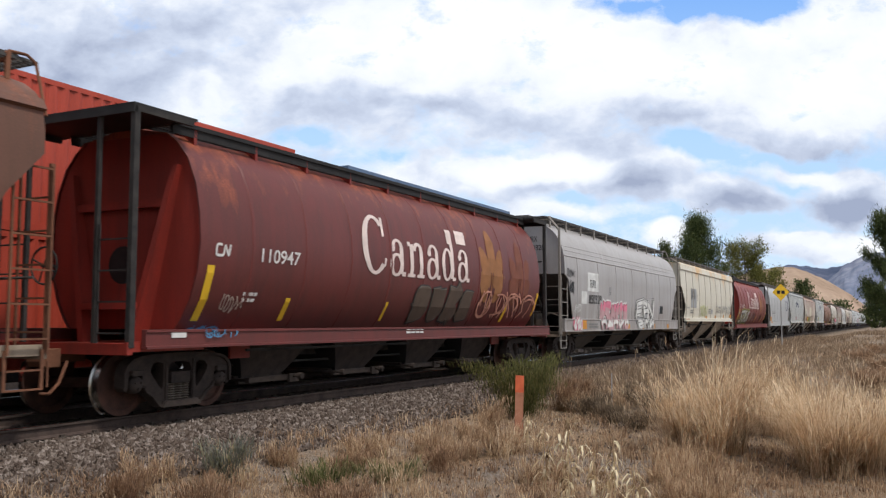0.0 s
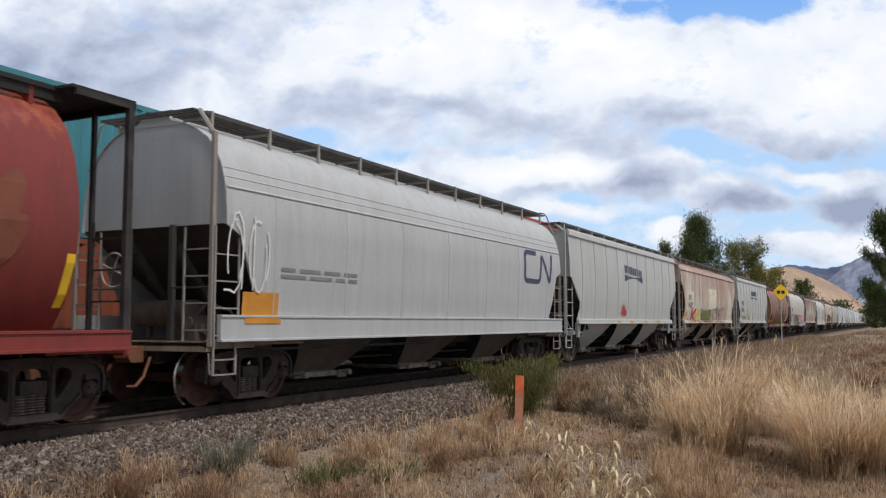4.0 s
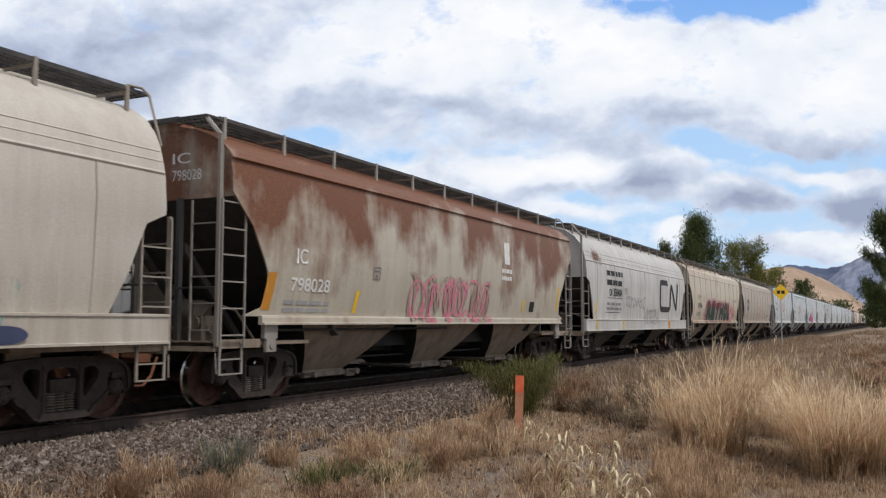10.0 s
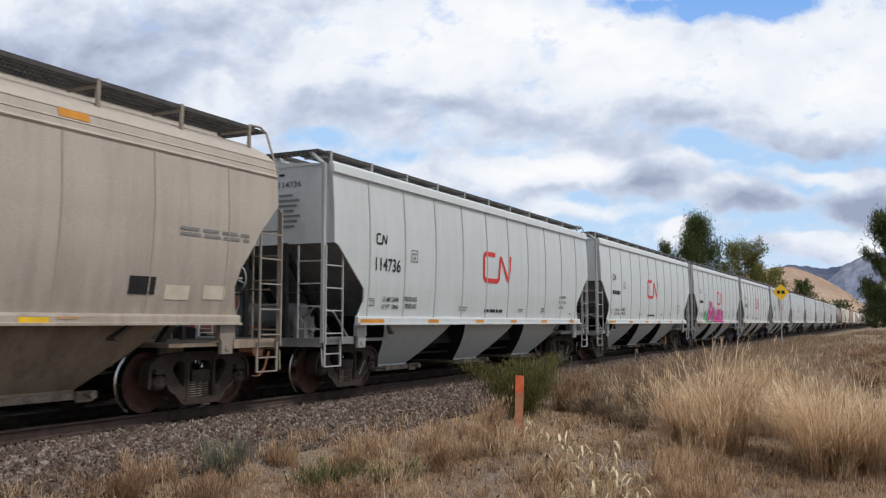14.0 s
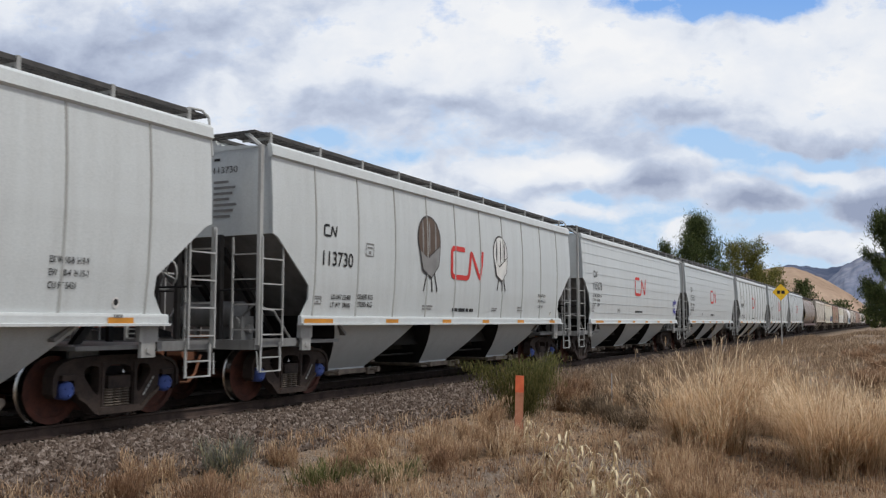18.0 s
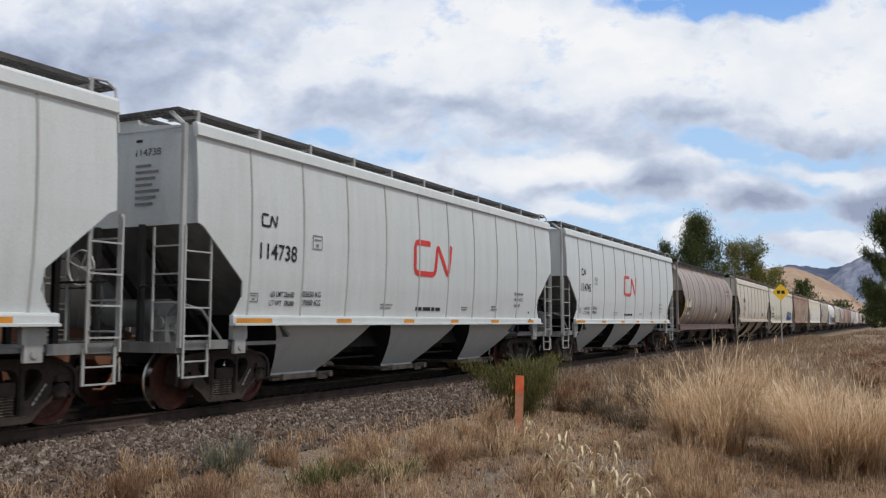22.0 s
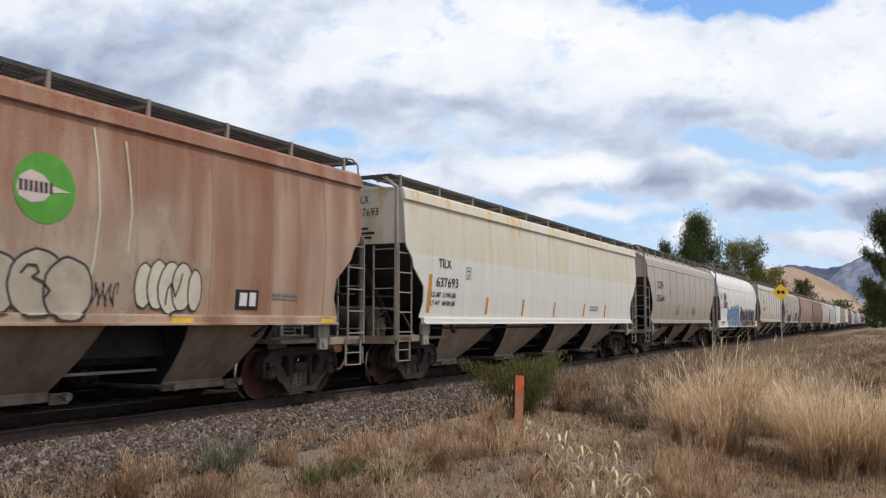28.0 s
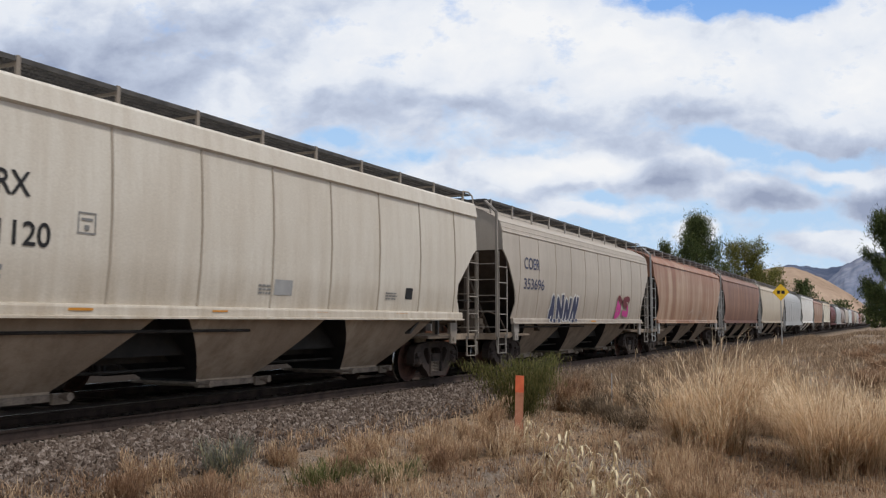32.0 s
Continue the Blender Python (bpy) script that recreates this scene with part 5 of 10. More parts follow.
def sign():
    x, y = 69.0, -3.6
    z = ground_z(x, y)
    s = tagged(new("speed_sign"), "yellow diamond railway speed sign on a thin post", "sign")
    s.matrix_basis = pose(x, y, z, 0, 0, -64)
    bm = bmesh.new()
    rod(bm, (0, 0.03, -0.2), (0, 0.03, 3.6 - z), 0.045, 8)
    part("post", bm, "galvanised", s)
    bm = bmesh.new()
    prism(bm, [(0, -0.62), (0.62, 0), (0, 0.62), (-0.62, 0)], -0.03, -0.005)
    part("plate", bm, "safety_yellow", s, "yellow diamond plate", at=pose(0, 0, 3.55 - z))
    bm = bmesh.new()
    box(bm, -0.28, -0.04, -0.037, -0.032, -0.12, 0.12)
    part("figure_bar", bm, "mark_black", s, "black bar", at=pose(0, 0, 3.55 - z))
    bm = bmesh.new()
    box(bm, 0.04, 0.28, -0.037, -0.032, -0.12, 0.12)
    part("figure_bar", bm, "mark_black", s, "black bar", at=pose(0, 0, 3.55 - z))


sign()
# ---- the grain train ----
car_paint("paint_maroon", (0.135, 0.031, 0.028), (0.085, 0.028, 0.026), 0.35, (0.19, 0.05, 0.025), 0.6, 1)
car_paint("paint_maroon_b", (0.195, 0.031, 0.026), (0.12, 0.026, 0.023), 0.35, (0.22, 0.055, 0.03), 0.5, 2)
car_paint("end_red", (0.26, 0.03, 0.02), (0.15, 0.025, 0.02), 0, seed=3)
car_paint("dirty_bay", (0.31, 0.25, 0.19), (0.13, 0.095, 0.07), 0.2, (0.12, 0.07, 0.045), 0.8, 19, rough=0.85)
car_paint("paint_brown", (0.215, 0.11, 0.072), (0.115, 0.055, 0.036), 0.3, (0.13, 0.06, 0.036), 0.7, 4, low=(0.09, 0.032, 0.028), fade=(0.275, 0.15, 0.105))
car_paint("paint_dark_brown", (0.13, 0.06, 0.04), (0.09, 0.045, 0.03), 0.3, (0.12, 0.045, 0.025), 0.6, 24)
car_paint("paint_two_tone", (0.66, 0.65, 0.61), (0.58, 0.56, 0.51), 0.1, (0.45, 0.28, 0.12), 0.4, 26, upper=(2.85, (0.60, 0.57, 0.47), (0.55, 0.47, 0.32)))
car_paint("paint_rust", (0.28, 0.145, 0.088), (0.19, 0.092, 0.055), 0.5, (0.17, 0.066, 0.036), 0.7, 5, fade=(0.43, 0.315, 0.23))
car_paint("paint_old_grey", (0.37, 0.36, 0.362), (0.295, 0.277, 0.27), 0.0, streak=0.5, seed=6, low=(0.24, 0.21, 0.19))
car_paint("paint_pale_grey", (0.50, 0.495, 0.48), (0.33, 0.31, 0.285), 0.0, streak=0.6, seed=7)
car_paint("paint_new_grey", (0.545, 0.58, 0.59), (0.475, 0.50, 0.505), 0.0, streak=0.3, seed=8, rough=0.4)
car_paint("paint_new_grey_b", (0.52, 0.555, 0.565), (0.45, 0.475, 0.48), 0.0, streak=0.3, seed=9, rough=0.4)
car_paint("paint_cream", (0.60, 0.57, 0.49), (0.50, 0.46, 0.37), 0.25, (0.42, 0.27, 0.12), 0.5, 10)
car_paint("paint_cream_rusty", (0.56, 0.515, 0.445), (0.42, 0.335, 0.265), 0.7, (0.185, 0.105, 0.07), 0.5, 11, rust_low=1.6, fade=(0.335, 0.235, 0.175))
car_paint("paint_grey_rusty", (0.45, 0.41, 0.345), (0.36, 0.315, 0.25), 0.78, (0.105, 0.041, 0.019), 0.5, 12, rust_low=2.2, blotch=True)
car_paint("paint_tan", (0.52, 0.465, 0.38), (0.42, 0.36, 0.285), 0.2, (0.20, 0.13, 0.085), 0.5, 13, low=(0.28, 0.22, 0.16))
car_paint("paint_taupe", (0.42, 0.375, 0.325), (0.34, 0.30, 0.255), 0.0, streak=0.5, seed=14, low=(0.28, 0.235, 0.195))
car_paint("paint_white", (0.69, 0.68, 0.66), (0.59, 0.57, 0.54), 0.0, streak=0.4, seed=15)
car_paint("paint_weathered", (0.345, 0.305, 0.28), (0.18, 0.135, 0.12), 0.1, (0.15, 0.085, 0.065), 0.7, 16, low=(0.20, 0.115, 0.08))
car_paint("paint_silver", (0.40, 0.41, 0.42), (0.33, 0.33, 0.33), 0.0, streak=0.4, seed=17)
car_paint("paint_bone_dusty", (0.49, 0.46, 0.412), (0.40, 0.36, 0.312), 0.0, streak=0.6, seed=44, low=(0.35, 0.30, 0.25))
car_paint("paint_bone", (0.57, 0.535, 0.475), (0.46, 0.41, 0.345), 0.0, (0.30, 0.18, 0.10), 0.6, 18, low=(0.36, 0.30, 0.23))


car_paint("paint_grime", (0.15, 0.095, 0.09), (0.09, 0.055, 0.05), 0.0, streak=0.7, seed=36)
# Seam paints darker than the sides: weld-line dirt and shading in one colour.
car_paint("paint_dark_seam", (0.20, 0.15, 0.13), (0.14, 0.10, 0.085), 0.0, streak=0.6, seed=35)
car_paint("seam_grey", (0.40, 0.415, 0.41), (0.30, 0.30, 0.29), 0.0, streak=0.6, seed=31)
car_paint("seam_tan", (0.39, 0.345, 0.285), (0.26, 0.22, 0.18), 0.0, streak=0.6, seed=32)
car_paint("fit_dirty", (0.31, 0.29, 0.265), (0.17, 0.145, 0.125), 0.0, streak=0.7, seed=33)
car_paint("fit_white", (0.40, 0.415, 0.415), (0.23, 0.225, 0.215), 0.0, streak=0.7, seed=34)
car_paint("paint_light_grey", (0.42, 0.43, 0.42), (0.34, 0.345, 0.335), 0.0, streak=0.4, seed=39)


# Bay brown kept darker, with the shade under the cars in it.
car_paint("dark_bay", (0.13, 0.105, 0.085), (0.06, 0.048, 0.04), 0.1, (0.08, 0.05, 0.035), 0.8, 43, rough=0.85)
car_paint("bay_dust", (0.41, 0.335, 0.26), (0.21, 0.155, 0.115), 0.1, (0.14, 0.085, 0.055), 0.7, 41, rough=0.85)
# End slope paints darkened, with the shade below the end sheet put in.
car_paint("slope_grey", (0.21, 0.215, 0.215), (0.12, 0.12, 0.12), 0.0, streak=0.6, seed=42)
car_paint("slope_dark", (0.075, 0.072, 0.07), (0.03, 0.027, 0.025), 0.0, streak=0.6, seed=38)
car_paint("fit_cream", (0.30, 0.268, 0.23), (0.165, 0.135, 0.11), 0.0, streak=0.8, seed=37)


def train():
    H = hopper_car
    H("brown rusty covered hopper car with open end cage", "smooth", -8.9, 16.3, "paint_dark_brown", fittings="rust_brown")
    H("maroon cylindrical grain hopper with white lettering and wheat emblem", "round", 10.15, 14.3, "paint_maroon", under="end_red", fittings="dark_steel", sill_paint="paint_maroon", board="black_paint", bay_paint="truck_steel")
    H("grey covered hopper with beaded shoulder and pink graffiti", "shouldered", 26.8, 16.3, "paint_old_grey", fittings="fit_dirty")
    H("cream covered hopper with rust-stained broad top chord", "chorded", 44.2, 16.0, "paint_cream", fittings="fit_cream", seam="seam_tan", bay_paint="bay_dust")
    H("red-maroon cylindrical grain hopper with lettering and outlined graffiti", "round", 62.6, 14.35, "paint_maroon_b", under="end_red", fittings="dark_steel", board="black_paint", bay_paint="truck_steel")
    H("silver-grey covered hopper with dark grey emblem", "shouldered", 79.75, 15.6, "paint_silver", fittings="fit_dirty")
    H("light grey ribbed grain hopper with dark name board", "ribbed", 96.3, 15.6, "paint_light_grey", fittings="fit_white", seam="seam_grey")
    H("cream covered hopper streaked with brown rust, graffiti along the sill", "smooth", 113.34, 16.62, "paint_cream_rusty", fittings="fit_cream")
    H("light grey ribbed grain hopper with dark curved emblem", "ribbed", 131.25, 15.6, "paint_light_grey", fittings="fit_white", seam="seam_grey", bay_paint="dark_bay")
    H("brown rusty cylindrical grain hopper with yellow sill stripe", "round", 149.2, 14.3, "paint_brown", under="paint_brown", fittings="rust_brown", board="rust_brown", sill_paint="paint_maroon", bay_paint="truck_steel")
    H("bone-white covered hopper with turquoise and pink graffiti", "shouldered", 166.0, 15.95, "paint_bone_dusty", fittings="fit_cream", seam="seam_tan")
    H("grey covered hopper eaten by orange-brown rust from the roof down", "smooth", 183.4, 16.5, "paint_grey_rusty", fittings="fit_dirty")
    H("pale grey covered hopper with large black emblem", "shouldered", 201.55, 16.0, "paint_pale_grey", fittings="fit_dirty")
    H("tan seamed covered hopper with red and black graffiti", "seamed", 218.85, 16.7, "paint_tan", under="dirty_bay", fittings="fit_cream", seam="seam_tan")
    H("taupe seamed covered hopper with orange tags on the roof edge", "seamed", 236.9, 16.65, "paint_taupe", fittings="fit_cream", seam="seam_tan")
    for i, (lead, kind) in enumerate(((255.25, "ribbed"), (272.2, "ribbed"), (288.9, "ribbed"), (305.52, "ribbed"), (322.4, "ribbed"), (339.11, "panelled"), (355.8, "panelled"), (372.66, "ribbed"), (389.6, "ribbed"), (406.49, "ribbed"))):
        say = "clean light grey ribbed grain hopper with red emblem" if kind == "ribbed" else "clean light grey grain hopper with horizontal panel laps and red emblem"
        if i == 2:
            say = "light grey ribbed grain hopper with magenta graffiti and red emblem"
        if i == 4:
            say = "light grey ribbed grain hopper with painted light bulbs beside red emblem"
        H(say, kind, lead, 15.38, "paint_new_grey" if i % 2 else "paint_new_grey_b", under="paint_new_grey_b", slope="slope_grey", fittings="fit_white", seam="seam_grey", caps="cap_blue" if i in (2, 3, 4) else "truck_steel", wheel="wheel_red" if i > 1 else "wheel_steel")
    H("grimy grey-brown cylindrical hopper with faded yellow stripes", "barrel", 424.1, 15.35, "paint_weathered", slope="dirty_bay", under="paint_taupe", fittings="fit_dirty", board="dark_steel", sill_paint="paint_grime", seam="paint_dark_seam", bay_paint="truck_steel")
    H("bone-white covered hopper with broad top chord and black marks", "chorded", 441.68, 16.8, "paint_bone", fittings="fit_cream", seam="seam_tan", bay_paint="bay_dust")
    H("long cream covered hopper with black tags along the side", "long", 459.35, 19.2, "paint_cream", fittings="fit_dirty", bays=4, bay_paint="bay_dust")
    H("rusty brown covered hopper with green disc and bubble graffiti", "long", 480.1, 17.6, "paint_rust", fittings="fit_dirty", wheel="wheel_red", bay_fill=0.6)
    H("long cream-white covered hopper stained yellow along the top", "long", 499.45, 19.15, "paint_two_tone", fittings="fit_cream", bays=4, bay_paint="bay_dust")
    H("taupe covered hopper with dark marks", "seamed", 520.6, 15.75, "paint_taupe", fittings="fit_dirty", seam="seam_tan")
    H("white shouldered hopper with blue and black graffiti", "shouldered", 537.8, 16.4, "paint_white", fittings="fit_cream")
    H("bone-white covered hopper with plain black marks", "chorded", 555.75, 16.35, "paint_bone", fittings="fit_cream", seam="seam_tan", bay_paint="bay_dust")
    H("taupe seamed hopper with small black and purple graffiti", "seamed", 573.75, 15.85, "paint_taupe", fittings="fit_dirty", seam="seam_tan")
    far = [("smooth", "paint_rust"), ("smooth", "paint_brown"), ("smooth", "paint_tan"), ("shouldered", "paint_silver"), ("ribbed", "paint_white"), ("smooth", "paint_rust"), ("chorded", "paint_cream"), ("round", "paint_maroon"),
           ("shouldered", "paint_silver"), ("round", "paint_weathered"), ("smooth", "paint_taupe"), ("ribbed", "paint_new_grey"), ("smooth", "paint_brown"), ("seamed", "paint_tan"), ("shouldered", "paint_old_grey"), ("round", "paint_maroon_b")]
    lead = 590.7
    for i in range(24):
        kind, paint = far[i % len(far)]
        L = 14.3 if kind == "round" else 16.7
        H({"paint_rust": "rust-orange", "paint_brown": "brown", "paint_tan": "tan", "paint_silver": "silver-grey", "paint_white": "white", "paint_cream": "cream", "paint_maroon": "maroon", "paint_weathered": "grimy grey", "paint_taupe": "taupe",
           "paint_new_grey": "light grey", "paint_old_grey": "dull grey", "paint_maroon_b": "red-maroon"}[paint] + " covered hopper car far down the train", kind, lead + (0.9 if kind == "round" else 0), L, paint, near=False)
        lead += 17.75


train()
# ---- lettering, stripes, tags ----
for name_, col_ in (("spray_pink", (0.72, 0.22, 0.32)), ("spray_magenta", (0.55, 0.05, 0.28)), ("spray_turquoise", (0.10, 0.45, 0.48)), ("spray_blue", (0.10, 0.26, 0.45)), ("spray_black", (0.02, 0.02, 0.024)), ("spray_white", (0.72, 0.72, 0.70)), ("spray_lime", (0.42, 0.48, 0.10)),
                    ("spray_red", (0.48, 0.045, 0.05)), ("spray_yellow", (0.68, 0.48, 0.08)), ("spray_green", (0.10, 0.32, 0.10)), ("spray_brown", (0.10, 0.06, 0.035)), ("spray_olive", (0.19, 0.15, 0.07)), ("spray_grey", (0.26, 0.26, 0.26)), ("spray_ochre", (0.30, 0.13, 0.05)),
                    ("patch_grey", (0.34, 0.345, 0.35)), ("patch_white", (0.70, 0.71, 0.70)), ("patch_cream", (0.66, 0.62, 0.50)), ("mark_blue", (0.05, 0.06, 0.12)), ("letter_white", (0.78, 0.66, 0.62)), ("spray_salmon", (0.62, 0.30, 0.22)), ("faded_white", (0.42, 0.33, 0.28)), ("faded_dark", (0.15, 0.13, 0.11)), ("disc_green", (0.10, 0.34, 0.05)), ("spray_wine", (0.16, 0.03, 0.045)), ("spray_moss", (0.21, 0.22, 0.075)), ("spray_blush", (0.55, 0.34, 0.36)), ("mist_flat", (0.62, 0.28, 0.42)), ("spray_char", (0.055, 0.05, 0.05)), ("spray_gold", (0.30, 0.22, 0.07)), ("wheat_faint", (0.19, 0.06, 0.035)), ("spray_shell", (0.62, 0.50, 0.48)), ("spray_rose", (0.42, 0.17, 0.17)), ("spray_pine", (0.022, 0.05, 0.036)), ("spray_taupe", (0.12, 0.085, 0.065)), ("wheat_brown", (0.20, 0.105, 0.042)), ("spray_putty", (0.46, 0.41, 0.325)), ("tag_dim", (0.215, 0.165, 0.135)), ("dull_mauve", (0.225, 0.11, 0.098)), ("faded_yellow", (0.43, 0.35, 0.11)), ("dim_yellow", (0.28, 0.215, 0.075))):
    flat_paint(name_, col_, 0.65)


def drape(bm, car, kind, L):
    """Lay flat work, drawn in x and z with its lift in y, on the near side of a car; x counts from the leading edge."""
    kd = KINDS[kind]
    zs = [v.co.z for v in bm.verts]
    z = math.floor(min(zs) / 0.2) * 0.2 + 0.2
    while z < max(zs):
        bmesh.ops.bisect_plane(bm, geom=bm.verts[:] + bm.edges[:] + bm.faces[:], plane_co=(0, 0, z), plane_no=(0, 0, 1))
        z += 0.2
    sill0, sill1, ys = kd["sill"]
    for z in [p for p, _ in kd["side"]] + [sill1 + 0.005]:
        if min(zs) < z < max(zs):
            bmesh.ops.bisect_plane(bm, geom=bm.verts[:] + bm.edges[:] + bm.faces[:], plane_co=(0, 0, z), plane_no=(0, 0, 1))
    for v in bm.verts:
        side = max(lerp(kd["side"], v.co.z), ys + 0.055) if v.co.z < sill1 + 0.005 else lerp(kd["side"], v.co.z)
        v.co = (v.co.x - L / 2, -(side + v.co.y), v.co.z)


def finish(name, bm, mats, car, label=""):
    me = bpy.data.meshes.new(name)
    bmesh.ops.recalc_face_normals(bm, faces=bm.faces)
    bm.to_mesh(me)
    bm.free()
    return put(name, me, mats, car, label)


def poly(bm, pts, lift, index=0):
    f = bm.faces.new([bm.verts.new((x, lift, z)) for x, z in pts])
    f.material_index = index
    return f


def rounded(pts, r):
    """The same line with its corners rounded."""
    out = [Vector(pts[0])]
    for a, b, c in zip(pts, pts[1:], pts[2:]):
        a, b, c = Vector(a), Vector(b), Vector(c)
        p = b + (a - b).normalized() * min(r, (a - b).length * 0.45)
        q = b + (c - b).normalized() * min(r, (c - b).length * 0.45)
        out += [p.lerp(b, t).lerp(b.lerp(q, t), t) for t in (0, 0.25, 0.5, 0.75, 1)]
    return out + [Vector(pts[-1])]


def band(bm, pts, w, lift, index=0):
    """One even strip along a line, mitred at its bends."""
    pts = [Vector(p) for p in pts]
    rows = []
    for i, p in enumerate(pts):
        d = (pts[min(i + 1, len(pts) - 1)] - p).normalized() + (p - pts[max(i - 1, 0)]).normalized()
        d = d.normalized() if d.length > 1e-6 else Vector((1, 0))
        e = (p - pts[i - 1]).normalized() if i else d
        k = w / 2 / max(0.45, abs(d.dot(e)))
        n = Vector((-d.y, d.x)) * k
        rows.append((bm.verts.new((p.x + n.x, lift, p.y + n.y)), bm.verts.new((p.x - n.x, lift, p.y - n.y))))
    for a, b in zip(rows, rows[1:]):
        bm.faces.new((a[0], a[1], b[1], b[0])).material_index = index


def ribbon(bm, pts, w, lift, index=0):
    """A band along a line, its corners filled."""
    for k, (a, b) in enumerate(zip(pts, pts[1:])):
        a, b = Vector(a), Vector(b)
        d = (b - a).normalized()
        n, e = Vector((-d.y, d.x)) * (w / 2), d * (w * 0.42)
        poly(bm, [tuple(p) for p in (a - e + n, a - e - n, b + e - n, b + e + n)], lift + 0.0004 * k, index)


def mark_text(car, words, x, z, w, h, mat, name="lettering", lift=0.012, slant=0.0):
    """Words fitted into a width and a capital height, lying on the car's side."""
    cu = bpy.data.curves.new("words", "FONT")
    cu.body, cu.offset = words, 0.011 if 0.2 < h < 0.4 else 0.016
    ob = bpy.data.objects.new("words", cu)
    me = bpy.data.meshes.new_from_object(ob)
    bm = bmesh.new()
    bm.from_mesh(me)
    xs, ys = [v.co.x for v in bm.verts], [v.co.y for v in bm.verts]
    x0, x1, y1 = min(xs), max(xs), max(ys)
    for v in bm.verts:
        hz = v.co.y / y1 * h
        v.co = (x + (v.co.x - x0) / (x1 - x0) * w + slant * hz, lift, z + hz)
    drape(bm, car, car["kind_name"], car["L"])
    bpy.data.objects.remove(ob)
    return finish(name, bm, mat, car)


def end_text(car, words, y, z, w, h, mat="mark_black"):
    """Words on the leading end sheet; y is where they begin."""
    cu = bpy.data.curves.new("words", "FONT")
    cu.body = words
    ob = bpy.data.objects.new("words", cu)
    me = bpy.data.meshes.new_from_object(ob)
    bm = bmesh.new()
    bm.from_mesh(me)
    xs, ys = [v.co.x for v in bm.verts], [v.co.y for v in bm.verts]
    x0, x1, y1 = min(xs), max(xs), max(ys)
    for v in bm.verts:
        v.co = (-car["L"] / 2 + 0.02, y - (v.co.x - x0) / (x1 - x0) * w, z + v.co.y / y1 * h)
    bpy.data.objects.remove(ob)
    finish("end_lettering", bm, mat, car)


def end_lines(car, y, z, w, rows, mat="mark_grey"):
    bm = bmesh.new()
    for i in range(rows):
        ww = w * (0.6 + 0.4 * ((i * 37) % 10) / 10)
        ring = [bm.verts.new((-car["L"] / 2 + 0.02, yy, zz)) for yy, zz in ((y, z - 0.1 * i), (y - ww, z - 0.1 * i), (y - ww, z - 0.1 * i + 0.045), (y, z - 0.1 * i + 0.045))]
        bm.faces.new(ring)
    tagged(finish("end_data_block", bm, mat, car), kind="stuff")


def stripe(car, x, z, w, h, mat="safety_orange", lean=0.0, name="reflective_stripe", lift=0.008):
    sill0, sill1, _ = KINDS[car["kind_name"]]["sill"]
    if name == "reflective_stripe" and not lean and z < sill1 - 0.02 and z + h > sill1 - 0.015 and h < 0.4:
        z = max(z, sill0 + 0.014)
        h = sill1 - 0.045 - z
    if name == "reflective_stripe" and car in (BY_LEAD.get(538), BY_LEAD.get(219), BY_LEAD.get(289)):
        lift = 0.045     # stuck on over the sprayed letters
    bm = bmesh.new()
    poly(bm, [(x, z), (x + w, z), (x + w + lean, z + h), (x + lean, z + h)], lift)
    drape(bm, car, car["kind_name"], car["L"])
    return finish(name, bm, mat, car)


def bars(car, x, z, w, h, rows, mat="mark_grey", name="data_block"):
    """Small print too fine to read: broken bars."""
    bm = bmesh.new()
    rng = random.Random(int(x * 100) + rows)
    for i in range(rows):
        zz, xx = z + h * i / rows, x
        while xx < x + w - 0.05:
            d = min(w * (0.12 + 0.2 * rng.random()), x + w - xx)
            poly(bm, [(xx, zz), (xx + d, zz), (xx + d, zz + h / rows * 0.55), (xx, zz + h / rows * 0.55)], 0.010)
            xx += d + w * 0.05
    drape(bm, car, car["kind_name"], car["L"])
    return tagged(finish(name, bm, mat, car), kind="stuff")


def emblem(car, x, z, w, h, mat="logo_red", thick=0.15, name="emblem"):
    """The railway's one-line ribbon emblem."""
    bm = bmesh.new()
    t = h * thick
    line = [(0.40, 1), (0, 1), (0, 0), (0.53, 0), (0.595, 1), (0.90, -0.03), (0.985, 1.04)]
    band(bm, rounded([(x + u * (w - t) + t / 2, z + v * (h - t) + t / 2) for u, v in line], h * 0.2), t, 0.010)
    drape(bm, car, car["kind_name"], car["L"])
    return finish(name, bm, mat, car)


def swoosh(car, x, z, w, h, mat="mark_blue"):
    """A dark band under a name, hollowed below and thin in the middle."""
    bm = bmesh.new()
    n = 12
    top = [(x + w * i / n, z + h * (1 - 0.25 * math.sin(math.pi * i / n))) for i in range(n + 1)]
    low = [(x + w * i / n, z + h * 0.62 * math.sin(math.pi * i / n)) for i in range(n + 1)]
    for a, b, c, d in zip(top, top[1:], low[1:], low):
        poly(bm, [a, b, c, d], 0.010)
    drape(bm, car, car["kind_name"], car["L"])
    return finish("name_band", bm, mat, car)


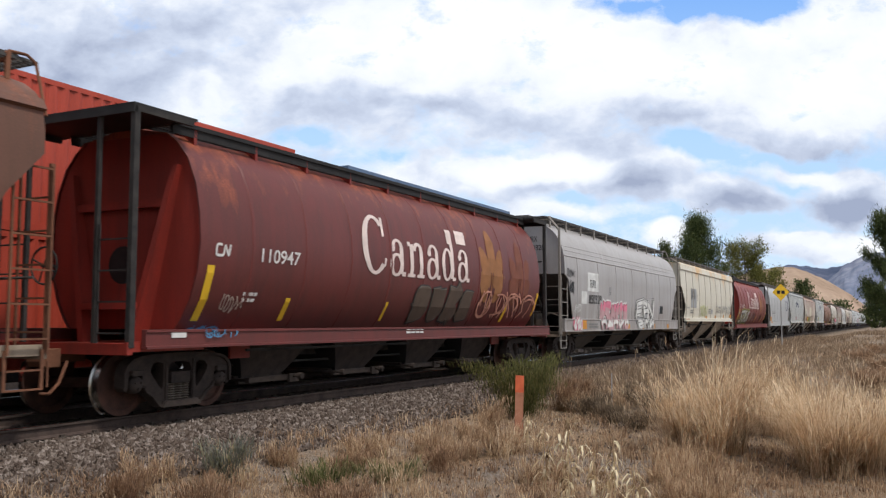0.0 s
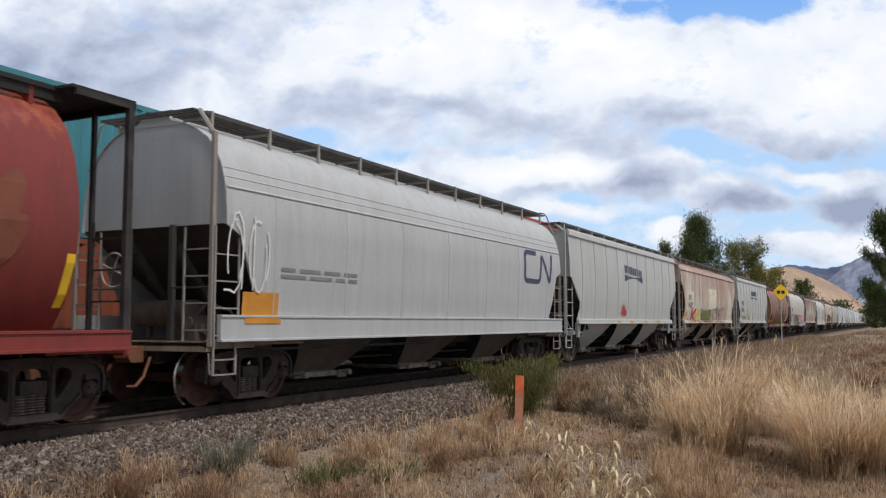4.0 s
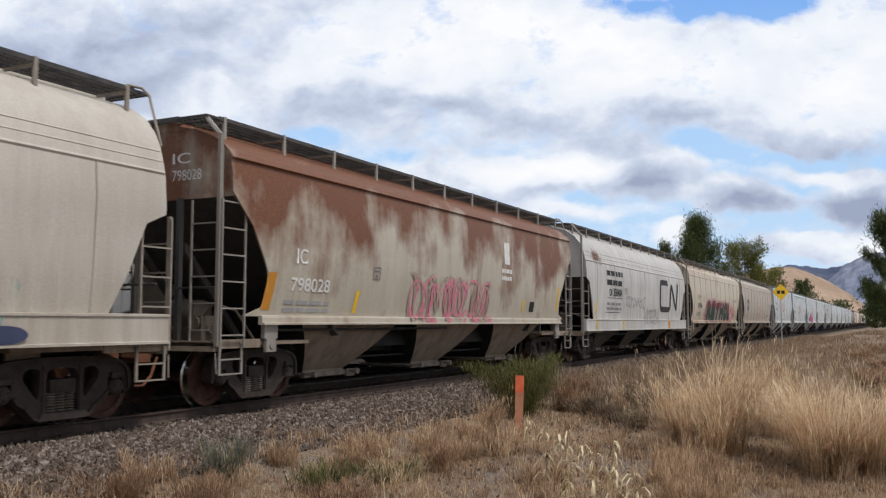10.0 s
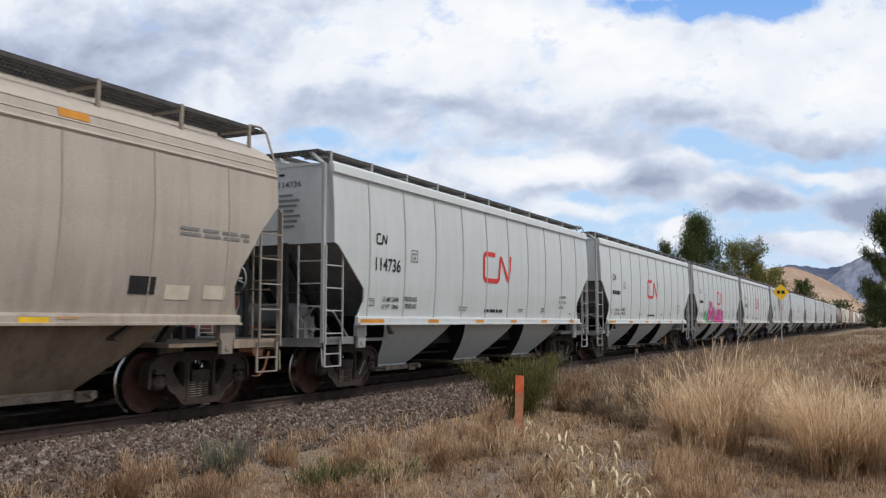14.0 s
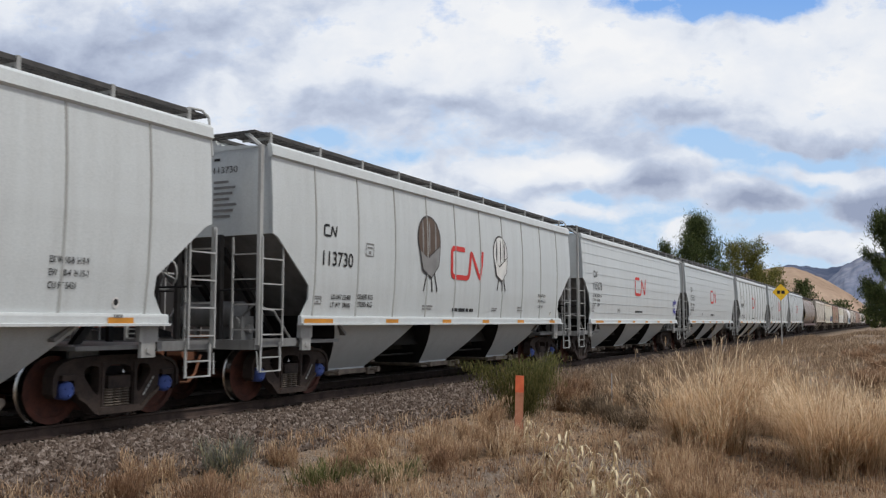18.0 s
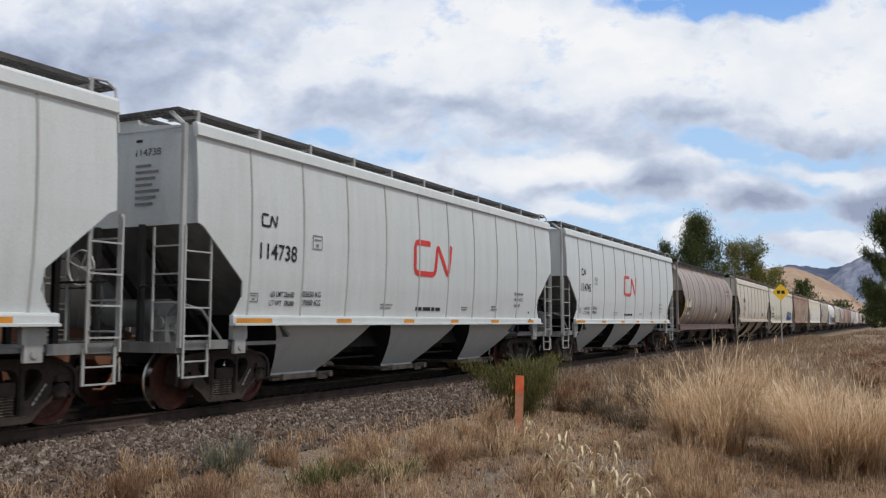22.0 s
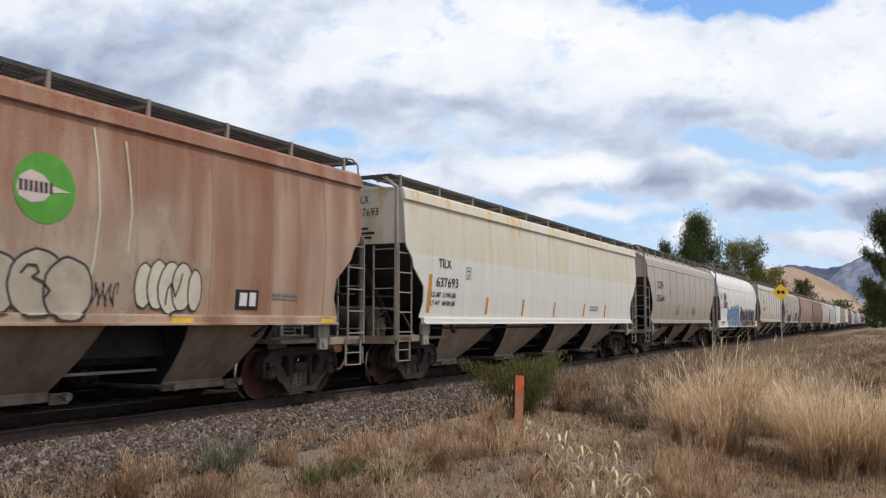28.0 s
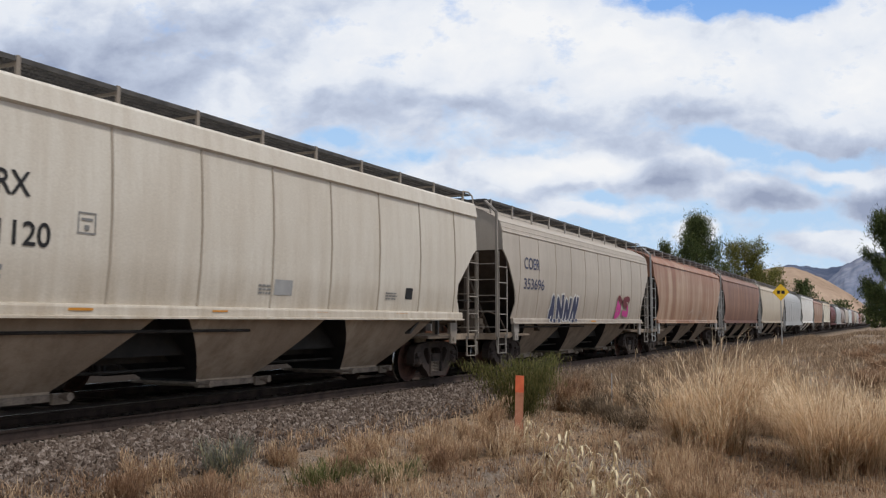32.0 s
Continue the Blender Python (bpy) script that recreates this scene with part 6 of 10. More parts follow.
def outline_box(car, x, z, w, h, mat="mark_grey", t=0.02):
    bm = bmesh.new()
    ribbon(bm, [(x, z), (x + w, z), (x + w, z + h), (x, z + h), (x, z)], t, 0.009)
    poly(bm, [(x + w * 0.35, z + h * 0.15), (x + w * 0.65, z + h * 0.15), (x + w * 0.65, z + h * 0.4), (x + w * 0.35, z + h * 0.4)], 0.009)
    poly(bm, [(x + w * 0.15, z + h * 0.62), (x + w * 0.85, z + h * 0.62), (x + w * 0.85, z + h * 0.75), (x + w * 0.15, z + h * 0.75)], 0.0092)
    drape(bm, car, car["kind_name"], car["L"])
    return finish("data_box", bm, mat, car)


def oval(bm, x, z, rx, rz, lift, index=0, n=20, wob=0.0, rng=None):
    poly(bm, [(x + rx * math.cos(2 * math.pi * i / n) * (1 + (wob * rng.uniform(-1, 1) if rng else 0)), z + rz * math.sin(2 * math.pi * i / n) * (1 + (wob * rng.uniform(-1, 1) if rng else 0))) for i in range(n)], lift, index)


def swirl(rng, x, z, w, h):
    """A bent stroke: part of an oval that ends in a kick."""
    a, turn, squash = rng.uniform(0, 6.28), rng.choice((-1, 1)) * rng.uniform(1.6, 4.2), rng.uniform(0.25, 0.5)
    cx, cz = x + w * rng.uniform(0.3, 0.7), z + h * rng.uniform(0.38, 0.6)
    pts = [(cx + w * squash * math.cos(a + turn * k / 6), cz + h * 0.4 * math.sin(a + turn * k / 6)) for k in range(7)]
    if rng.random() < 0.6:
        pts.append((pts[-1][0] + w * rng.uniform(-0.5, 0.5), z + h * rng.choice((0.02, 0.98))))
    return pts


def graffiti(car, x, z, w, h, letters, fill, edge, back=None, seed=1, fat=0.3, label="painted graffiti", slim=False, shine=None):
    """Wild sprayed shapes: fat bent strokes over a wider edge, on a cloud of colour."""
    rng = random.Random(seed)
    bm = bmesh.new()
    mats = [fill, edge, back or edge, shine or edge]
    step = w / letters
    if back:
        for i in range(letters * 3):
            oval(bm, x + w * (i + 0.5) / (letters * 3), z + h * rng.uniform(0.3, 0.55), step * rng.uniform(0.38, 0.55), h * rng.uniform(0.3, 0.45), 0.006 + 0.0003 * i, 2, 14, 0.13, rng)
    shapes = []
    for i in range(letters):
        for k in range(2 if not slim else 3):
            shapes.append(swirl(rng, x + step * i, z, step * 1.05, h))
        shapes.append([(x + step * (i + 0.2 + 0.6 * rng.random()), z + h * 0.04), (x + step * (i + 0.2 + 0.6 * rng.random()), z + h * rng.uniform(0.7, 0.98))])
    t = min(step, h) * fat * 0.8
    for i, s in enumerate(shapes):
        if not slim:
            ribbon(bm, s, t * 1.6, 0.018 + 0.0004 * (i % 5), 1)
    for i, s in enumerate(shapes):
        ribbon(bm, s, t * 0.85 if not slim else max(0.02, t * 0.25), 0.026 + 0.0004 * (i % 5), 0)
        if shine:
            p, q = Vector(s[0]), Vector(s[1])
            ribbon(bm, [tuple(p.lerp(q, 0.2)), tuple(p.lerp(q, 0.8))], t * 0.25, 0.034 + 0.0004 * (i % 5), 3)
    for v in bm.verts:
        v.co.z = min(max(v.co.z, z - 0.04 * h), z + 1.08 * h)
    drape(bm, car, car["kind_name"], car["L"])
    return tagged(finish("graffiti", bm, mats, car, label), kind="stuff")


def wheat(car, x, z, h, mat="spray_ochre"):
    bm = bmesh.new()
    for i, (dx, dz, a, s) in enumerate(((0, 0.75, 90, 1.0), (-0.22, 0.52, 118, 1.0), (0.22, 0.52, 62, 1.0), (-0.26, 0.25, 125, 0.8), (0.26, 0.25, 55, 0.8))):
        c, sn = math.cos(radians(a)), math.sin(radians(a))
        pts = []
        for k in range(16):
            u, v = 0.31 * s * math.cos(2 * math.pi * k / 16), 0.135 * s * math.sin(2 * math.pi * k / 16) * (1 if abs(math.cos(2 * math.pi * k / 16)) < 0.95 else 0.2)
            pts.append((x + h * (dx + u * c - v * sn), z + h * (dz + u * sn + v * c)))
        poly(bm, pts, 0.009 + 0.0006 * i)
    poly(bm, [(x - 0.015 * h, z - 0.1 * h), (x + 0.015 * h, z - 0.1 * h), (x + 0.015 * h, z + 0.5 * h), (x - 0.015 * h, z + 0.5 * h)], 0.0125)
    drape(bm, car, car["kind_name"], car["L"])
    return finish("wheat_emblem", bm, mat, car, "ochre wheat-leaf emblem")


def scrawl(car, x, z, w, h, mat, turns=5, seed=3, t=0.025):
    """A quick sprayed tag: one looping thin line."""
    rng = random.Random(seed)
    bm = bmesh.new()
    n = turns * 6
    pts = [(x + w * (i / n) + 0.06 * w * math.sin(i * 1.9 + seed), z + h * (0.5 + 0.42 * math.sin(i * 1.05 + seed) * rng.uniform(0.6, 1.1))) for i in range(n + 1)]
    band(bm, rounded(pts, 1.0), t, 0.010)
    drape(bm, car, car["kind_name"], car["L"])
    return tagged(finish("spray_tag", bm, mat, car), kind="stuff")


def mist(name, colour, strength, sharp=0.5):
    """Sprayed paint that thins out towards an uneven edge."""
    n = Nodes(name)
    sep = n.nt.nodes.new("ShaderNodeSeparateXYZ")
    n.nt.links.new(n.tex.outputs["UV"], sep.inputs[0])
    r = n.math("SQRT", n.math("ADD", n.math("MULTIPLY", sep.outputs["X"], sep.outputs["X"]), n.math("MULTIPLY", sep.outputs["Y"], sep.outputs["Y"])), 0)
    f = n.math("ADD", n.math("SUBTRACT", 1.1, r), n.math("MULTIPLY", n.math("SUBTRACT", n.noise(n.scaled(1, 1, 0.5), 3.5, 6, 0.65), 0.5), 1.6))
    a = n.math("MULTIPLY", n.mask(f, 0.5 - sharp * 0.5, 0.5 + sharp * 0.5), strength)
    n.nt.links.new(a, n.bsdf.inputs["Alpha"])
    return n.done(colour, 0.7, 0.0, 0.2)


mist("mist_lime", (0.62, 0.62, 0.05), 0.55, 0.9)
mist("mist_dark", (0.035, 0.03, 0.03), 0.85, 0.5)
mist("mist_grey", (0.11, 0.105, 0.10), 0.6, 0.6)
mist("mist_rust", (0.17, 0.07, 0.04), 0.7, 0.6)
mist("mist_pink", (0.62, 0.22, 0.22), 0.6, 0.9)
mist("mist_hot", (0.66, 0.16, 0.26), 0.8, 0.8)
mist("mist_turquoise", (0.16, 0.50, 0.50), 0.9, 0.4)
mist("mist_red", (0.58, 0.05, 0.08), 0.75, 0.7)
mist("mist_green", (0.10, 0.42, 0.20), 0.9, 0.4)
mist("mist_chalk", (0.56, 0.45, 0.355), 0.65, 0.9)
mist("mist_maroon", (0.10, 0.02, 0.025), 0.8, 0.5)


# strokes of sprayed capitals, in a unit box
STROKES = {
    "A": [[(0.02, 0), (0.42, 1), (0.62, 1), (0.98, 0)], [(0.25, 0.34), (0.8, 0.34)]],
    "B": [[(0.12, 0), (0.12, 1), (0.82, 0.92), (0.76, 0.56), (0.2, 0.5), (0.88, 0.44), (0.92, 0.1), (0.12, 0.02)]],
    "C": [[(0.95, 0.72), (0.7, 0.98), (0.2, 0.9), (0.05, 0.45), (0.25, 0.05), (0.98, 0.1)]],
    "D": [[(0.12, 0), (0.12, 1), (0.7, 0.92), (0.96, 0.5), (0.75, 0.08), (0.12, 0.02)]],
    "E": [[(0.98, 0.95), (0.1, 0.95), (0.1, 0.05), (0.98, 0.05)], [(0.1, 0.5), (0.82, 0.52)]],
    "G": [[(0.95, 0.8), (0.7, 0.98), (0.2, 0.9), (0.05, 0.45), (0.25, 0.05), (0.92, 0.08), (0.92, 0.45), (0.55, 0.45)]],
    "H": [[(0.1, 0), (0.1, 1)], [(0.9, 0), (0.9, 1)], [(0.1, 0.5), (0.9, 0.5)]],
    "I": [[(0.5, 0), (0.5, 1)]],
    "K": [[(0.1, 0), (0.1, 1)], [(0.95, 1), (0.2, 0.5), (0.98, 0)]],
    "L": [[(0.15, 1), (0.15, 0.06), (0.95, 0.06), (1.0, 0.3)]],
    "M": [[(0.04, 0), (0.12, 1), (0.5, 0.35), (0.88, 1), (0.96, 0)]],
    "N": [[(0.08, 0), (0.1, 1), (0.88, 0.02), (0.92, 1)]],
    "O": [[(0.5, 1), (0.12, 0.82), (0.05, 0.4), (0.4, 0), (0.85, 0.15), (0.95, 0.6), (0.8, 0.92), (0.42, 1)]],
    "P": [[(0.12, 0), (0.12, 1), (0.75, 0.98), (0.9, 0.74), (0.7, 0.48), (0.2, 0.46)]],
    "R": [[(0.12, 0), (0.12, 1), (0.75, 0.98), (0.88, 0.75), (0.7, 0.52), (0.2, 0.5)], [(0.45, 0.5), (0.98, 0)]],
    "S": [[(0.95, 0.8), (0.8, 0.97), (0.2, 0.95), (0.1, 0.6), (0.86, 0.45), (0.9, 0.12), (0.6, 0.0), (0.03, 0.08)]],
    "T": [[(0, 0.92), (1, 0.96)], [(0.5, 0.95), (0.44, 0)]],
    "U": [[(0.08, 1), (0.1, 0.2), (0.45, 0), (0.85, 0.2), (0.92, 1)]],
    "Y": [[(0.03, 1), (0.5, 0.48), (0.97, 1)], [(0.5, 0.5), (0.36, 0)]],
}


def spray(car, word, x, z, w, h, fill, low, rims, thick=0.26, split=0.5, seed=1, round_=0.12, tilt=0.08, flip=False, grow=(1.0, 1.0), snug=1.0, wild=1.0, label="painted graffiti letters"):
    """Sprayed letters: broad strokes over one or more wider rims, coloured in two zones."""
    rng = random.Random(seed)
    wide = {"I": 0.45, "M": 1.3, "L": 0.85}
    unit = w / sum(wide.get(ch, 1.0) for ch in word)
    x0, k = x, 0
    mats = [fill, low] + [m for m, _ in rims]
    for i, ch in enumerate(word):
        step = unit * wide.get(ch, 1.0)
        hh = h * (grow[0] + (grow[1] - grow[0]) * i / max(1, len(word) - 1)) * rng.uniform(0.9, 1.0)
        lean, t = rng.uniform(-tilt, tilt), thick * min(hh, step * 1.1)
        ww = (step - t * 1.05 - rims[0][1]) * snug
        lines = []
        for line in STROKES[ch]:
            pts = []
            for u, v in line:
                v = 1 - v if flip else v
                u, v = u + wild * rng.uniform(-0.05, 0.05), v + wild * rng.uniform(-0.03, 0.03)
                pts.append((x0 + (step - ww) / 2 + ww * (u + lean * (v - 0.5)), z + t / 2 + (hh - t) * v))
            d, e = (Vector(pts[0]) - Vector(pts[1])).normalized() * t * 0.35, (Vector(pts[-1]) - Vector(pts[-2])).normalized() * t * 0.35
            pts[0], pts[-1] = tuple(Vector(pts[0]) + d), tuple(Vector(pts[-1]) + e)
            lines.append(rounded(pts, round_ * h))
        bm = bmesh.new()
        total, layers = sum(b for _, b in rims), [(0, 0.0, 0.035)]
        for n, (_, b) in enumerate(rims):
            layers.append((2 + n, 2 * sum(c for _, c in rims[:n + 1]), 0.035 - 0.009 * (n + 1)))
        for line in lines:
            k += 1
            for index, extra, lift in layers:
                a, b = Vector(line[0]), Vector(line[-1])
                ends = [tuple(a + (a - Vector(line[1])).normalized() * extra / 2)] + [tuple(p) for p in line[1:-1]] + [tuple(b + (b - Vector(line[-2])).normalized() * extra / 2)]
                band(bm, ends, t + extra, lift + 0.0003 * (k % 24), index)
        top = [f for f in bm.faces if f.material_index == 0]
        bmesh.ops.bisect_plane(bm, geom=top + list({e for f in top for e in f.edges}) + list({v for f in top for v in f.verts}), plane_co=(0, 0, z + h * split), plane_no=(rng.uniform(-0.25, 0.25), 0, 1))
        for f in bm.faces:
            if f.material_index == 0 and f.calc_center_median().z < z + h * split:
                f.material_index = 1
        low_z = KINDS[car["kind_name"]]["sill"][0] + 0.012
        for v in bm.verts:
            v.co.z = max(v.co.z, low_z)
        drape(bm, car, car["kind_name"], car["L"])
        finish("graffiti_letter", bm, mats, car, label)
        x0 += step


def serif_canada(car, x, z, w, h, mat):
    """The word Canada in old-style letters: swelling bowls, thin arches, bracketed feet."""
    count = [0]

    def place(u, v):
        return (x + u * w, z + v * h)

    def ring(bm, cx, cz, rx, rz, side, thin, a0=0.0, a1=360.0):
        n = max(6, int((a1 - a0) / 15))
        count[0] += 1
        rows = []
        for q in range(n + 1):
            a = radians(a0 + (a1 - a0) * q / n)
            rows.append((place(cx + rx * math.cos(a), cz + rz * math.sin(a)), place(cx + (rx - side) * math.cos(a), cz + (rz - thin) * math.sin(a))))
        for (a, b), (c, d) in zip(rows, rows[1:]):
            poly(bm, [a, c, d, b], 0.010 + 0.0004 * count[0])

    def bar(bm, u0, u1, v0, v1, lean=0.0):
        count[0] += 1
        poly(bm, [place(u0, v0), place(u1, v0), place(u1 + lean, v1), place(u0 + lean, v1)], 0.010 + 0.0004 * count[0])

    def cap_c(bm, u):
        ring(bm, u + 0.10, 0.5, 0.10, 0.52, 0.040, 0.06, 45, 318)
        bar(bm, u + 0.158, u + 0.176, 0.66, 1.0)
        bar(bm, u + 0.163, u + 0.178, 0.13, 0.28, 0.008)

    def low_a(bm, u):
        ring(bm, u + 0.055, 0.19, 0.056, 0.21, 0.028, 0.05)
        bar(bm, u + 0.082, u + 0.112, 0.03, 0.5)
        ring(bm, u + 0.060, 0.46, 0.052, 0.20, 0.028, 0.05, 0, 165)
        ring(bm, u + 0.025, 0.49, 0.018, 0.07, 0.0175, 0.068)
        bar(bm, u + 0.104, u + 0.135, -0.01, 0.07)

    def low_n(bm, u):
        for a in (0.022, 0.108):
            bar(bm, u + a, u + a + 0.030, 0.0, 0.60 if a < 0.05 else 0.45)
            bar(bm, u + a - 0.018, u + a + 0.048, -0.01, 0.05)
        bar(bm, u + 0.0, u + 0.024, 0.56, 0.64)
        ring(bm, u + 0.090, 0.44, 0.048, 0.21, 0.030, 0.06, 0, 165)

    def low_d(bm, u):
        ring(bm, u + 0.058, 0.31, 0.058, 0.33, 0.030, 0.05)
        bar(bm, u + 0.094, u + 0.124, 0.03, 1.02)
        bar(bm, u + 0.070, u + 0.096, 0.95, 1.02)
        bar(bm, u + 0.116, u + 0.148, -0.01, 0.06)
    for glyph, u in ((cap_c, 0.0), (low_a, 0.215), (low_n, 0.365), (low_a, 0.540), (low_d, 0.690), (low_a, 0.855)):
        bm = bmesh.new()
        glyph(bm, u)
        drape(bm, car, car["kind_name"], car["L"])
        finish("letter", bm, mat, car)


def disc(car, x, z, rx, rz, mat, name="painted_disc", lift=0.008, label=""):
    bm = bmesh.new()
    if mat.startswith("mist"):
        uv = bm.loops.layers.uv.new("spread")
        z0 = max(z - rz, KINDS[car["kind_name"]]["sill"][0] + 0.015)
        v0 = (z0 - z) / rz
        f = poly(bm, [(x - rx, z0), (x + rx, z0), (x + rx, z + rz), (x - rx, z + rz)], lift)
        for lp, q in zip(f.loops, ((-1, v0), (1, v0), (1, 1), (-1, 1))):
            lp[uv].uv = q
    else:
        oval(bm, x, z, rx, rz, lift, 0, 28)
    drape(bm, car, car["kind_name"], car["L"])
    return finish(name, bm, mat, car, label)
# Places count in metres from the leading edge of each car's side and from the rail tops.
def ribbon_line(car, pts, w, mat, name="painted_line", lift=0.03):
    bm = bmesh.new()
    ribbon(bm, pts, w, lift)
    drape(bm, car, car["kind_name"], car["L"])
    return finish(name, bm, mat, car)


def shape(car, pts, mat, lift=0.008, name="painted_shape"):
    bm = bmesh.new()
    poly(bm, pts, lift)
    drape(bm, car, car["kind_name"], car["L"])
    return finish(name, bm, mat, car)


def split_wheat(car, x, z, w, h, mat):
    """Faded emblem of two pairs of broad leaves, a bare chevron between the pairs."""
    bm = bmesh.new()
    for s in (-1, 1):
        for k, leaf in enumerate((((0.04, 0.48), (0.30, 0.58), (0.46, 0.70), (0.50, 1.0), (0.34, 0.98), (0.16, 0.86), (0.05, 0.70)), ((0.04, 0.0), (0.30, 0.08), (0.46, 0.26), (0.48, 0.60), (0.30, 0.50), (0.06, 0.40)))):
            pts = [(x + s * w * u, z + h * v) for u, v in leaf]
            poly(bm, pts if s > 0 else pts[::-1], 0.013)
    drape(bm, car, car["kind_name"], car["L"])
    return finish("wheat_emblem", bm, mat, car, "faded brown wheat-leaf emblem")


def bubbles(car, balls, fill, edge, rim, label):
    """Swollen letters: overlapping ovals on a dark rim, inner rims left showing between them."""
    rng = random.Random(len(balls) * 7)
    bm = bmesh.new()
    for k, (x, z, rx, rz) in enumerate(balls):
        oval(bm, x, z, rx + rim, rz + rim, 0.010 + 0.003 * k, 0, 26, 0.04, rng)
    drape(bm, car, car["kind_name"], car["L"])
    base = finish("graffiti", bm, edge, car, label)
    rng = random.Random(len(balls) * 7)
    bm = bmesh.new()
    for k, (x, z, rx, rz) in enumerate(balls):
        oval(bm, x, z, rx, rz, 0.0115 + 0.003 * k, 0, 26, 0.04, rng)
    drape(bm, car, car["kind_name"], car["L"])
    finish("graffiti_fill", bm, fill, car)
    return base


def cone_seal(car, x, z, w, h):
    """A pale cone lying in a painted disc, with a dark bar of unlettered print across it."""
    bm = bmesh.new()
    poly(bm, [(x - w * 0.52, z - h * 0.08), (x - w * 0.45, z - h * 0.34), (x - w * 0.2, z - h * 0.5), (x + w * 0.1, z - h * 0.42), (x + w * 0.3, z - h * 0.12), (x + w * 0.75, z - h * 0.04), (x + w * 0.3, z + h * 0.1), (x + w * 0.08, z + h * 0.4), (x - w * 0.2, z + h * 0.5), (x - w * 0.45, z + h * 0.28)], 0.012)
    drape(bm, car, car["kind_name"], car["L"])
    finish("seal", bm, "spray_shell", car)
    bm = bmesh.new()
    for k in range(7):
        a = x - w * 0.46 + w * 0.115 * k
        poly(bm, [(a, z - h * 0.17), (a + w * 0.075, z - h * 0.17), (a + w * 0.075, z + h * 0.17), (a, z + h * 0.17)], 0.016)
    drape(bm, car, car["kind_name"], car["L"])
    tagged(finish("name_bars", bm, "spray_char", car), kind="stuff")


def extents(car, x, z):
    """Three short lines of loading sizes, and a round sticker over a strip of small print."""
    mark_text(car, "EX W 10-8  H 9-9", x, z, 0.60, 0.085, "mark_black")
    mark_text(car, "EW    8-4  H 15-1", x, z - 0.16, 0.60, 0.085, "mark_black")
    mark_text(car, "CU FT 5431", x, z - 0.32, 0.42, 0.085, "mark_black")
    disc(car, x + 1.10, z - 0.48, 0.062, 0.075, "mark_white", "sticker")
    disc(car, x + 1.10, z - 0.47, 0.040, 0.045, "mark_black", "sticker_print", 0.012)
    bars(car, x + 1.02, z - 0.68, 0.20, 0.08, 1, "mark_grey")


def lettering():
    c = BY_LEAD[10]
    emblem(c, 0.33, 2.36, 0.36, 0.21, "mark_white", thick=0.2, name='owner_mark')
    mark_text(c, "110947", 1.45, 2.34, 1.05, 0.22, "mark_white")
    serif_canada(c, 4.55, 2.33, 4.95, 1.16, "letter_white")
    stripe(c, 8.33, 3.18, 0.31, 0.34, "letter_white", name='flag_bar')
    stripe(c, 8.84, 3.22, 0.52, 0.32, "letter_white", name='flag_bar')
    stripe(c, 0.19, 1.37, 0.16, 0.85, "safety_yellow", 0.00)
    stripe(c, 2.31, 1.38, 0.13, 0.39, "safety_yellow", 0.00)
    stripe(c, 5.68, 1.38, 0.13, 0.39, "safety_yellow", 0.00)
    stripe(c, 8.81, 1.38, 0.13, 0.43, "safety_yellow", 0.00)
    stripe(c, 12.03, 1.36, 0.13, 0.46, "safety_yellow", 0.00)
    stripe(c, 14.13, 1.53, 0.13, 0.66, "safety_yellow", 0.00)
    wheat(c, 10.85, 1.78, 1.85)
    wheat(c, 12.75, 1.72, 1.75, "wheat_faint")
    spray(c, "BUKE", 6.85, 1.36, 3.0, 0.85, "spray_taupe", "spray_taupe", [("faded_dark", 0.02), ("spray_char", 0.03)], 0.40, 0.5, 4, 0.1, 0.1, wild=3.0)
    graffiti(c, 9.91, 1.47, 4.22, 0.68, 4, "spray_salmon", "spray_salmon", None, 9, slim=True)
    scrawl(c, 0.69, 1.46, 0.61, 0.37, "faded_white", 5, 2)
    graffiti(c, 0.13, 1.12, 0.8, 0.18, 3, "spray_blue", "spray_blue", None, 7, slim=True)
    bars(c, 1.15, 1.68, 0.35, 0.2, 2, "mark_white")
    stripe(c, -0.5, 1.13, 0.3, 0.11, "mark_white", name='placard')
    bars(c, 6.41, 1.12, 0.76, 0.14, 2, "mark_white")
    c = BY_LEAD[27]
    stripe(c, 2.33, 2.41, 1.29, 0.64, "patch_white", name='paint_patch')
    mark_text(c, "FURX", 2.62, 2.54, 0.65, 0.27, "mark_black")
    mark_text(c, "850328", 2.5, 2.0, 1.47, 0.3, "mark_black")
    stripe(c, 1.7, 1.97, 0.62, 0.42, "patch_white", name='paint_patch', lift=0.006)
    scrawl(c, 0.17, 2.75, 0.78, 0.37, "spray_black", 5, 2, t=0.03)
    scrawl(c, 0.44, 2.19, 0.46, 0.58, "spray_black", 5, 5, t=0.03)
    scrawl(c, 1.02, 1.62, 0.67, 0.39, "patch_white", 6, 4)
    spray(c, "NENMU", 3.7, 1.38, 3.7, 0.78, "spray_pink", "spray_blush", [("spray_wine", 0.014), ("spray_white", 0.05)], 0.40, 0.6, 11, 0.30, 0.25, snug=1.2, wild=3.5)
    spray(c, "UEUNO", 3.75, 1.07, 3.7, 0.42, "spray_white", "spray_blush", [("spray_blush", 0.03)], 0.34, 0.4, 12, 0.2, 0.12, flip=True, wild=3.5)
    spray(c, "EEN", 8.85, 1.42, 2.7, 0.88, "spray_white", "patch_grey", [("spray_black", 0.03), ("spray_white", 0.05), ("spray_black", 0.03)], 0.20, 0.4, 13, 0.02, 0.35, snug=1.2, wild=4.5)
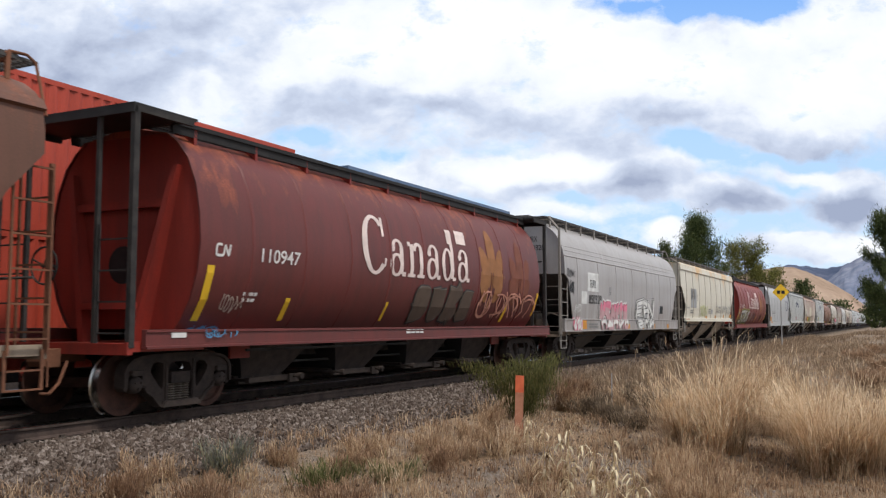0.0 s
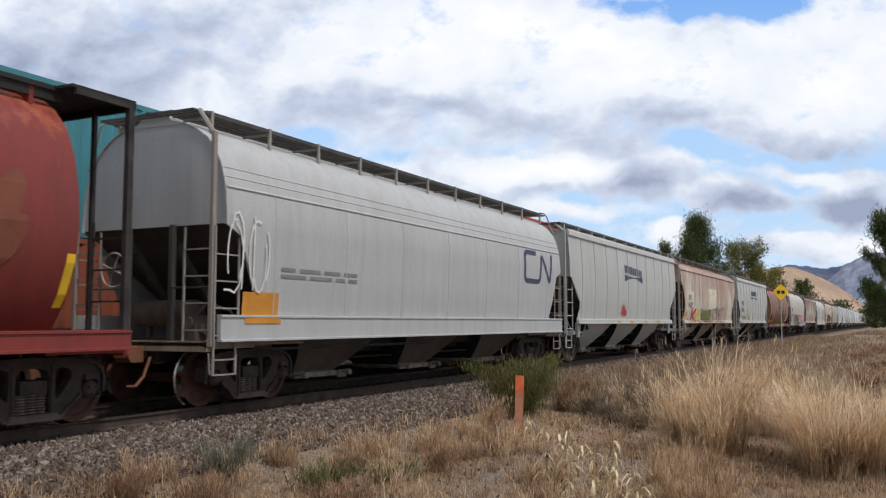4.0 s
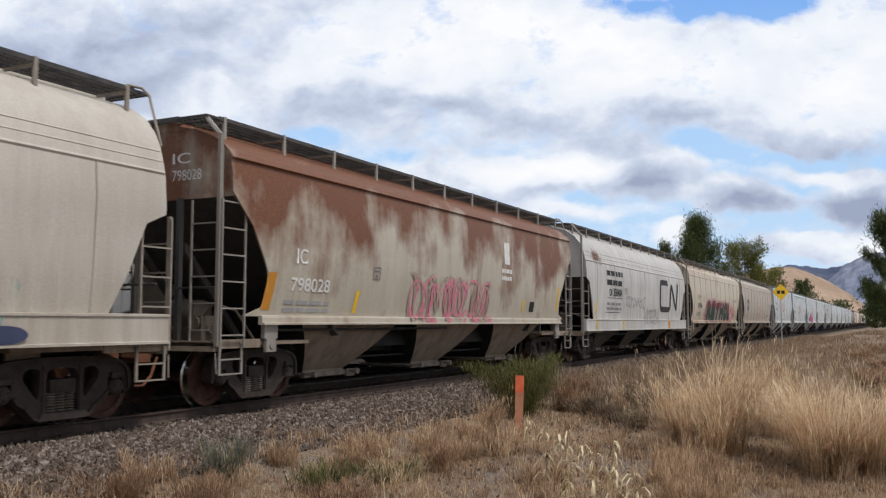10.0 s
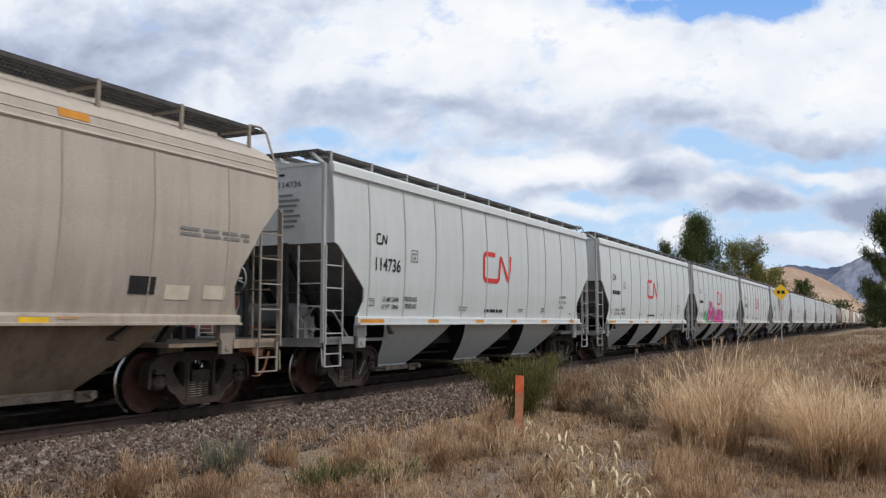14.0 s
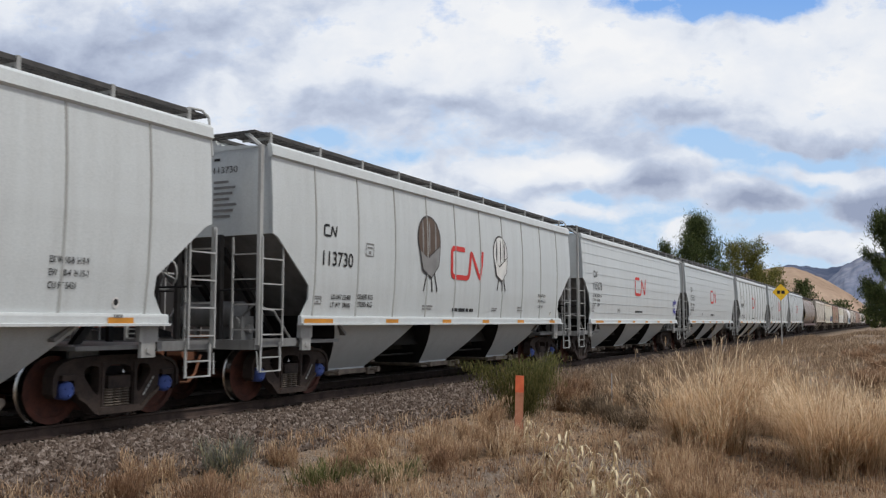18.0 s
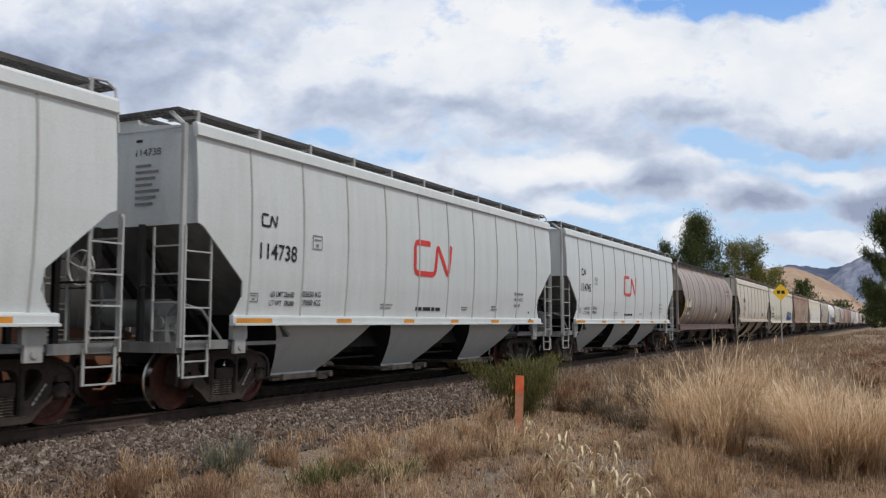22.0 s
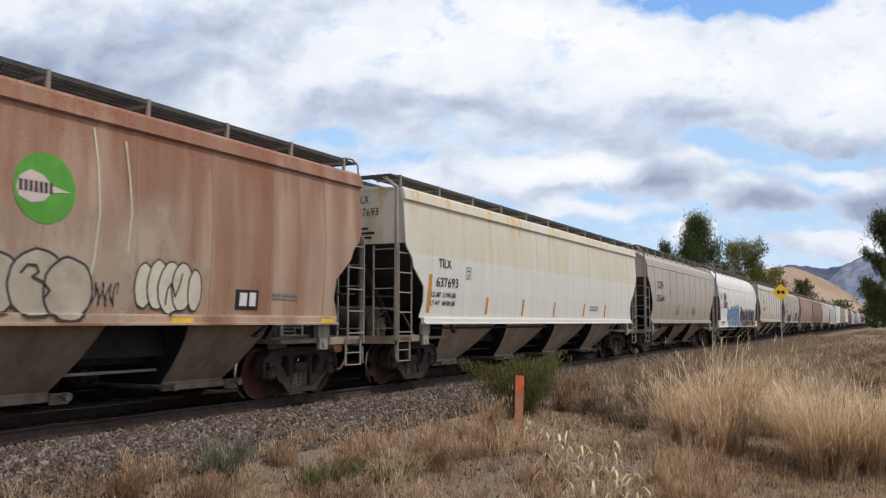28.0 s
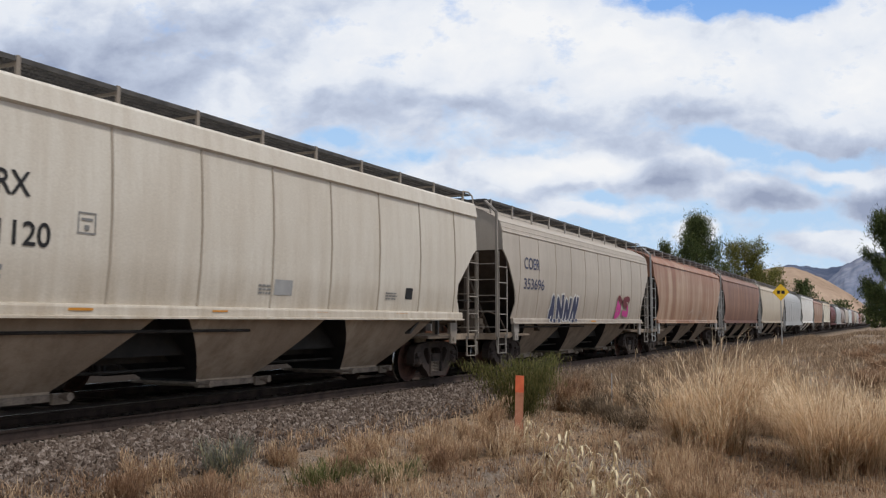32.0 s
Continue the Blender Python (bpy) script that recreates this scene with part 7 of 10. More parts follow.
    spray(c, "SUN", 8.8, 1.09, 2.75, 0.42, "spray_white", "patch_white", [("spray_grey", 0.03), ("spray_white", 0.03)], 0.28, 0.5, 14, 0.2, 0.15, flip=True, wild=3.5)
    graffiti(c, 0.78, 1.1, 0.85, 0.4, 3, "spray_white", "spray_pink", 'spray_pink', 15)
    stripe(c, 1.65, 1.13, 0.48, 0.29, "safety_orange")
    stripe(c, 4.6, 1.14, 0.56, 0.16, "safety_orange")
    stripe(c, 7.13, 1.11, 0.51, 0.18, "safety_orange")
    stripe(c, 9.43, 1.08, 0.53, 0.2, "safety_orange")
    stripe(c, 11.36, 1.06, 0.44, 0.22, "safety_orange")
    stripe(c, 14.05, 1.03, 0.36, 0.24, "safety_orange")
    bars(c, 2.4, 1.17, 1.03, 0.19, 2, "mark_grey")
    outline_box(c, 4.92, 2.37, 0.25, 0.24, "mark_grey")
    stripe(c, 12.89, 1.73, 0.58, 0.34, "mark_black", name='placard')
    end_text(c, "FURX", -0.28, 3.95, 0.38, 0.17, "mark_black")
    end_text(c, "850328", -0.28, 3.67, 0.62, 0.17, "mark_black")
    end_lines(c, -0.28, 3.37, 0.6, 2, "mark_black")
    c = BY_LEAD[44]
    stripe(c, 2.32, 2.11, 1.47, 0.98, "patch_grey", name='paint_patch')
    mark_text(c, "FURX", 2.43, 2.82, 0.85, 0.28, "mark_black")
    mark_text(c, "847139", 2.39, 2.54, 0.97, 0.25, "mark_black")
    outline_box(c, 3.95, 2.52, 0.24, 0.26, "mark_grey")
    stripe(c, 0.91, 1.5, 0.91, 0.1, "safety_orange")
    stripe(c, 3.66, 1.53, 0.46, 0.12, "safety_orange")
    stripe(c, 6.49, 1.56, 0.44, 0.14, "safety_orange")
    stripe(c, 9.34, 1.59, 0.41, 0.16, "safety_orange")
    stripe(c, 12.14, 1.62, 0.39, 0.18, "safety_orange")
    stripe(c, 14.46, 1.64, 0.85, 0.2, "safety_orange")
    bars(c, 2.25, 1.83, 0.8, 0.21, 2, "mark_grey")
    bars(c, 1.28, 2.07, 0.81, 0.09, 2, "mark_grey")
    graffiti(c, 4.7, 1.68, 2.16, 0.63, 6, "spray_lime", "spray_lime", None, 3, slim=True)
    graffiti(c, 9.6, 1.9, 5.19, 0.45, 9, "mark_grey", "mark_grey", None, 5, slim=True)
    bars(c, 7.26, 1.85, 0.64, 0.31, 3, "mark_grey")
    stripe(c, 8.0, 1.84, 0.54, 0.24, "patch_grey", name='placard')
    outline_box(c, 1.08, 1.71, 0.23, 0.13, "mark_grey")
    end_text(c, "FURX", -0.28, 3.95, 0.38, 0.17, "mark_black")
    end_text(c, "847139", -0.28, 3.67, 0.62, 0.17, "mark_black")
    end_lines(c, -0.28, 3.37, 0.6, 6, "mark_black")
    c = BY_LEAD[63]
    emblem(c, 0.33, 2.36, 0.41, 0.23, "mark_white", thick=0.2, name='owner_mark')
    mark_text(c, "111717", 1.48, 2.36, 1.0, 0.22, "mark_white")
    serif_canada(c, 4.59, 2.37, 5.06, 1.17, "letter_white")
    stripe(c, 8.32, 3.21, 0.33, 0.36, "letter_white", name='flag_bar')
    stripe(c, 8.85, 3.25, 0.49, 0.34, "letter_white", name='flag_bar')
    wheat(c, 11.25, 1.95, 1.7)
    wheat(c, 12.9, 1.9, 1.6, "wheat_faint")
    stripe(c, 0.27, 1.39, 0.16, 0.91, "safety_yellow", 0.00)
    stripe(c, 5.88, 1.42, 0.13, 0.36, "safety_yellow", 0.00)
    stripe(c, 9.03, 1.40, 0.13, 0.42, "safety_yellow", 0.00)
    stripe(c, 12.36, 1.40, 0.13, 0.47, "safety_yellow", 0.00)
    stripe(c, 14.16, 1.53, 0.13, 0.68, "safety_yellow", 0.02)
    disc(c, 3.32, 1.70, 2.52, 0.62, "mist_lime", name='overspray')
    spray(c, "STALK", 1.2, 1.34, 3.85, 0.92, "spray_white", "spray_white", [("spray_black", 0.075), ("spray_lime", 0.045)], 0.18, 0.5, 21, 0.03, 0.3, snug=1.1, wild=1.4)
    graffiti(c, 5.5, 1.46, 2.46, 0.66, 4, "spray_grey", "faded_dark", None, 22, slim=True)
    disc(c, 11.53, 1.68, 1.18, 0.39, "mist_grey", name='paint_patch')
    disc(c, 7.80, 1.86, 0.58, 0.38, "mist_dark", name='paint_patch')
    stripe(c, 0.37, 1.94, 0.36, 0.13, "patch_grey", name='placard')
    c = BY_LEAD[80]
    emblem(c, 12.54, 2.47, 2.37, 0.95, "mark_blue", thick=0.14)
    bars(c, 1.41, 2.1, 2.4, 0.23, 2, "mark_grey")
    graffiti(c, -0.01, 1.83, 1.09, 1.39, 2, "spray_white", "spray_grey", None, 4, slim=True)
    stripe(c, 0.45, 1.33, 0.93, 0.51, "safety_orange")
    c = BY_LEAD[96]
    stripe(c, 6.57, 3.27, 0.16, 0.32, "mark_blue", name='name_bar')
    stripe(c, 6.8, 3.26, 0.17, 0.32, "mark_blue", name='name_bar')
    stripe(c, 7.03, 3.25, 0.17, 0.31, "mark_blue", name='name_bar')
    stripe(c, 7.28, 3.25, 0.18, 0.3, "mark_blue", name='name_bar')
    stripe(c, 7.53, 3.24, 0.19, 0.3, "mark_blue", name='name_bar')
    stripe(c, 7.8, 3.23, 0.2, 0.29, "mark_blue", name='name_bar')
    stripe(c, 8.07, 3.22, 0.2, 0.29, "mark_blue", name='name_bar')
    stripe(c, 8.36, 3.22, 0.21, 0.28, "mark_blue", name='name_bar')
    stripe(c, 8.65, 3.21, 0.22, 0.27, "mark_blue", name='name_bar')
    stripe(c, 8.96, 3.2, 0.23, 0.26, "mark_blue", name='name_bar')
    swoosh(c, 6.58, 2.93, 2.7, 0.28)
    disc(c, 6.45, 1.89, 0.41, 0.29, "mist_red", name='overspray')
    scrawl(c, 6.09, 1.53, 0.81, 0.38, "spray_red", 5, 6, t=0.04)
    stripe(c, 5.44, 1.32, 0.45, 0.08, "safety_orange")
    stripe(c, 7.21, 1.31, 0.5, 0.1, "safety_orange")
    stripe(c, 9.61, 1.3, 0.42, 0.12, "safety_orange")
    stripe(c, 11.76, 1.3, 0.45, 0.13, "safety_orange")
    end_text(c, "TRGX", -0.28, 3.95, 0.38, 0.17, "mark_black")
    end_lines(c, -0.28, 3.65, 0.6, 5, "mark_black")
    c = BY_LEAD[113]
    stripe(c, 1.28, 1.97, 1.74, 0.99, "patch_cream", name='paint_patch')
    mark_text(c, "NOKL", 1.61, 2.49, 0.85, 0.27, "mark_black", slant=0.15)
    mark_text(c, "845853", 1.63, 2.11, 1.07, 0.27, "mark_black", slant=0.15)
    spray(c, "K", 2.35, 1.30, 1.35, 0.85, "spray_red", "spray_red", [("spray_white", 0.06)], 0.26, 0.5, 2, 0.04, 0.1)
    spray(c, "R", 3.55, 1.32, 1.5, 0.86, "spray_yellow", "spray_yellow", [("spray_white", 0.06), ("spray_turquoise", 0.03)], 0.34, 0.5, 8, 0.15, 0.1)
    disc(c, 5.07, 1.91, 0.21, 0.22, "spray_blue")
    spray(c, "OEDON", 5.28, 1.42, 2.75, 0.66, "spray_moss", "spray_moss", [("spray_olive", 0.035)], 0.40, 0.5, 33, 0.25, 0.06, wild=2.5)
    spray(c, "SOUET", 8.4, 1.42, 3.7, 0.8, "faded_dark", "faded_white", [("faded_white", 0.012)], 0.06, 0.55, 34, 0.25, 0.6, snug=1.35, wild=4.0)
    stripe(c, 1.12, 1.66, 0.43, 0.23, "safety_orange")
    stripe(c, 7.22, 2.1, 2.4, 1.14, "patch_cream", name='paint_patch', lift=0.005)
    stripe(c, 6.67, 1.34, 0.71, 0.17, "safety_orange")
    stripe(c, 9.71, 1.33, 0.66, 0.19, "safety_orange")
    stripe(c, 12.0, 1.33, 0.47, 0.21, "safety_orange")
    stripe(c, 1.78, 1.45, 0.27, 0.11, "spray_green", name='placard')
    bm = bmesh.new()
    bm.faces.new([bm.verts.new((-c["L"] / 2 + 0.024, yy, zz)) for yy, zz in ((-0.2, 3.66), (-0.98, 3.66), (-0.98, 4.22), (-0.2, 4.22))])
    finish("paint_patch", bm, "patch_white", c)
    end_text(c, "NOKL", -0.28, 4.00, 0.38, 0.17, "mark_black")
    end_text(c, "845853", -0.28, 3.72, 0.62, 0.17, "mark_black")
    c = BY_LEAD[131]
    mark_text(c, "TRGX", 1.56, 2.54, 0.9, 0.28, "mark_black")
    mark_text(c, "856853", 1.52, 2.1, 1.15, 0.26, "mark_black")
    stripe(c, 6.37, 3.3, 0.21, 0.35, "mark_blue", name='name_bar')
    stripe(c, 6.63, 3.3, 0.21, 0.35, "mark_blue", name='name_bar')
    stripe(c, 6.89, 3.3, 0.22, 0.34, "mark_blue", name='name_bar')
    stripe(c, 7.15, 3.3, 0.22, 0.34, "mark_blue", name='name_bar')
    stripe(c, 7.43, 3.3, 0.23, 0.34, "mark_blue", name='name_bar')
    stripe(c, 7.71, 3.31, 0.23, 0.34, "mark_blue", name='name_bar')
    stripe(c, 8.0, 3.31, 0.24, 0.34, "mark_blue", name='name_bar')
    stripe(c, 8.29, 3.31, 0.25, 0.34, "mark_blue", name='name_bar')
    stripe(c, 8.59, 3.31, 0.25, 0.34, "mark_blue", name='name_bar')
    stripe(c, 8.9, 3.31, 0.26, 0.34, "mark_blue", name='name_bar')
    swoosh(c, 6.37, 3.0, 2.81, 0.22)
    disc(c, 4.25, 1.94, 0.81, 0.47, "mist_lime", name='overspray')
    bars(c, 1.93, 1.6, 0.79, 0.24, 2, "mark_black")
    bars(c, 2.97, 1.6, 0.67, 0.25, 2, "mark_black")
    scrawl(c, 5.11, 1.5, 0.56, 0.25, "spray_black", 3, 2)
    stripe(c, 1.09, 1.34, 0.89, 0.1, "safety_orange")
    stripe(c, 3.9, 1.34, 0.41, 0.12, "safety_orange")
    stripe(c, 6.31, 1.34, 0.39, 0.13, "safety_orange")
    stripe(c, 8.64, 1.33, 0.41, 0.15, "safety_orange")
    stripe(c, 11.53, 1.33, 0.32, 0.17, "safety_orange")
    outline_box(c, 3.93, 2.37, 0.22, 0.23, "mark_grey")
    outline_box(c, 1.43, 1.68, 0.25, 0.13, "mark_grey")
    bars(c, 4.73, 1.58, 0.44, 0.32, 4, "mark_grey")
    bars(c, 6.98, 1.61, 0.38, 0.43, 5, "mark_grey")
    bars(c, 10.2, 1.65, 0.36, 0.26, 3, "mark_grey")
    stripe(c, 2.83, 1.34, 0.14, 0.1, "spray_pink")
    end_text(c, "TRGX", -0.28, 3.95, 0.38, 0.17, "mark_black")
    end_text(c, "856853", -0.28, 3.67, 0.62, 0.17, "mark_black")
    end_lines(c, -0.28, 3.37, 0.6, 6, "mark_black")
    c = BY_LEAD[149]
    mark_text(c, "C", 0.18, 2.25, 0.2, 0.22, "faded_white")
    mark_text(c, "5013", 1.85, 2.26, 0.77, 0.18, "faded_white")
    scrawl(c, 1.34, 1.92, 1.57, 0.4, "faded_white", 6, 4)
    scrawl(c, 3.52, 2.24, 2.3, 0.33, "spray_black", 2, 3, t=0.06)
    disc(c, 3.95, 1.87, 0.59, 0.62, "mist_dark", name='sprayed_patch')
    disc(c, 5.38, 1.88, 0.94, 0.66, "mist_dark", name='sprayed_patch')
    disc(c, 9.44, 2.14, 1.63, 0.44, "mist_grey", name='sprayed_patch')
    disc(c, 7.25, 2.71, 1.57, 0.74, "mist_rust", name='rust_patch')
    disc(c, 1.12, 1.80, 0.93, 0.35, "mist_maroon", name='repainted_patch')
    stripe(c, 0.36, 1.34, 0.14, 0.89, "safety_yellow", 0.00)
    stripe(c, 2.71, 1.34, 0.13, 0.44, "safety_yellow", 0.00)
    stripe(c, 5.12, 1.34, 0.13, 0.48, "safety_orange", 0.14, lift=0.022)
    stripe(c, 8.24, 1.35, 0.13, 0.46, "safety_orange", 0.14, lift=0.022)
    stripe(c, 11.05, 1.36, 0.13, 0.46, "safety_orange", 0.14, lift=0.022)
    stripe(c, 13.85, 1.36, 0.10, 0.82, "safety_orange", 0.25)
    split_wheat(c, 7.12, 1.5, 1.75, 2.2, "wheat_brown")
    disc(c, 9.3, 2.0, 1.75, 0.42, "mist_grey", name='sprayed_patch', lift=0.010)
    spray(c, "BEPES", 7.85, 1.85, 2.5, 0.5, "tag_dim", "tag_dim", [("spray_taupe", 0.03)], 0.24, 0.5, 91, 0.1, 0.08, wild=1.0)
    shape(c, [(5.22, 2.27), (5.75, 2.30), (6.1, 2.1), (6.5, 1.98), (6.85, 1.8), (7.0, 1.45), (5.8, 1.42), (5.4, 1.8)], "dull_mauve", 0.014)
    shape(c, [(3.6, 2.2), (4.58, 2.40), (4.85, 2.05), (5.05, 1.6), (5.0, 1.42), (3.4, 1.42)], "dull_mauve", 0.014)
    shape(c, [(4.62, 2.38), (5.18, 2.26), (5.38, 1.84), (5.62, 1.82), (5.84, 1.68), (5.84, 1.5), (5.7, 1.40), (5.12, 1.40), (5.04, 1.7), (4.86, 2.05)], "spray_char", 0.018)
    ribbon_line(c, [(4.2, 2.30), (4.4, 2.42), (4.62, 2.40), (4.9, 2.30), (5.2, 2.28), (5.32, 2.42), (5.5, 2.42), (5.75, 2.30), (6.0, 2.34)], 0.05, "spray_grey", lift=0.02)
    stripe(c, 0.57, 1.34, 3.54, 0.18, "safety_yellow")
    stripe(c, 4.11, 1.34, 10.43, 0.18, "dim_yellow", name='paint_patch')
    stripe(c, 7.55, 1.02, 3.0, 0.21, "faded_yellow", name='paint_patch')
    stripe(c, 3.5, 1.04, 3.03, 0.17, "dim_yellow", name='paint_patch')
    scrawl(c, 8.93, 1.56, 1.03, 0.29, "spray_white", 4, 2)
    scrawl(c, 11.99, 1.65, 1.08, 0.25, "spray_white", 4, 6)
    graffiti(c, 12.98, 1.45, 0.72, 0.5, 3, "patch_white", "spray_grey", None, 5)
    graffiti(c, 13.05, 1.85, 0.45, 0.5, 2, "patch_white", "spray_grey", None, 8)
    disc(c, 13.5, 2.22, 0.09, 0.07, "patch_white", "painted_disc", 0.02)
    c = BY_LEAD[166]
    stripe(c, 1.25, 2.46, 1.04, 0.39, "patch_grey", name='paint_patch')
    mark_text(c, "SMW", 1.46, 2.54, 0.77, 0.29, "mark_black")
    mark_text(c, "841429", 1.37, 1.95, 1.25, 0.29, "mark_black")
    outline_box(c, 3.02, 2.3, 0.27, 0.28, "mark_grey")
    bars(c, 1.11, 1.45, 0.74, 0.14, 2, "mark_grey")
    disc(c, 3.69, 1.47, 1.58, 0.80, "mist_turquoise", name='overspray')
    disc(c, 6.42, 1.48, 2.44, 0.88, "mist_turquoise", name='overspray')
    disc(c, 10.63, 1.49, 3.29, 0.90, "mist_turquoise", name='overspray')
    spray(c, "DYCE", 3.85, 1.42, 3.85, 0.84, "spray_gold", "spray_brown", [("spray_brown", 0.03), ("spray_white", 0.055)], 0.38, 0.66, 5, 0.04, 0.16, snug=1.15)
    spray(c, "DYCE", 3.3, 1.02, 4.9, 0.40, "spray_brown", "spray_gold", [("spray_brown", 0.02), ("spray_white", 0.04)], 0.38, 0.55, 6, 0.04, 0.15, flip=True, label="lower half of painted graffiti")
    for px, way in ((2.85, -1), (7.75, 1)):
        for grow, mat, lift in ((0.09, "spray_white", 0.020), (0.0, "spray_gold", 0.028)):
            bm = bmesh.new()
            a, b = px + (0.95 + grow if way < 0 else -grow), px - (grow if way < 0 else -0.55 - grow)
            poly(bm, [(a, 1.50 - grow), (b, 1.50 - grow), ((a + b) / 2, 1.98 + grow), (a, 1.72 + grow)], lift)
            drape(bm, c, c["kind_name"], c["L"])
            finish("painted_arrow", bm, mat, c)
    rng = random.Random(17)
    for k in range(44):
        disc(c, 2.95 + 5.2 * rng.random(), 1.07 + (0.2 if k % 3 else 0.62) * rng.random(), 0.035 + 0.03 * rng.random(), 0.03 + 0.02 * rng.random(), "spray_brown", name="paint_dot", lift=0.046)
    spray(c, "OMN", 8.55, 1.30, 3.8, 0.92, "spray_pink", "spray_pink", [("spray_black", 0.035), ("patch_white", 0.03)], 0.42, 0.5, 7, 0.12, 0.3, snug=1.25, wild=3.5)
    stripe(c, 8.73, 0.93, 3.69, 0.33, "patch_grey", name='painted_band', lift=0.02)
    scrawl(c, 8.86, 0.92, 3.39, 0.3, "spray_black", 5, 3)
    disc(c, 3.00, 1.96, 0.13, 0.07, "mark_blue", name='paint_dot', lift=0.03)
    disc(c, 2.69, 1.82, 0.12, 0.07, "mark_blue", name='paint_dot', lift=0.03)
    disc(c, 2.92, 1.75, 0.13, 0.07, "mark_blue", name='paint_dot', lift=0.03)
    disc(c, 2.52, 1.31, 0.12, 0.07, "mark_blue", name='paint_dot', lift=0.03)
    disc(c, 2.44, 1.09, 0.12, 0.07, "mark_blue", name='paint_dot', lift=0.03)
    disc(c, 2.67, 1.00, 0.12, 0.07, "mark_blue", name='paint_dot', lift=0.03)
    disc(c, 8.39, 2.04, 0.22, 0.10, "mark_blue", name='paint_dot', lift=0.03)
    disc(c, 8.18, 1.70, 0.21, 0.10, "mark_blue", name='paint_dot', lift=0.03)
    disc(c, 12.40, 1.75, 0.30, 0.11, "mark_blue", name='paint_dot', lift=0.03)
    disc(c, 12.81, 1.52, 0.30, 0.11, "mark_blue", name='paint_dot', lift=0.03)
    disc(c, 13.40, 1.20, 0.32, 0.11, "mark_blue", name='paint_dot', lift=0.03)
    stripe(c, 0.99, 1.31, 0.18, 0.58, "rust_brown", -0.05, name='rust_patch')
    stripe(c, 1.4, 1.09, 0.24, 0.12, "spray_pink", name='placard')
    stripe(c, 0.36, 1.06, 0.42, 0.21, "mark_white", name='placard')
    end_text(c, "SMW", -0.28, 3.95, 0.38, 0.17, "mark_black")
    end_text(c, "841429", -0.28, 3.67, 0.62, 0.17, "mark_black")
    end_lines(c, -0.28, 3.37, 0.6, 3, "mark_black")
    c = BY_LEAD[183]
    mark_text(c, "IC", 1.7, 2.38, 0.32, 0.26, "mark_white")
    mark_text(c, "798028", 1.6, 1.9, 1.18, 0.23, "mark_white")
    stripe(c, 10.96, 2.9, 0.35, 0.58, "mark_white", name='emblem_bar')
    bars(c, 10.8, 2.47, 0.67, 0.39, 2, "mark_white")
    graffiti(c, 5.73, 1.34, 4.57, 1.06, 6, "spray_pink", "spray_pink", None, 51, slim=True)
    graffiti(c, 5.81, 1.38, 4.35, 1.07, 6, "faded_white", "faded_white", None, 52, slim=True)
    stripe(c, 3.64, 1.53, 0.13, 0.43, "safety_yellow", 0.08)
    stripe(c, 12.37, 1.65, 0.13, 0.32, "safety_yellow", 0.08)
    stripe(c, 15.21, 1.71, 0.13, 0.72, "safety_yellow", 0.08)
    outline_box(c, 4.28, 2.21, 0.26, 0.24, "mark_grey")
    bars(c, 1.45, 1.53, 1.38, 0.26, 2, "patch_grey")
    stripe(c, 12.98, 1.65, 0.36, 0.29, "mark_black", name='placard')
    stripe(c, 0.86, 1.56, 0.23, 0.63, "safety_orange", 0.1)
    end_text(c, "IC", -0.28, 3.95, 0.38, 0.17, "mark_white")
    end_text(c, "798028", -0.28, 3.67, 0.62, 0.17, "mark_white")
    c = BY_LEAD[202]
    bars(c, 2.42, 2.73, 2.08, 0.67, 2, "mark_black")
    stripe(c, 2.52, 2.72, 1.93, 0.02, "mark_black", name='rule')
    stripe(c, 2.43, 2.24, 2.08, 0.02, "mark_black", name='rule')
    stripe(c, 2.26, 1.71, 1.91, 0.02, "mark_black", name='rule')
    mark_text(c, "388404", 3.21, 2.32, 1.2, 0.3, "mark_black")
    emblem(c, 2.73, 2.32, 0.37, 0.27, "mark_black", thick=0.2, name='owner_mark')
    bars(c, 2.4, 1.81, 1.94, 0.35, 2, "mark_grey")
    emblem(c, 10.6, 1.81, 3.82, 1.45, "mark_black", thick=0.17)
    scrawl(c, 4.95, 1.84, 2.93, 0.61, "spray_black", 6, 2, t=0.02)
    scrawl(c, 7.81, 1.12, 2.7, 0.93, "spray_black", 7, 5, t=0.02)
    outline_box(c, 4.82, 2.45, 0.38, 0.21, "mark_grey")
    stripe(c, 1.00, 1.64, 0.13, 0.46, "safety_yellow", 0.08)
    stripe(c, 1.05, 1.09, 0.13, 0.44, "safety_yellow", 0.01)
    stripe(c, 4.44, 1.09, 0.13, 0.41, "safety_yellow", 0.06)
    stripe(c, 12.12, 1.07, 0.41, 0.42, "safety_orange")
    disc(c, 1.33, 3.64, 0.74, 0.34, "mist_rust", name='rust_patch')
    c = BY_LEAD[219]
    stripe(c, 2.14, 2.58, 0.95, 0.33, "patch_cream", name='paint_patch')
    mark_text(c, "CEFX", 2.2, 2.63, 0.81, 0.22, "mark_black")
    mark_text(c, "319236", 2.2, 2.15, 1.15, 0.24, "mark_black")
    disc(c, 4.71, 1.73, 0.98, 0.55, "mist_pink", name='overspray')
    disc(c, 12.97, 1.92, 1.91, 0.70, "mist_pink", name='overspray')
    spray(c, "RETHOL", 4.55, 1.40, 8.0, 1.3, "spray_wine", "spray_pine", [("spray_shell", 0.05), ("spray_rose", 0.05)], 0.36, 0.62, 3, 0.05, 0.14, grow=(1.0, 0.95), snug=1.12, wild=1.5)
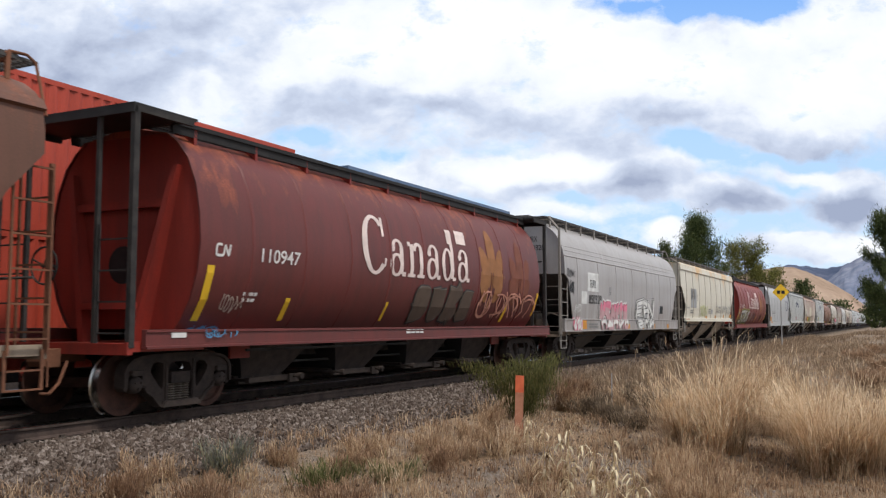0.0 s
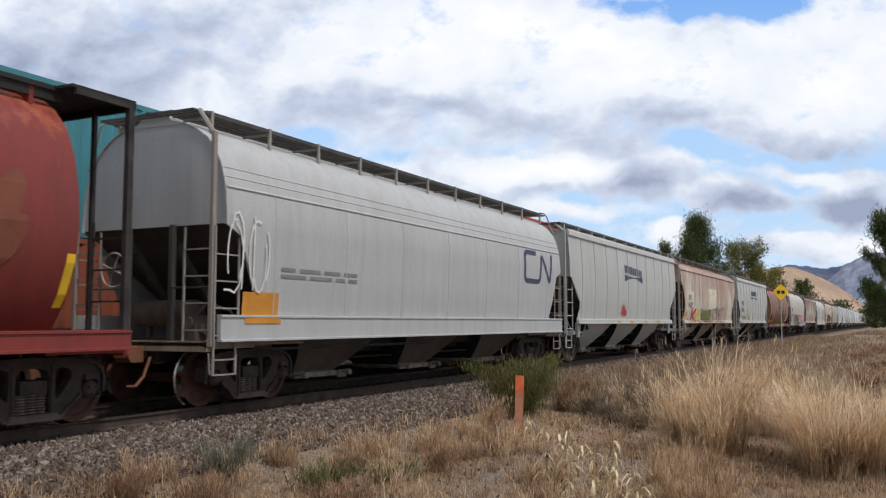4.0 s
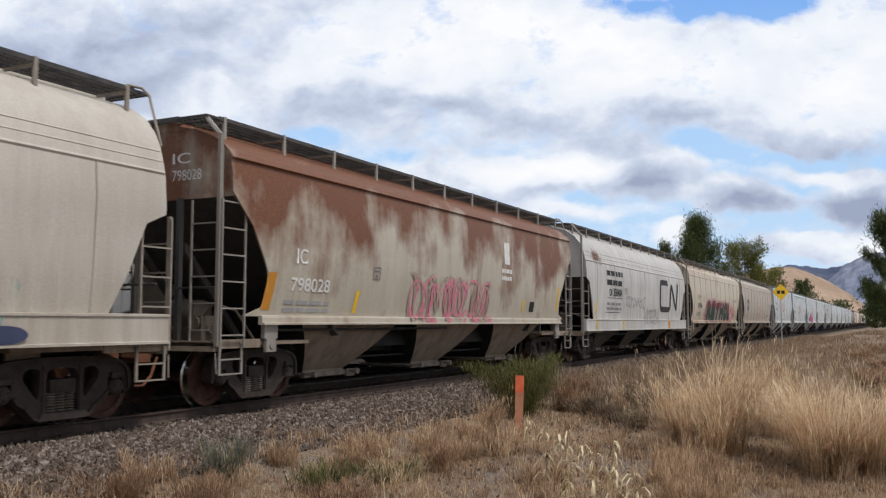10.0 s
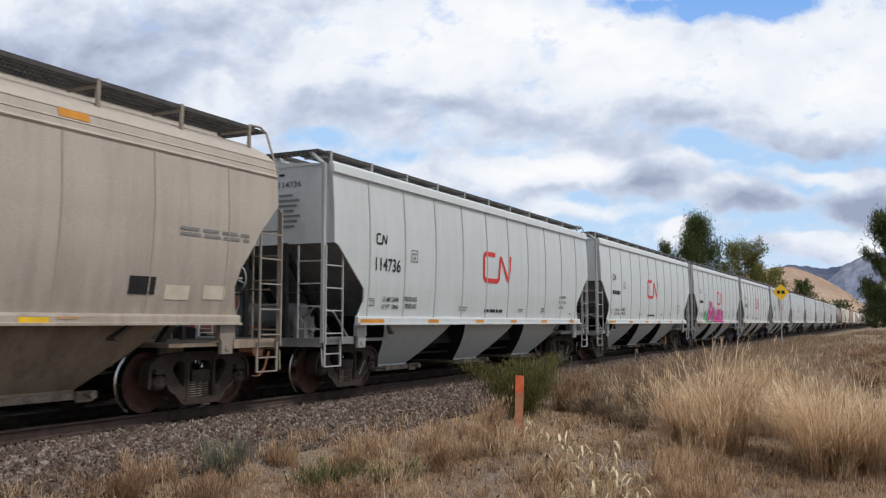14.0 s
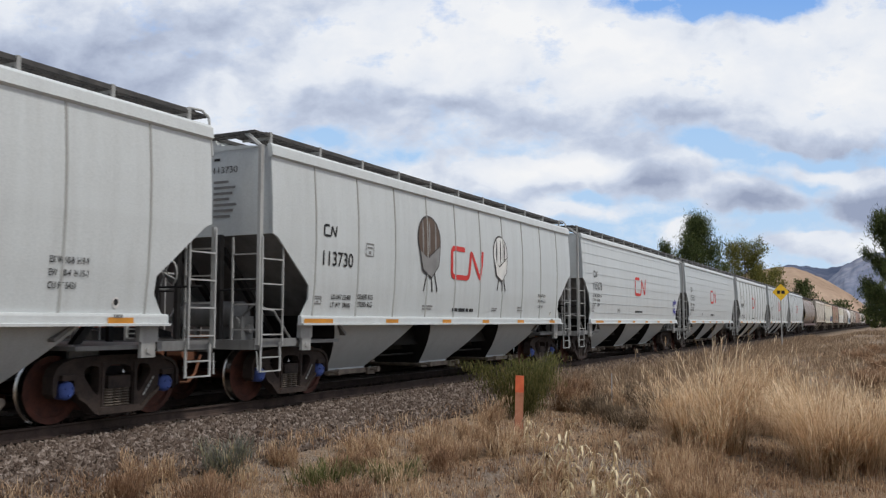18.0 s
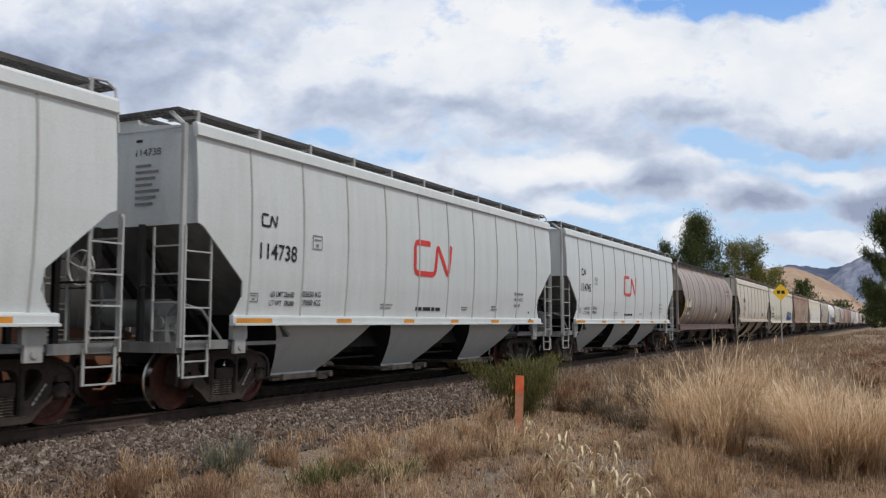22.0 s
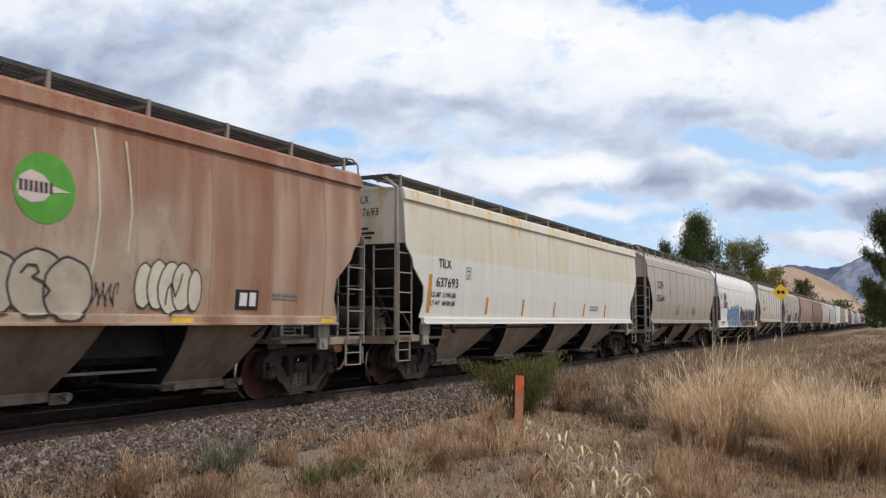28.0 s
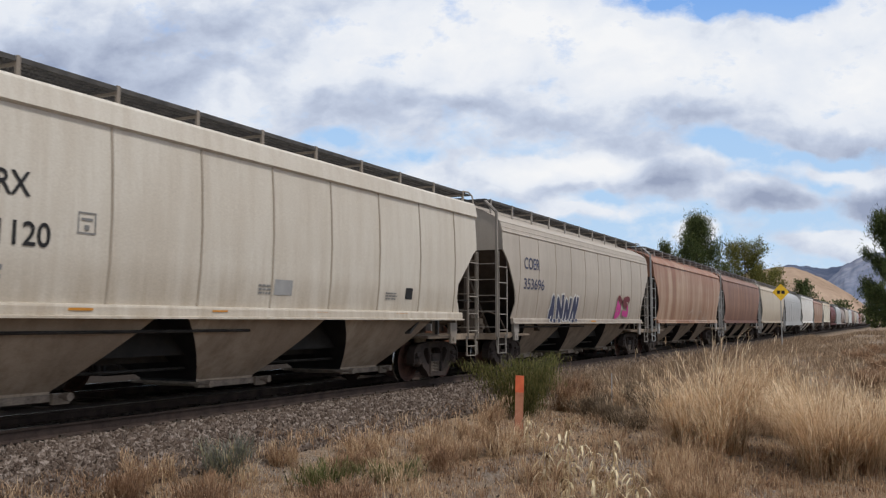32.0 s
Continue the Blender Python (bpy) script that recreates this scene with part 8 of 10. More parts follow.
    stripe(c, 1.39, 1.37, 0.91, 0.11, "safety_orange")
    stripe(c, 4.41, 1.37, 0.44, 0.13, "safety_orange")
    stripe(c, 6.83, 1.37, 0.46, 0.15, "safety_orange")
    stripe(c, 8.99, 1.38, 0.44, 0.16, "safety_orange")
    stripe(c, 11.33, 1.38, 0.52, 0.17, "safety_orange")
    outline_box(c, 3.68, 2.46, 0.27, 0.24, "mark_grey")
    bars(c, 2.06, 1.73, 1.0, 0.21, 2, "mark_grey")
    end_text(c, "CEFX", -0.62, 4.05, 0.37, 0.17, "mark_black")
    end_text(c, "319236", -0.62, 3.77, 0.60, 0.17, "mark_black")
    c = BY_LEAD[219]
    bars(c, 13.44, 2.64, 1.64, 0.17, 2, "mark_grey")
    disc(c, 12.66, 1.67, 0.81, 0.50, "mist_hot", name='overspray')
    disc(c, 12.83, 1.62, 0.56, 0.39, "mist_pink", name='overspray')
    disc(c, 12.65, 2.09, 0.12, 0.14, "mist_pink", name='paint_dot')
    disc(c, 12.94, 2.04, 0.12, 0.12, "mist_hot", name='paint_dot')
    disc(c, 12.84, 2.25, 0.09, 0.07, "mist_pink", name='paint_dot')
    disc(c, 12.97, 2.18, 0.09, 0.07, "mist_pink", name='paint_dot')
    disc(c, 12.34, 2.50, 0.09, 0.07, "mist_pink", name='paint_dot')
    stripe(c, 13.25, 1.97, 0.45, 0.04, "mist_flat", name='paint_line')
    stripe(c, 13.26, 1.85, 0.56, 0.04, "mist_flat", name='paint_line')
    stripe(c, 13.19, 1.74, 0.46, 0.06, "mist_flat", name='paint_line')
    stripe(c, 13.12, 1.55, 0.67, 0.06, "mist_flat", name='paint_line')
    bars(c, 14.13, 1.72, 0.45, 0.17, 3, "mark_grey")
    stripe(c, 13.23, 1.34, 0.71, 0.14, "patch_cream", name='placard')
    scrawl(c, 12.36, 1.59, 0.83, 0.35, "spray_white", 6, 3, t=0.035)
    c = BY_LEAD[237]
    mark_text(c, "CEFX", 2.1, 2.72, 0.87, 0.26, "mark_black")
    mark_text(c, "71260", 2.1, 2.26, 0.82, 0.24, "mark_black")
    stripe(c, 2.04, 2.18, 1.05, 0.85, "patch_grey", name='paint_patch', lift=0.006)
    stripe(c, 0.7, 3.91, 0.41, 0.09, "safety_orange")
    stripe(c, 3.72, 3.92, 0.45, 0.11, "safety_orange")
    stripe(c, 7.75, 3.92, 0.5, 0.12, "safety_orange")
    stripe(c, 12.22, 3.95, 0.49, 0.12, "safety_orange")
    stripe(c, 1.63, 1.36, 0.95, 0.14, "safety_orange")
    stripe(c, 4.89, 1.39, 0.41, 0.13, "safety_orange")
    stripe(c, 7.36, 1.39, 0.37, 0.14, "safety_orange")
    stripe(c, 9.86, 1.39, 0.33, 0.15, "safety_orange")
    stripe(c, 12.3, 1.4, 0.34, 0.17, "safety_orange")
    outline_box(c, 3.15, 2.49, 0.31, 0.27, "mark_grey")
    bars(c, 7.64, 2.35, 1.73, 0.21, 2, "spray_salmon")
    bars(c, 7.63, 1.79, 1.57, 0.35, 3, "spray_salmon")
    bars(c, 1.68, 1.77, 0.96, 0.18, 2, "mark_grey")
    end_text(c, "CEFX", -0.62, 4.05, 0.37, 0.17, "mark_black")
    end_text(c, "71260", -0.62, 3.77, 0.60, 0.17, "mark_black")
    c = BY_LEAD[237]
    bars(c, 14.34, 2.63, 1.55, 0.16, 2, "mark_grey")
    stripe(c, 13.46, 1.74, 0.49, 0.25, "mark_black", name='placard')
    stripe(c, 14.15, 1.68, 0.49, 0.21, "patch_cream", name='placard')
    stripe(c, 14.94, 1.7, 0.49, 0.21, "patch_cream", name='placard')
    stripe(c, 11.75, 1.34, 0.44, 0.11, "safety_yellow")
    c = BY_LEAD[255]
    emblem(c, 1.49, 2.92, 0.45, 0.23, "mark_black", thick=0.18, name='owner_mark')
    mark_text(c, "114736", 1.47, 2.4, 1.01, 0.26, "mark_black")
    emblem(c, 6.71, 2.36, 1.91, 0.8, "logo_red")
    bars(c, 6.88, 1.61, 1.18, 0.14, 1, "mark_black")
    mark_text(c, "LD LMT 226400", 1.81, 1.78, 0.65, 0.09, "mark_black")
    mark_text(c, "LT WT  59600", 1.79, 1.63, 0.67, 0.09, "mark_black")
    mark_text(c, "102650 KG", 2.66, 1.8, 0.6, 0.1, "mark_black")
    mark_text(c, "27050 KG", 2.66, 1.65, 0.6, 0.1, "mark_black")
    outline_box(c, 2.95, 2.66, 0.28, 0.24, "mark_grey")
    outline_box(c, 1.26, 1.69, 0.22, 0.13, "mark_grey")
    bars(c, 5.39, 1.63, 0.48, 0.13, 2, "mark_grey")
    bars(c, 9.18, 1.64, 0.34, 0.11, 2, "mark_grey")
    bars(c, 10.96, 1.66, 0.38, 0.15, 2, "mark_grey")
    extents(c, 12.5, 2.09)
    stripe(c, 0.91, 1.34, 0.9, 0.11, "safety_orange")
    stripe(c, 3.74, 1.34, 0.5, 0.13, "safety_orange")
    stripe(c, 6.29, 1.33, 0.44, 0.14, "safety_orange")
    stripe(c, 8.52, 1.33, 0.4, 0.15, "safety_orange")
    stripe(c, 10.86, 1.33, 0.48, 0.17, "safety_orange")
    stripe(c, 13.42, 1.33, 0.45, 0.18, "safety_orange")
    end_text(c, "114736", -0.28, 3.94, 0.52, 0.11, "mark_black")
    end_lines(c, -0.28, 3.76, 0.55, 7, "mark_grey")
    end_lines(c, -0.28, 4.16, 0.22, 1, "mark_black")
    c = BY_LEAD[272]
    emblem(c, 1.49, 2.92, 0.45, 0.23, "mark_black", thick=0.18, name='owner_mark')
    bars(c, 1.47, 2.4, 1.01, 0.26, 1, "mark_black")
    emblem(c, 6.71, 2.36, 1.91, 0.8, "logo_red")
    bars(c, 6.88, 1.61, 1.18, 0.14, 1, "mark_black")
    mark_text(c, "LD LMT 226400", 1.81, 1.78, 0.65, 0.09, "mark_black")
    mark_text(c, "LT WT  59600", 1.79, 1.63, 0.67, 0.09, "mark_black")
    mark_text(c, "102650 KG", 2.66, 1.8, 0.6, 0.1, "mark_black")
    mark_text(c, "27050 KG", 2.66, 1.65, 0.6, 0.1, "mark_black")
    outline_box(c, 2.95, 2.66, 0.28, 0.24, "mark_grey")
    outline_box(c, 1.26, 1.69, 0.22, 0.13, "mark_grey")
    bars(c, 5.39, 1.63, 0.48, 0.13, 2, "mark_grey")
    bars(c, 9.18, 1.64, 0.34, 0.11, 2, "mark_grey")
    bars(c, 10.96, 1.66, 0.38, 0.15, 2, "mark_grey")
    extents(c, 12.5, 2.09)
    stripe(c, 0.91, 1.34, 0.9, 0.11, "safety_orange")
    stripe(c, 3.74, 1.34, 0.5, 0.13, "safety_orange")
    stripe(c, 6.29, 1.33, 0.44, 0.14, "safety_orange")
    stripe(c, 8.52, 1.33, 0.4, 0.15, "safety_orange")
    stripe(c, 10.86, 1.33, 0.48, 0.17, "safety_orange")
    stripe(c, 13.42, 1.33, 0.45, 0.18, "safety_orange")
    end_lines(c, -0.28, 3.76, 0.55, 7, "mark_grey")
    end_lines(c, -0.28, 4.16, 0.22, 1, "mark_black")
    c = BY_LEAD[289]
    emblem(c, 1.49, 2.92, 0.45, 0.23, "mark_black", thick=0.18, name='owner_mark')
    bars(c, 1.47, 2.4, 1.01, 0.26, 1, "mark_black")
    emblem(c, 6.71, 2.36, 1.91, 0.8, "logo_red")
    bars(c, 6.88, 1.61, 1.18, 0.14, 1, "mark_black")
    mark_text(c, "LD LMT 226400", 1.81, 1.78, 0.65, 0.09, "mark_black")
    mark_text(c, "LT WT  59600", 1.79, 1.63, 0.67, 0.09, "mark_black")
    mark_text(c, "102650 KG", 2.66, 1.8, 0.6, 0.1, "mark_black")
    mark_text(c, "27050 KG", 2.66, 1.65, 0.6, 0.1, "mark_black")
    outline_box(c, 2.95, 2.66, 0.28, 0.24, "mark_grey")
    outline_box(c, 1.26, 1.69, 0.22, 0.13, "mark_grey")
    bars(c, 5.39, 1.63, 0.48, 0.13, 2, "mark_grey")
    bars(c, 9.18, 1.64, 0.34, 0.11, 2, "mark_grey")
    bars(c, 10.96, 1.66, 0.38, 0.15, 2, "mark_grey")
    extents(c, 12.5, 2.09)
    stripe(c, 0.91, 1.34, 0.9, 0.11, "safety_orange")
    stripe(c, 3.74, 1.34, 0.5, 0.13, "safety_orange")
    stripe(c, 6.29, 1.33, 0.44, 0.14, "safety_orange")
    stripe(c, 8.52, 1.33, 0.4, 0.15, "safety_orange")
    stripe(c, 10.86, 1.33, 0.48, 0.17, "safety_orange")
    stripe(c, 13.42, 1.33, 0.45, 0.18, "safety_orange")
    end_lines(c, -0.28, 3.76, 0.55, 7, "mark_grey")
    end_lines(c, -0.28, 4.16, 0.22, 1, "mark_black")
    c = BY_LEAD[306]
    emblem(c, 1.49, 2.92, 0.45, 0.23, "mark_black", thick=0.18, name='owner_mark')
    mark_text(c, "114258", 1.47, 2.4, 1.01, 0.26, "mark_black")
    emblem(c, 6.71, 2.36, 1.91, 0.8, "logo_red")
    bars(c, 6.88, 1.61, 1.18, 0.14, 1, "mark_black")
    mark_text(c, "LD LMT 226400", 1.81, 1.78, 0.65, 0.09, "mark_black")
    mark_text(c, "LT WT  59600", 1.79, 1.63, 0.67, 0.09, "mark_black")
    mark_text(c, "102650 KG", 2.66, 1.8, 0.6, 0.1, "mark_black")
    mark_text(c, "27050 KG", 2.66, 1.65, 0.6, 0.1, "mark_black")
    outline_box(c, 2.95, 2.66, 0.28, 0.24, "mark_grey")
    outline_box(c, 1.26, 1.69, 0.22, 0.13, "mark_grey")
    bars(c, 5.39, 1.63, 0.48, 0.13, 2, "mark_grey")
    bars(c, 9.18, 1.64, 0.34, 0.11, 2, "mark_grey")
    bars(c, 10.96, 1.66, 0.38, 0.15, 2, "mark_grey")
    extents(c, 12.5, 2.09)
    stripe(c, 0.91, 1.34, 0.9, 0.11, "safety_orange")
    stripe(c, 3.74, 1.34, 0.5, 0.13, "safety_orange")
    stripe(c, 6.29, 1.33, 0.44, 0.14, "safety_orange")
    stripe(c, 8.52, 1.33, 0.4, 0.15, "safety_orange")
    stripe(c, 10.86, 1.33, 0.48, 0.17, "safety_orange")
    stripe(c, 13.42, 1.33, 0.45, 0.18, "safety_orange")
    end_text(c, "114258", -0.28, 3.94, 0.52, 0.11, "mark_black")
    end_lines(c, -0.28, 3.76, 0.55, 7, "mark_grey")
    end_lines(c, -0.28, 4.16, 0.22, 1, "mark_black")
    c = BY_LEAD[322]
    emblem(c, 1.49, 2.92, 0.45, 0.23, "mark_black", thick=0.18, name='owner_mark')
    mark_text(c, "113730", 1.47, 2.4, 1.01, 0.26, "mark_black")
    emblem(c, 6.71, 2.36, 1.91, 0.8, "logo_red")
    bars(c, 6.88, 1.61, 1.18, 0.14, 1, "mark_black")
    mark_text(c, "LD LMT 226400", 1.81, 1.78, 0.65, 0.09, "mark_black")
    mark_text(c, "LT WT  59600", 1.79, 1.63, 0.67, 0.09, "mark_black")
    mark_text(c, "102650 KG", 2.66, 1.8, 0.6, 0.1, "mark_black")
    mark_text(c, "27050 KG", 2.66, 1.65, 0.6, 0.1, "mark_black")
    outline_box(c, 2.95, 2.66, 0.28, 0.24, "mark_grey")
    outline_box(c, 1.26, 1.69, 0.22, 0.13, "mark_grey")
    bars(c, 5.39, 1.63, 0.48, 0.13, 2, "mark_grey")
    bars(c, 9.18, 1.64, 0.34, 0.11, 2, "mark_grey")
    bars(c, 10.96, 1.66, 0.38, 0.15, 2, "mark_grey")
    extents(c, 12.5, 2.09)
    stripe(c, 0.91, 1.34, 0.9, 0.11, "safety_orange")
    stripe(c, 3.74, 1.34, 0.5, 0.13, "safety_orange")
    stripe(c, 6.29, 1.33, 0.44, 0.14, "safety_orange")
    stripe(c, 8.52, 1.33, 0.4, 0.15, "safety_orange")
    stripe(c, 10.86, 1.33, 0.48, 0.17, "safety_orange")
    stripe(c, 13.42, 1.33, 0.45, 0.18, "safety_orange")
    end_text(c, "113730", -0.28, 3.94, 0.52, 0.11, "mark_black")
    end_lines(c, -0.28, 3.76, 0.55, 7, "mark_grey")
    end_lines(c, -0.28, 4.16, 0.22, 1, "mark_black")
    c = BY_LEAD[373]
    emblem(c, 1.49, 2.92, 0.45, 0.23, "mark_black", thick=0.18, name='owner_mark')
    mark_text(c, "114698", 1.47, 2.4, 1.01, 0.26, "mark_black")
    emblem(c, 6.71, 2.36, 1.91, 0.8, "logo_red")
    bars(c, 6.88, 1.61, 1.18, 0.14, 1, "mark_black")
    mark_text(c, "LD LMT 226400", 1.81, 1.78, 0.65, 0.09, "mark_black")
    mark_text(c, "LT WT  59600", 1.79, 1.63, 0.67, 0.09, "mark_black")
    mark_text(c, "102650 KG", 2.66, 1.8, 0.6, 0.1, "mark_black")
    mark_text(c, "27050 KG", 2.66, 1.65, 0.6, 0.1, "mark_black")
    outline_box(c, 2.95, 2.66, 0.28, 0.24, "mark_grey")
    outline_box(c, 1.26, 1.69, 0.22, 0.13, "mark_grey")
    bars(c, 5.39, 1.63, 0.48, 0.13, 2, "mark_grey")
    bars(c, 9.18, 1.64, 0.34, 0.11, 2, "mark_grey")
    bars(c, 10.96, 1.66, 0.38, 0.15, 2, "mark_grey")
    extents(c, 12.5, 2.09)
    stripe(c, 0.91, 1.34, 0.9, 0.11, "safety_orange")
    stripe(c, 3.74, 1.34, 0.5, 0.13, "safety_orange")
    stripe(c, 6.29, 1.33, 0.44, 0.14, "safety_orange")
    stripe(c, 8.52, 1.33, 0.4, 0.15, "safety_orange")
    stripe(c, 10.86, 1.33, 0.48, 0.17, "safety_orange")
    stripe(c, 13.42, 1.33, 0.45, 0.18, "safety_orange")
    end_text(c, "114698", -0.28, 3.94, 0.52, 0.11, "mark_black")
    end_lines(c, -0.28, 3.76, 0.55, 7, "mark_grey")
    end_lines(c, -0.28, 4.16, 0.22, 1, "mark_black")
    c = BY_LEAD[390]
    emblem(c, 1.49, 2.92, 0.45, 0.23, "mark_black", thick=0.18, name='owner_mark')
    mark_text(c, "114738", 1.47, 2.4, 1.01, 0.26, "mark_black")
    emblem(c, 6.71, 2.36, 1.91, 0.8, "logo_red")
    bars(c, 6.88, 1.61, 1.18, 0.14, 1, "mark_black")
    mark_text(c, "LD LMT 226400", 1.81, 1.78, 0.65, 0.09, "mark_black")
    mark_text(c, "LT WT  59600", 1.79, 1.63, 0.67, 0.09, "mark_black")
    mark_text(c, "102650 KG", 2.66, 1.8, 0.6, 0.1, "mark_black")
    mark_text(c, "27050 KG", 2.66, 1.65, 0.6, 0.1, "mark_black")
    outline_box(c, 2.95, 2.66, 0.28, 0.24, "mark_grey")
    outline_box(c, 1.26, 1.69, 0.22, 0.13, "mark_grey")
    bars(c, 5.39, 1.63, 0.48, 0.13, 2, "mark_grey")
    bars(c, 9.18, 1.64, 0.34, 0.11, 2, "mark_grey")
    bars(c, 10.96, 1.66, 0.38, 0.15, 2, "mark_grey")
    extents(c, 12.5, 2.09)
    stripe(c, 0.91, 1.34, 0.9, 0.11, "safety_orange")
    stripe(c, 3.74, 1.34, 0.5, 0.13, "safety_orange")
    stripe(c, 6.29, 1.33, 0.44, 0.14, "safety_orange")
    stripe(c, 8.52, 1.33, 0.4, 0.15, "safety_orange")
    stripe(c, 10.86, 1.33, 0.48, 0.17, "safety_orange")
    stripe(c, 13.42, 1.33, 0.45, 0.18, "safety_orange")
    end_text(c, "114738", -0.28, 3.94, 0.52, 0.11, "mark_black")
    end_lines(c, -0.28, 3.76, 0.55, 7, "mark_grey")
    end_lines(c, -0.28, 4.16, 0.22, 1, "mark_black")
    c = BY_LEAD[406]
    emblem(c, 1.49, 2.92, 0.45, 0.23, "mark_black", thick=0.18, name='owner_mark')
    mark_text(c, "114745", 1.47, 2.4, 1.01, 0.26, "mark_black")
    emblem(c, 6.71, 2.36, 1.91, 0.8, "logo_red")
    bars(c, 6.88, 1.61, 1.18, 0.14, 1, "mark_black")
    mark_text(c, "LD LMT 226300", 1.81, 1.78, 0.65, 0.09, "mark_black")
    mark_text(c, "LT WT  59700", 1.79, 1.63, 0.67, 0.09, "mark_black")
    mark_text(c, "102650 KG", 2.66, 1.8, 0.6, 0.1, "mark_black")
    mark_text(c, "27100 KG", 2.66, 1.65, 0.6, 0.1, "mark_black")
    outline_box(c, 2.95, 2.66, 0.28, 0.24, "mark_grey")
    outline_box(c, 1.26, 1.69, 0.22, 0.13, "mark_grey")
    bars(c, 5.39, 1.63, 0.48, 0.13, 2, "mark_grey")
    bars(c, 9.18, 1.64, 0.34, 0.11, 2, "mark_grey")
    bars(c, 10.96, 1.66, 0.38, 0.15, 2, "mark_grey")
    extents(c, 12.5, 2.09)
    stripe(c, 0.91, 1.34, 0.9, 0.11, "safety_orange")
    stripe(c, 3.74, 1.34, 0.5, 0.13, "safety_orange")
    stripe(c, 6.29, 1.33, 0.44, 0.14, "safety_orange")
    stripe(c, 8.52, 1.33, 0.4, 0.15, "safety_orange")
    stripe(c, 10.86, 1.33, 0.48, 0.17, "safety_orange")
    stripe(c, 13.42, 1.33, 0.45, 0.18, "safety_orange")
    end_text(c, "114745", -0.28, 3.94, 0.52, 0.11, "mark_black")
    end_lines(c, -0.28, 3.76, 0.55, 7, "mark_grey")
    end_lines(c, -0.28, 4.16, 0.22, 1, "mark_black")
    c = BY_LEAD[339]
    emblem(c, 1.2, 2.91, 0.42, 0.24, "mark_black", thick=0.18, name='owner_mark')
    mark_text(c, "115173", 1.18, 2.49, 0.97, 0.27, "mark_black")
    emblem(c, 6.73, 2.42, 1.79, 0.75, "logo_red")
    mark_text(c, "LD LMT 225100 LO", 1.11, 2.24, 1.0, 0.10, "mark_black")
    mark_text(c, "LT WT    60900", 1.11, 2.08, 0.83, 0.10, "mark_black")
    mark_text(c, "CU FT     5459", 1.11, 1.92, 0.83, 0.10, "mark_black")
    outline_box(c, 1.08, 1.73, 0.26, 0.15, "mark_grey")
    bars(c, 6.88, 1.74, 1.15, 0.14, 1, "mark_black")
    bars(c, 4.27, 1.73, 0.39, 0.15, 3, "mark_grey")
    stripe(c, 1.4, 1.33, 0.91, 0.12, "safety_orange")
    stripe(c, 4.18, 1.33, 0.41, 0.14, "safety_orange")
    stripe(c, 6.32, 1.32, 0.36, 0.15, "safety_orange")
    stripe(c, 8.35, 1.32, 0.4, 0.17, "safety_orange")
    stripe(c, 10.48, 1.32, 0.39, 0.18, "safety_orange")
    stripe(c, 12.97, 1.32, 0.37, 0.2, "safety_orange")
    end_text(c, "115173", -0.5, 3.94, 0.52, 0.11, "mark_black")
    end_lines(c, -0.5, 4.16, 0.22, 1, "mark_black")
    c = BY_LEAD[356]
    emblem(c, 1.2, 2.91, 0.42, 0.24, "mark_black", thick=0.18, name='owner_mark')
    mark_text(c, "115131", 1.18, 2.49, 0.97, 0.27, "mark_black")
    emblem(c, 6.73, 2.42, 1.79, 0.75, "logo_red")
    mark_text(c, "LD LMT 225000 LB", 1.15, 2.22, 1.0, 0.10, "mark_black")
    mark_text(c, "LT WT    61000", 1.15, 2.06, 0.85, 0.10, "mark_black")
    mark_text(c, "CU FT    5459", 1.15, 1.92, 0.8, 0.10, "mark_black")
    outline_box(c, 1.08, 1.73, 0.26, 0.15, "mark_grey")
    bars(c, 6.88, 1.74, 1.15, 0.14, 1, "mark_black")
    bars(c, 4.27, 1.73, 0.39, 0.15, 3, "mark_grey")
    stripe(c, 1.4, 1.33, 0.91, 0.12, "safety_orange")
    stripe(c, 4.18, 1.33, 0.41, 0.14, "safety_orange")
    stripe(c, 6.32, 1.32, 0.36, 0.15, "safety_orange")
    stripe(c, 8.35, 1.32, 0.4, 0.17, "safety_orange")
    stripe(c, 10.48, 1.32, 0.39, 0.18, "safety_orange")
    stripe(c, 12.97, 1.32, 0.37, 0.2, "safety_orange")
    end_text(c, "115131", -0.5, 3.94, 0.52, 0.11, "mark_black")
    end_lines(c, -0.5, 4.16, 0.22, 1, "mark_black")
    c = BY_LEAD[339]
    for k, (u, v) in enumerate(((0.0, 0.42), (0.12, 0.1), (0.3, 0.5), (0.34, 0.0))):
        scrawl(c, 13.62 + u, 1.62 + v, 0.42, 0.34, "tag_blue", 5, 2 + 3 * k, t=0.028)
    c = BY_LEAD[289]
    spray(c, "MILES", 3.95, 1.33, 4.85, 1.0, "spray_magenta", "spray_magenta", [("spray_white", 0.055), ("spray_magenta", 0.03)], 0.32, 0.5, 71, 0.10, 0.35, grow=(1.0, 0.85), snug=1.2, wild=1.6)
    spray(c, "BIG", 4.15, 2.22, 0.95, 0.34, "spray_magenta", "spray_magenta", [("spray_white", 0.02), ("spray_magenta", 0.015)], 0.26, 0.5, 73, 0.1, 0.14)
    disc(c, 4.6, 1.65, 2.2, 0.75, "mist_green", name="overspray")
    disc(c, 7.9, 1.75, 1.5, 0.65, "mist_green", name="overspray")
    disc(c, 3.4, 1.62, 0.8, 0.5, "mist_green", name="overspray")
    disc(c, 4.27, 2.49, 0.20, 0.10, "spray_pink")
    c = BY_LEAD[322]
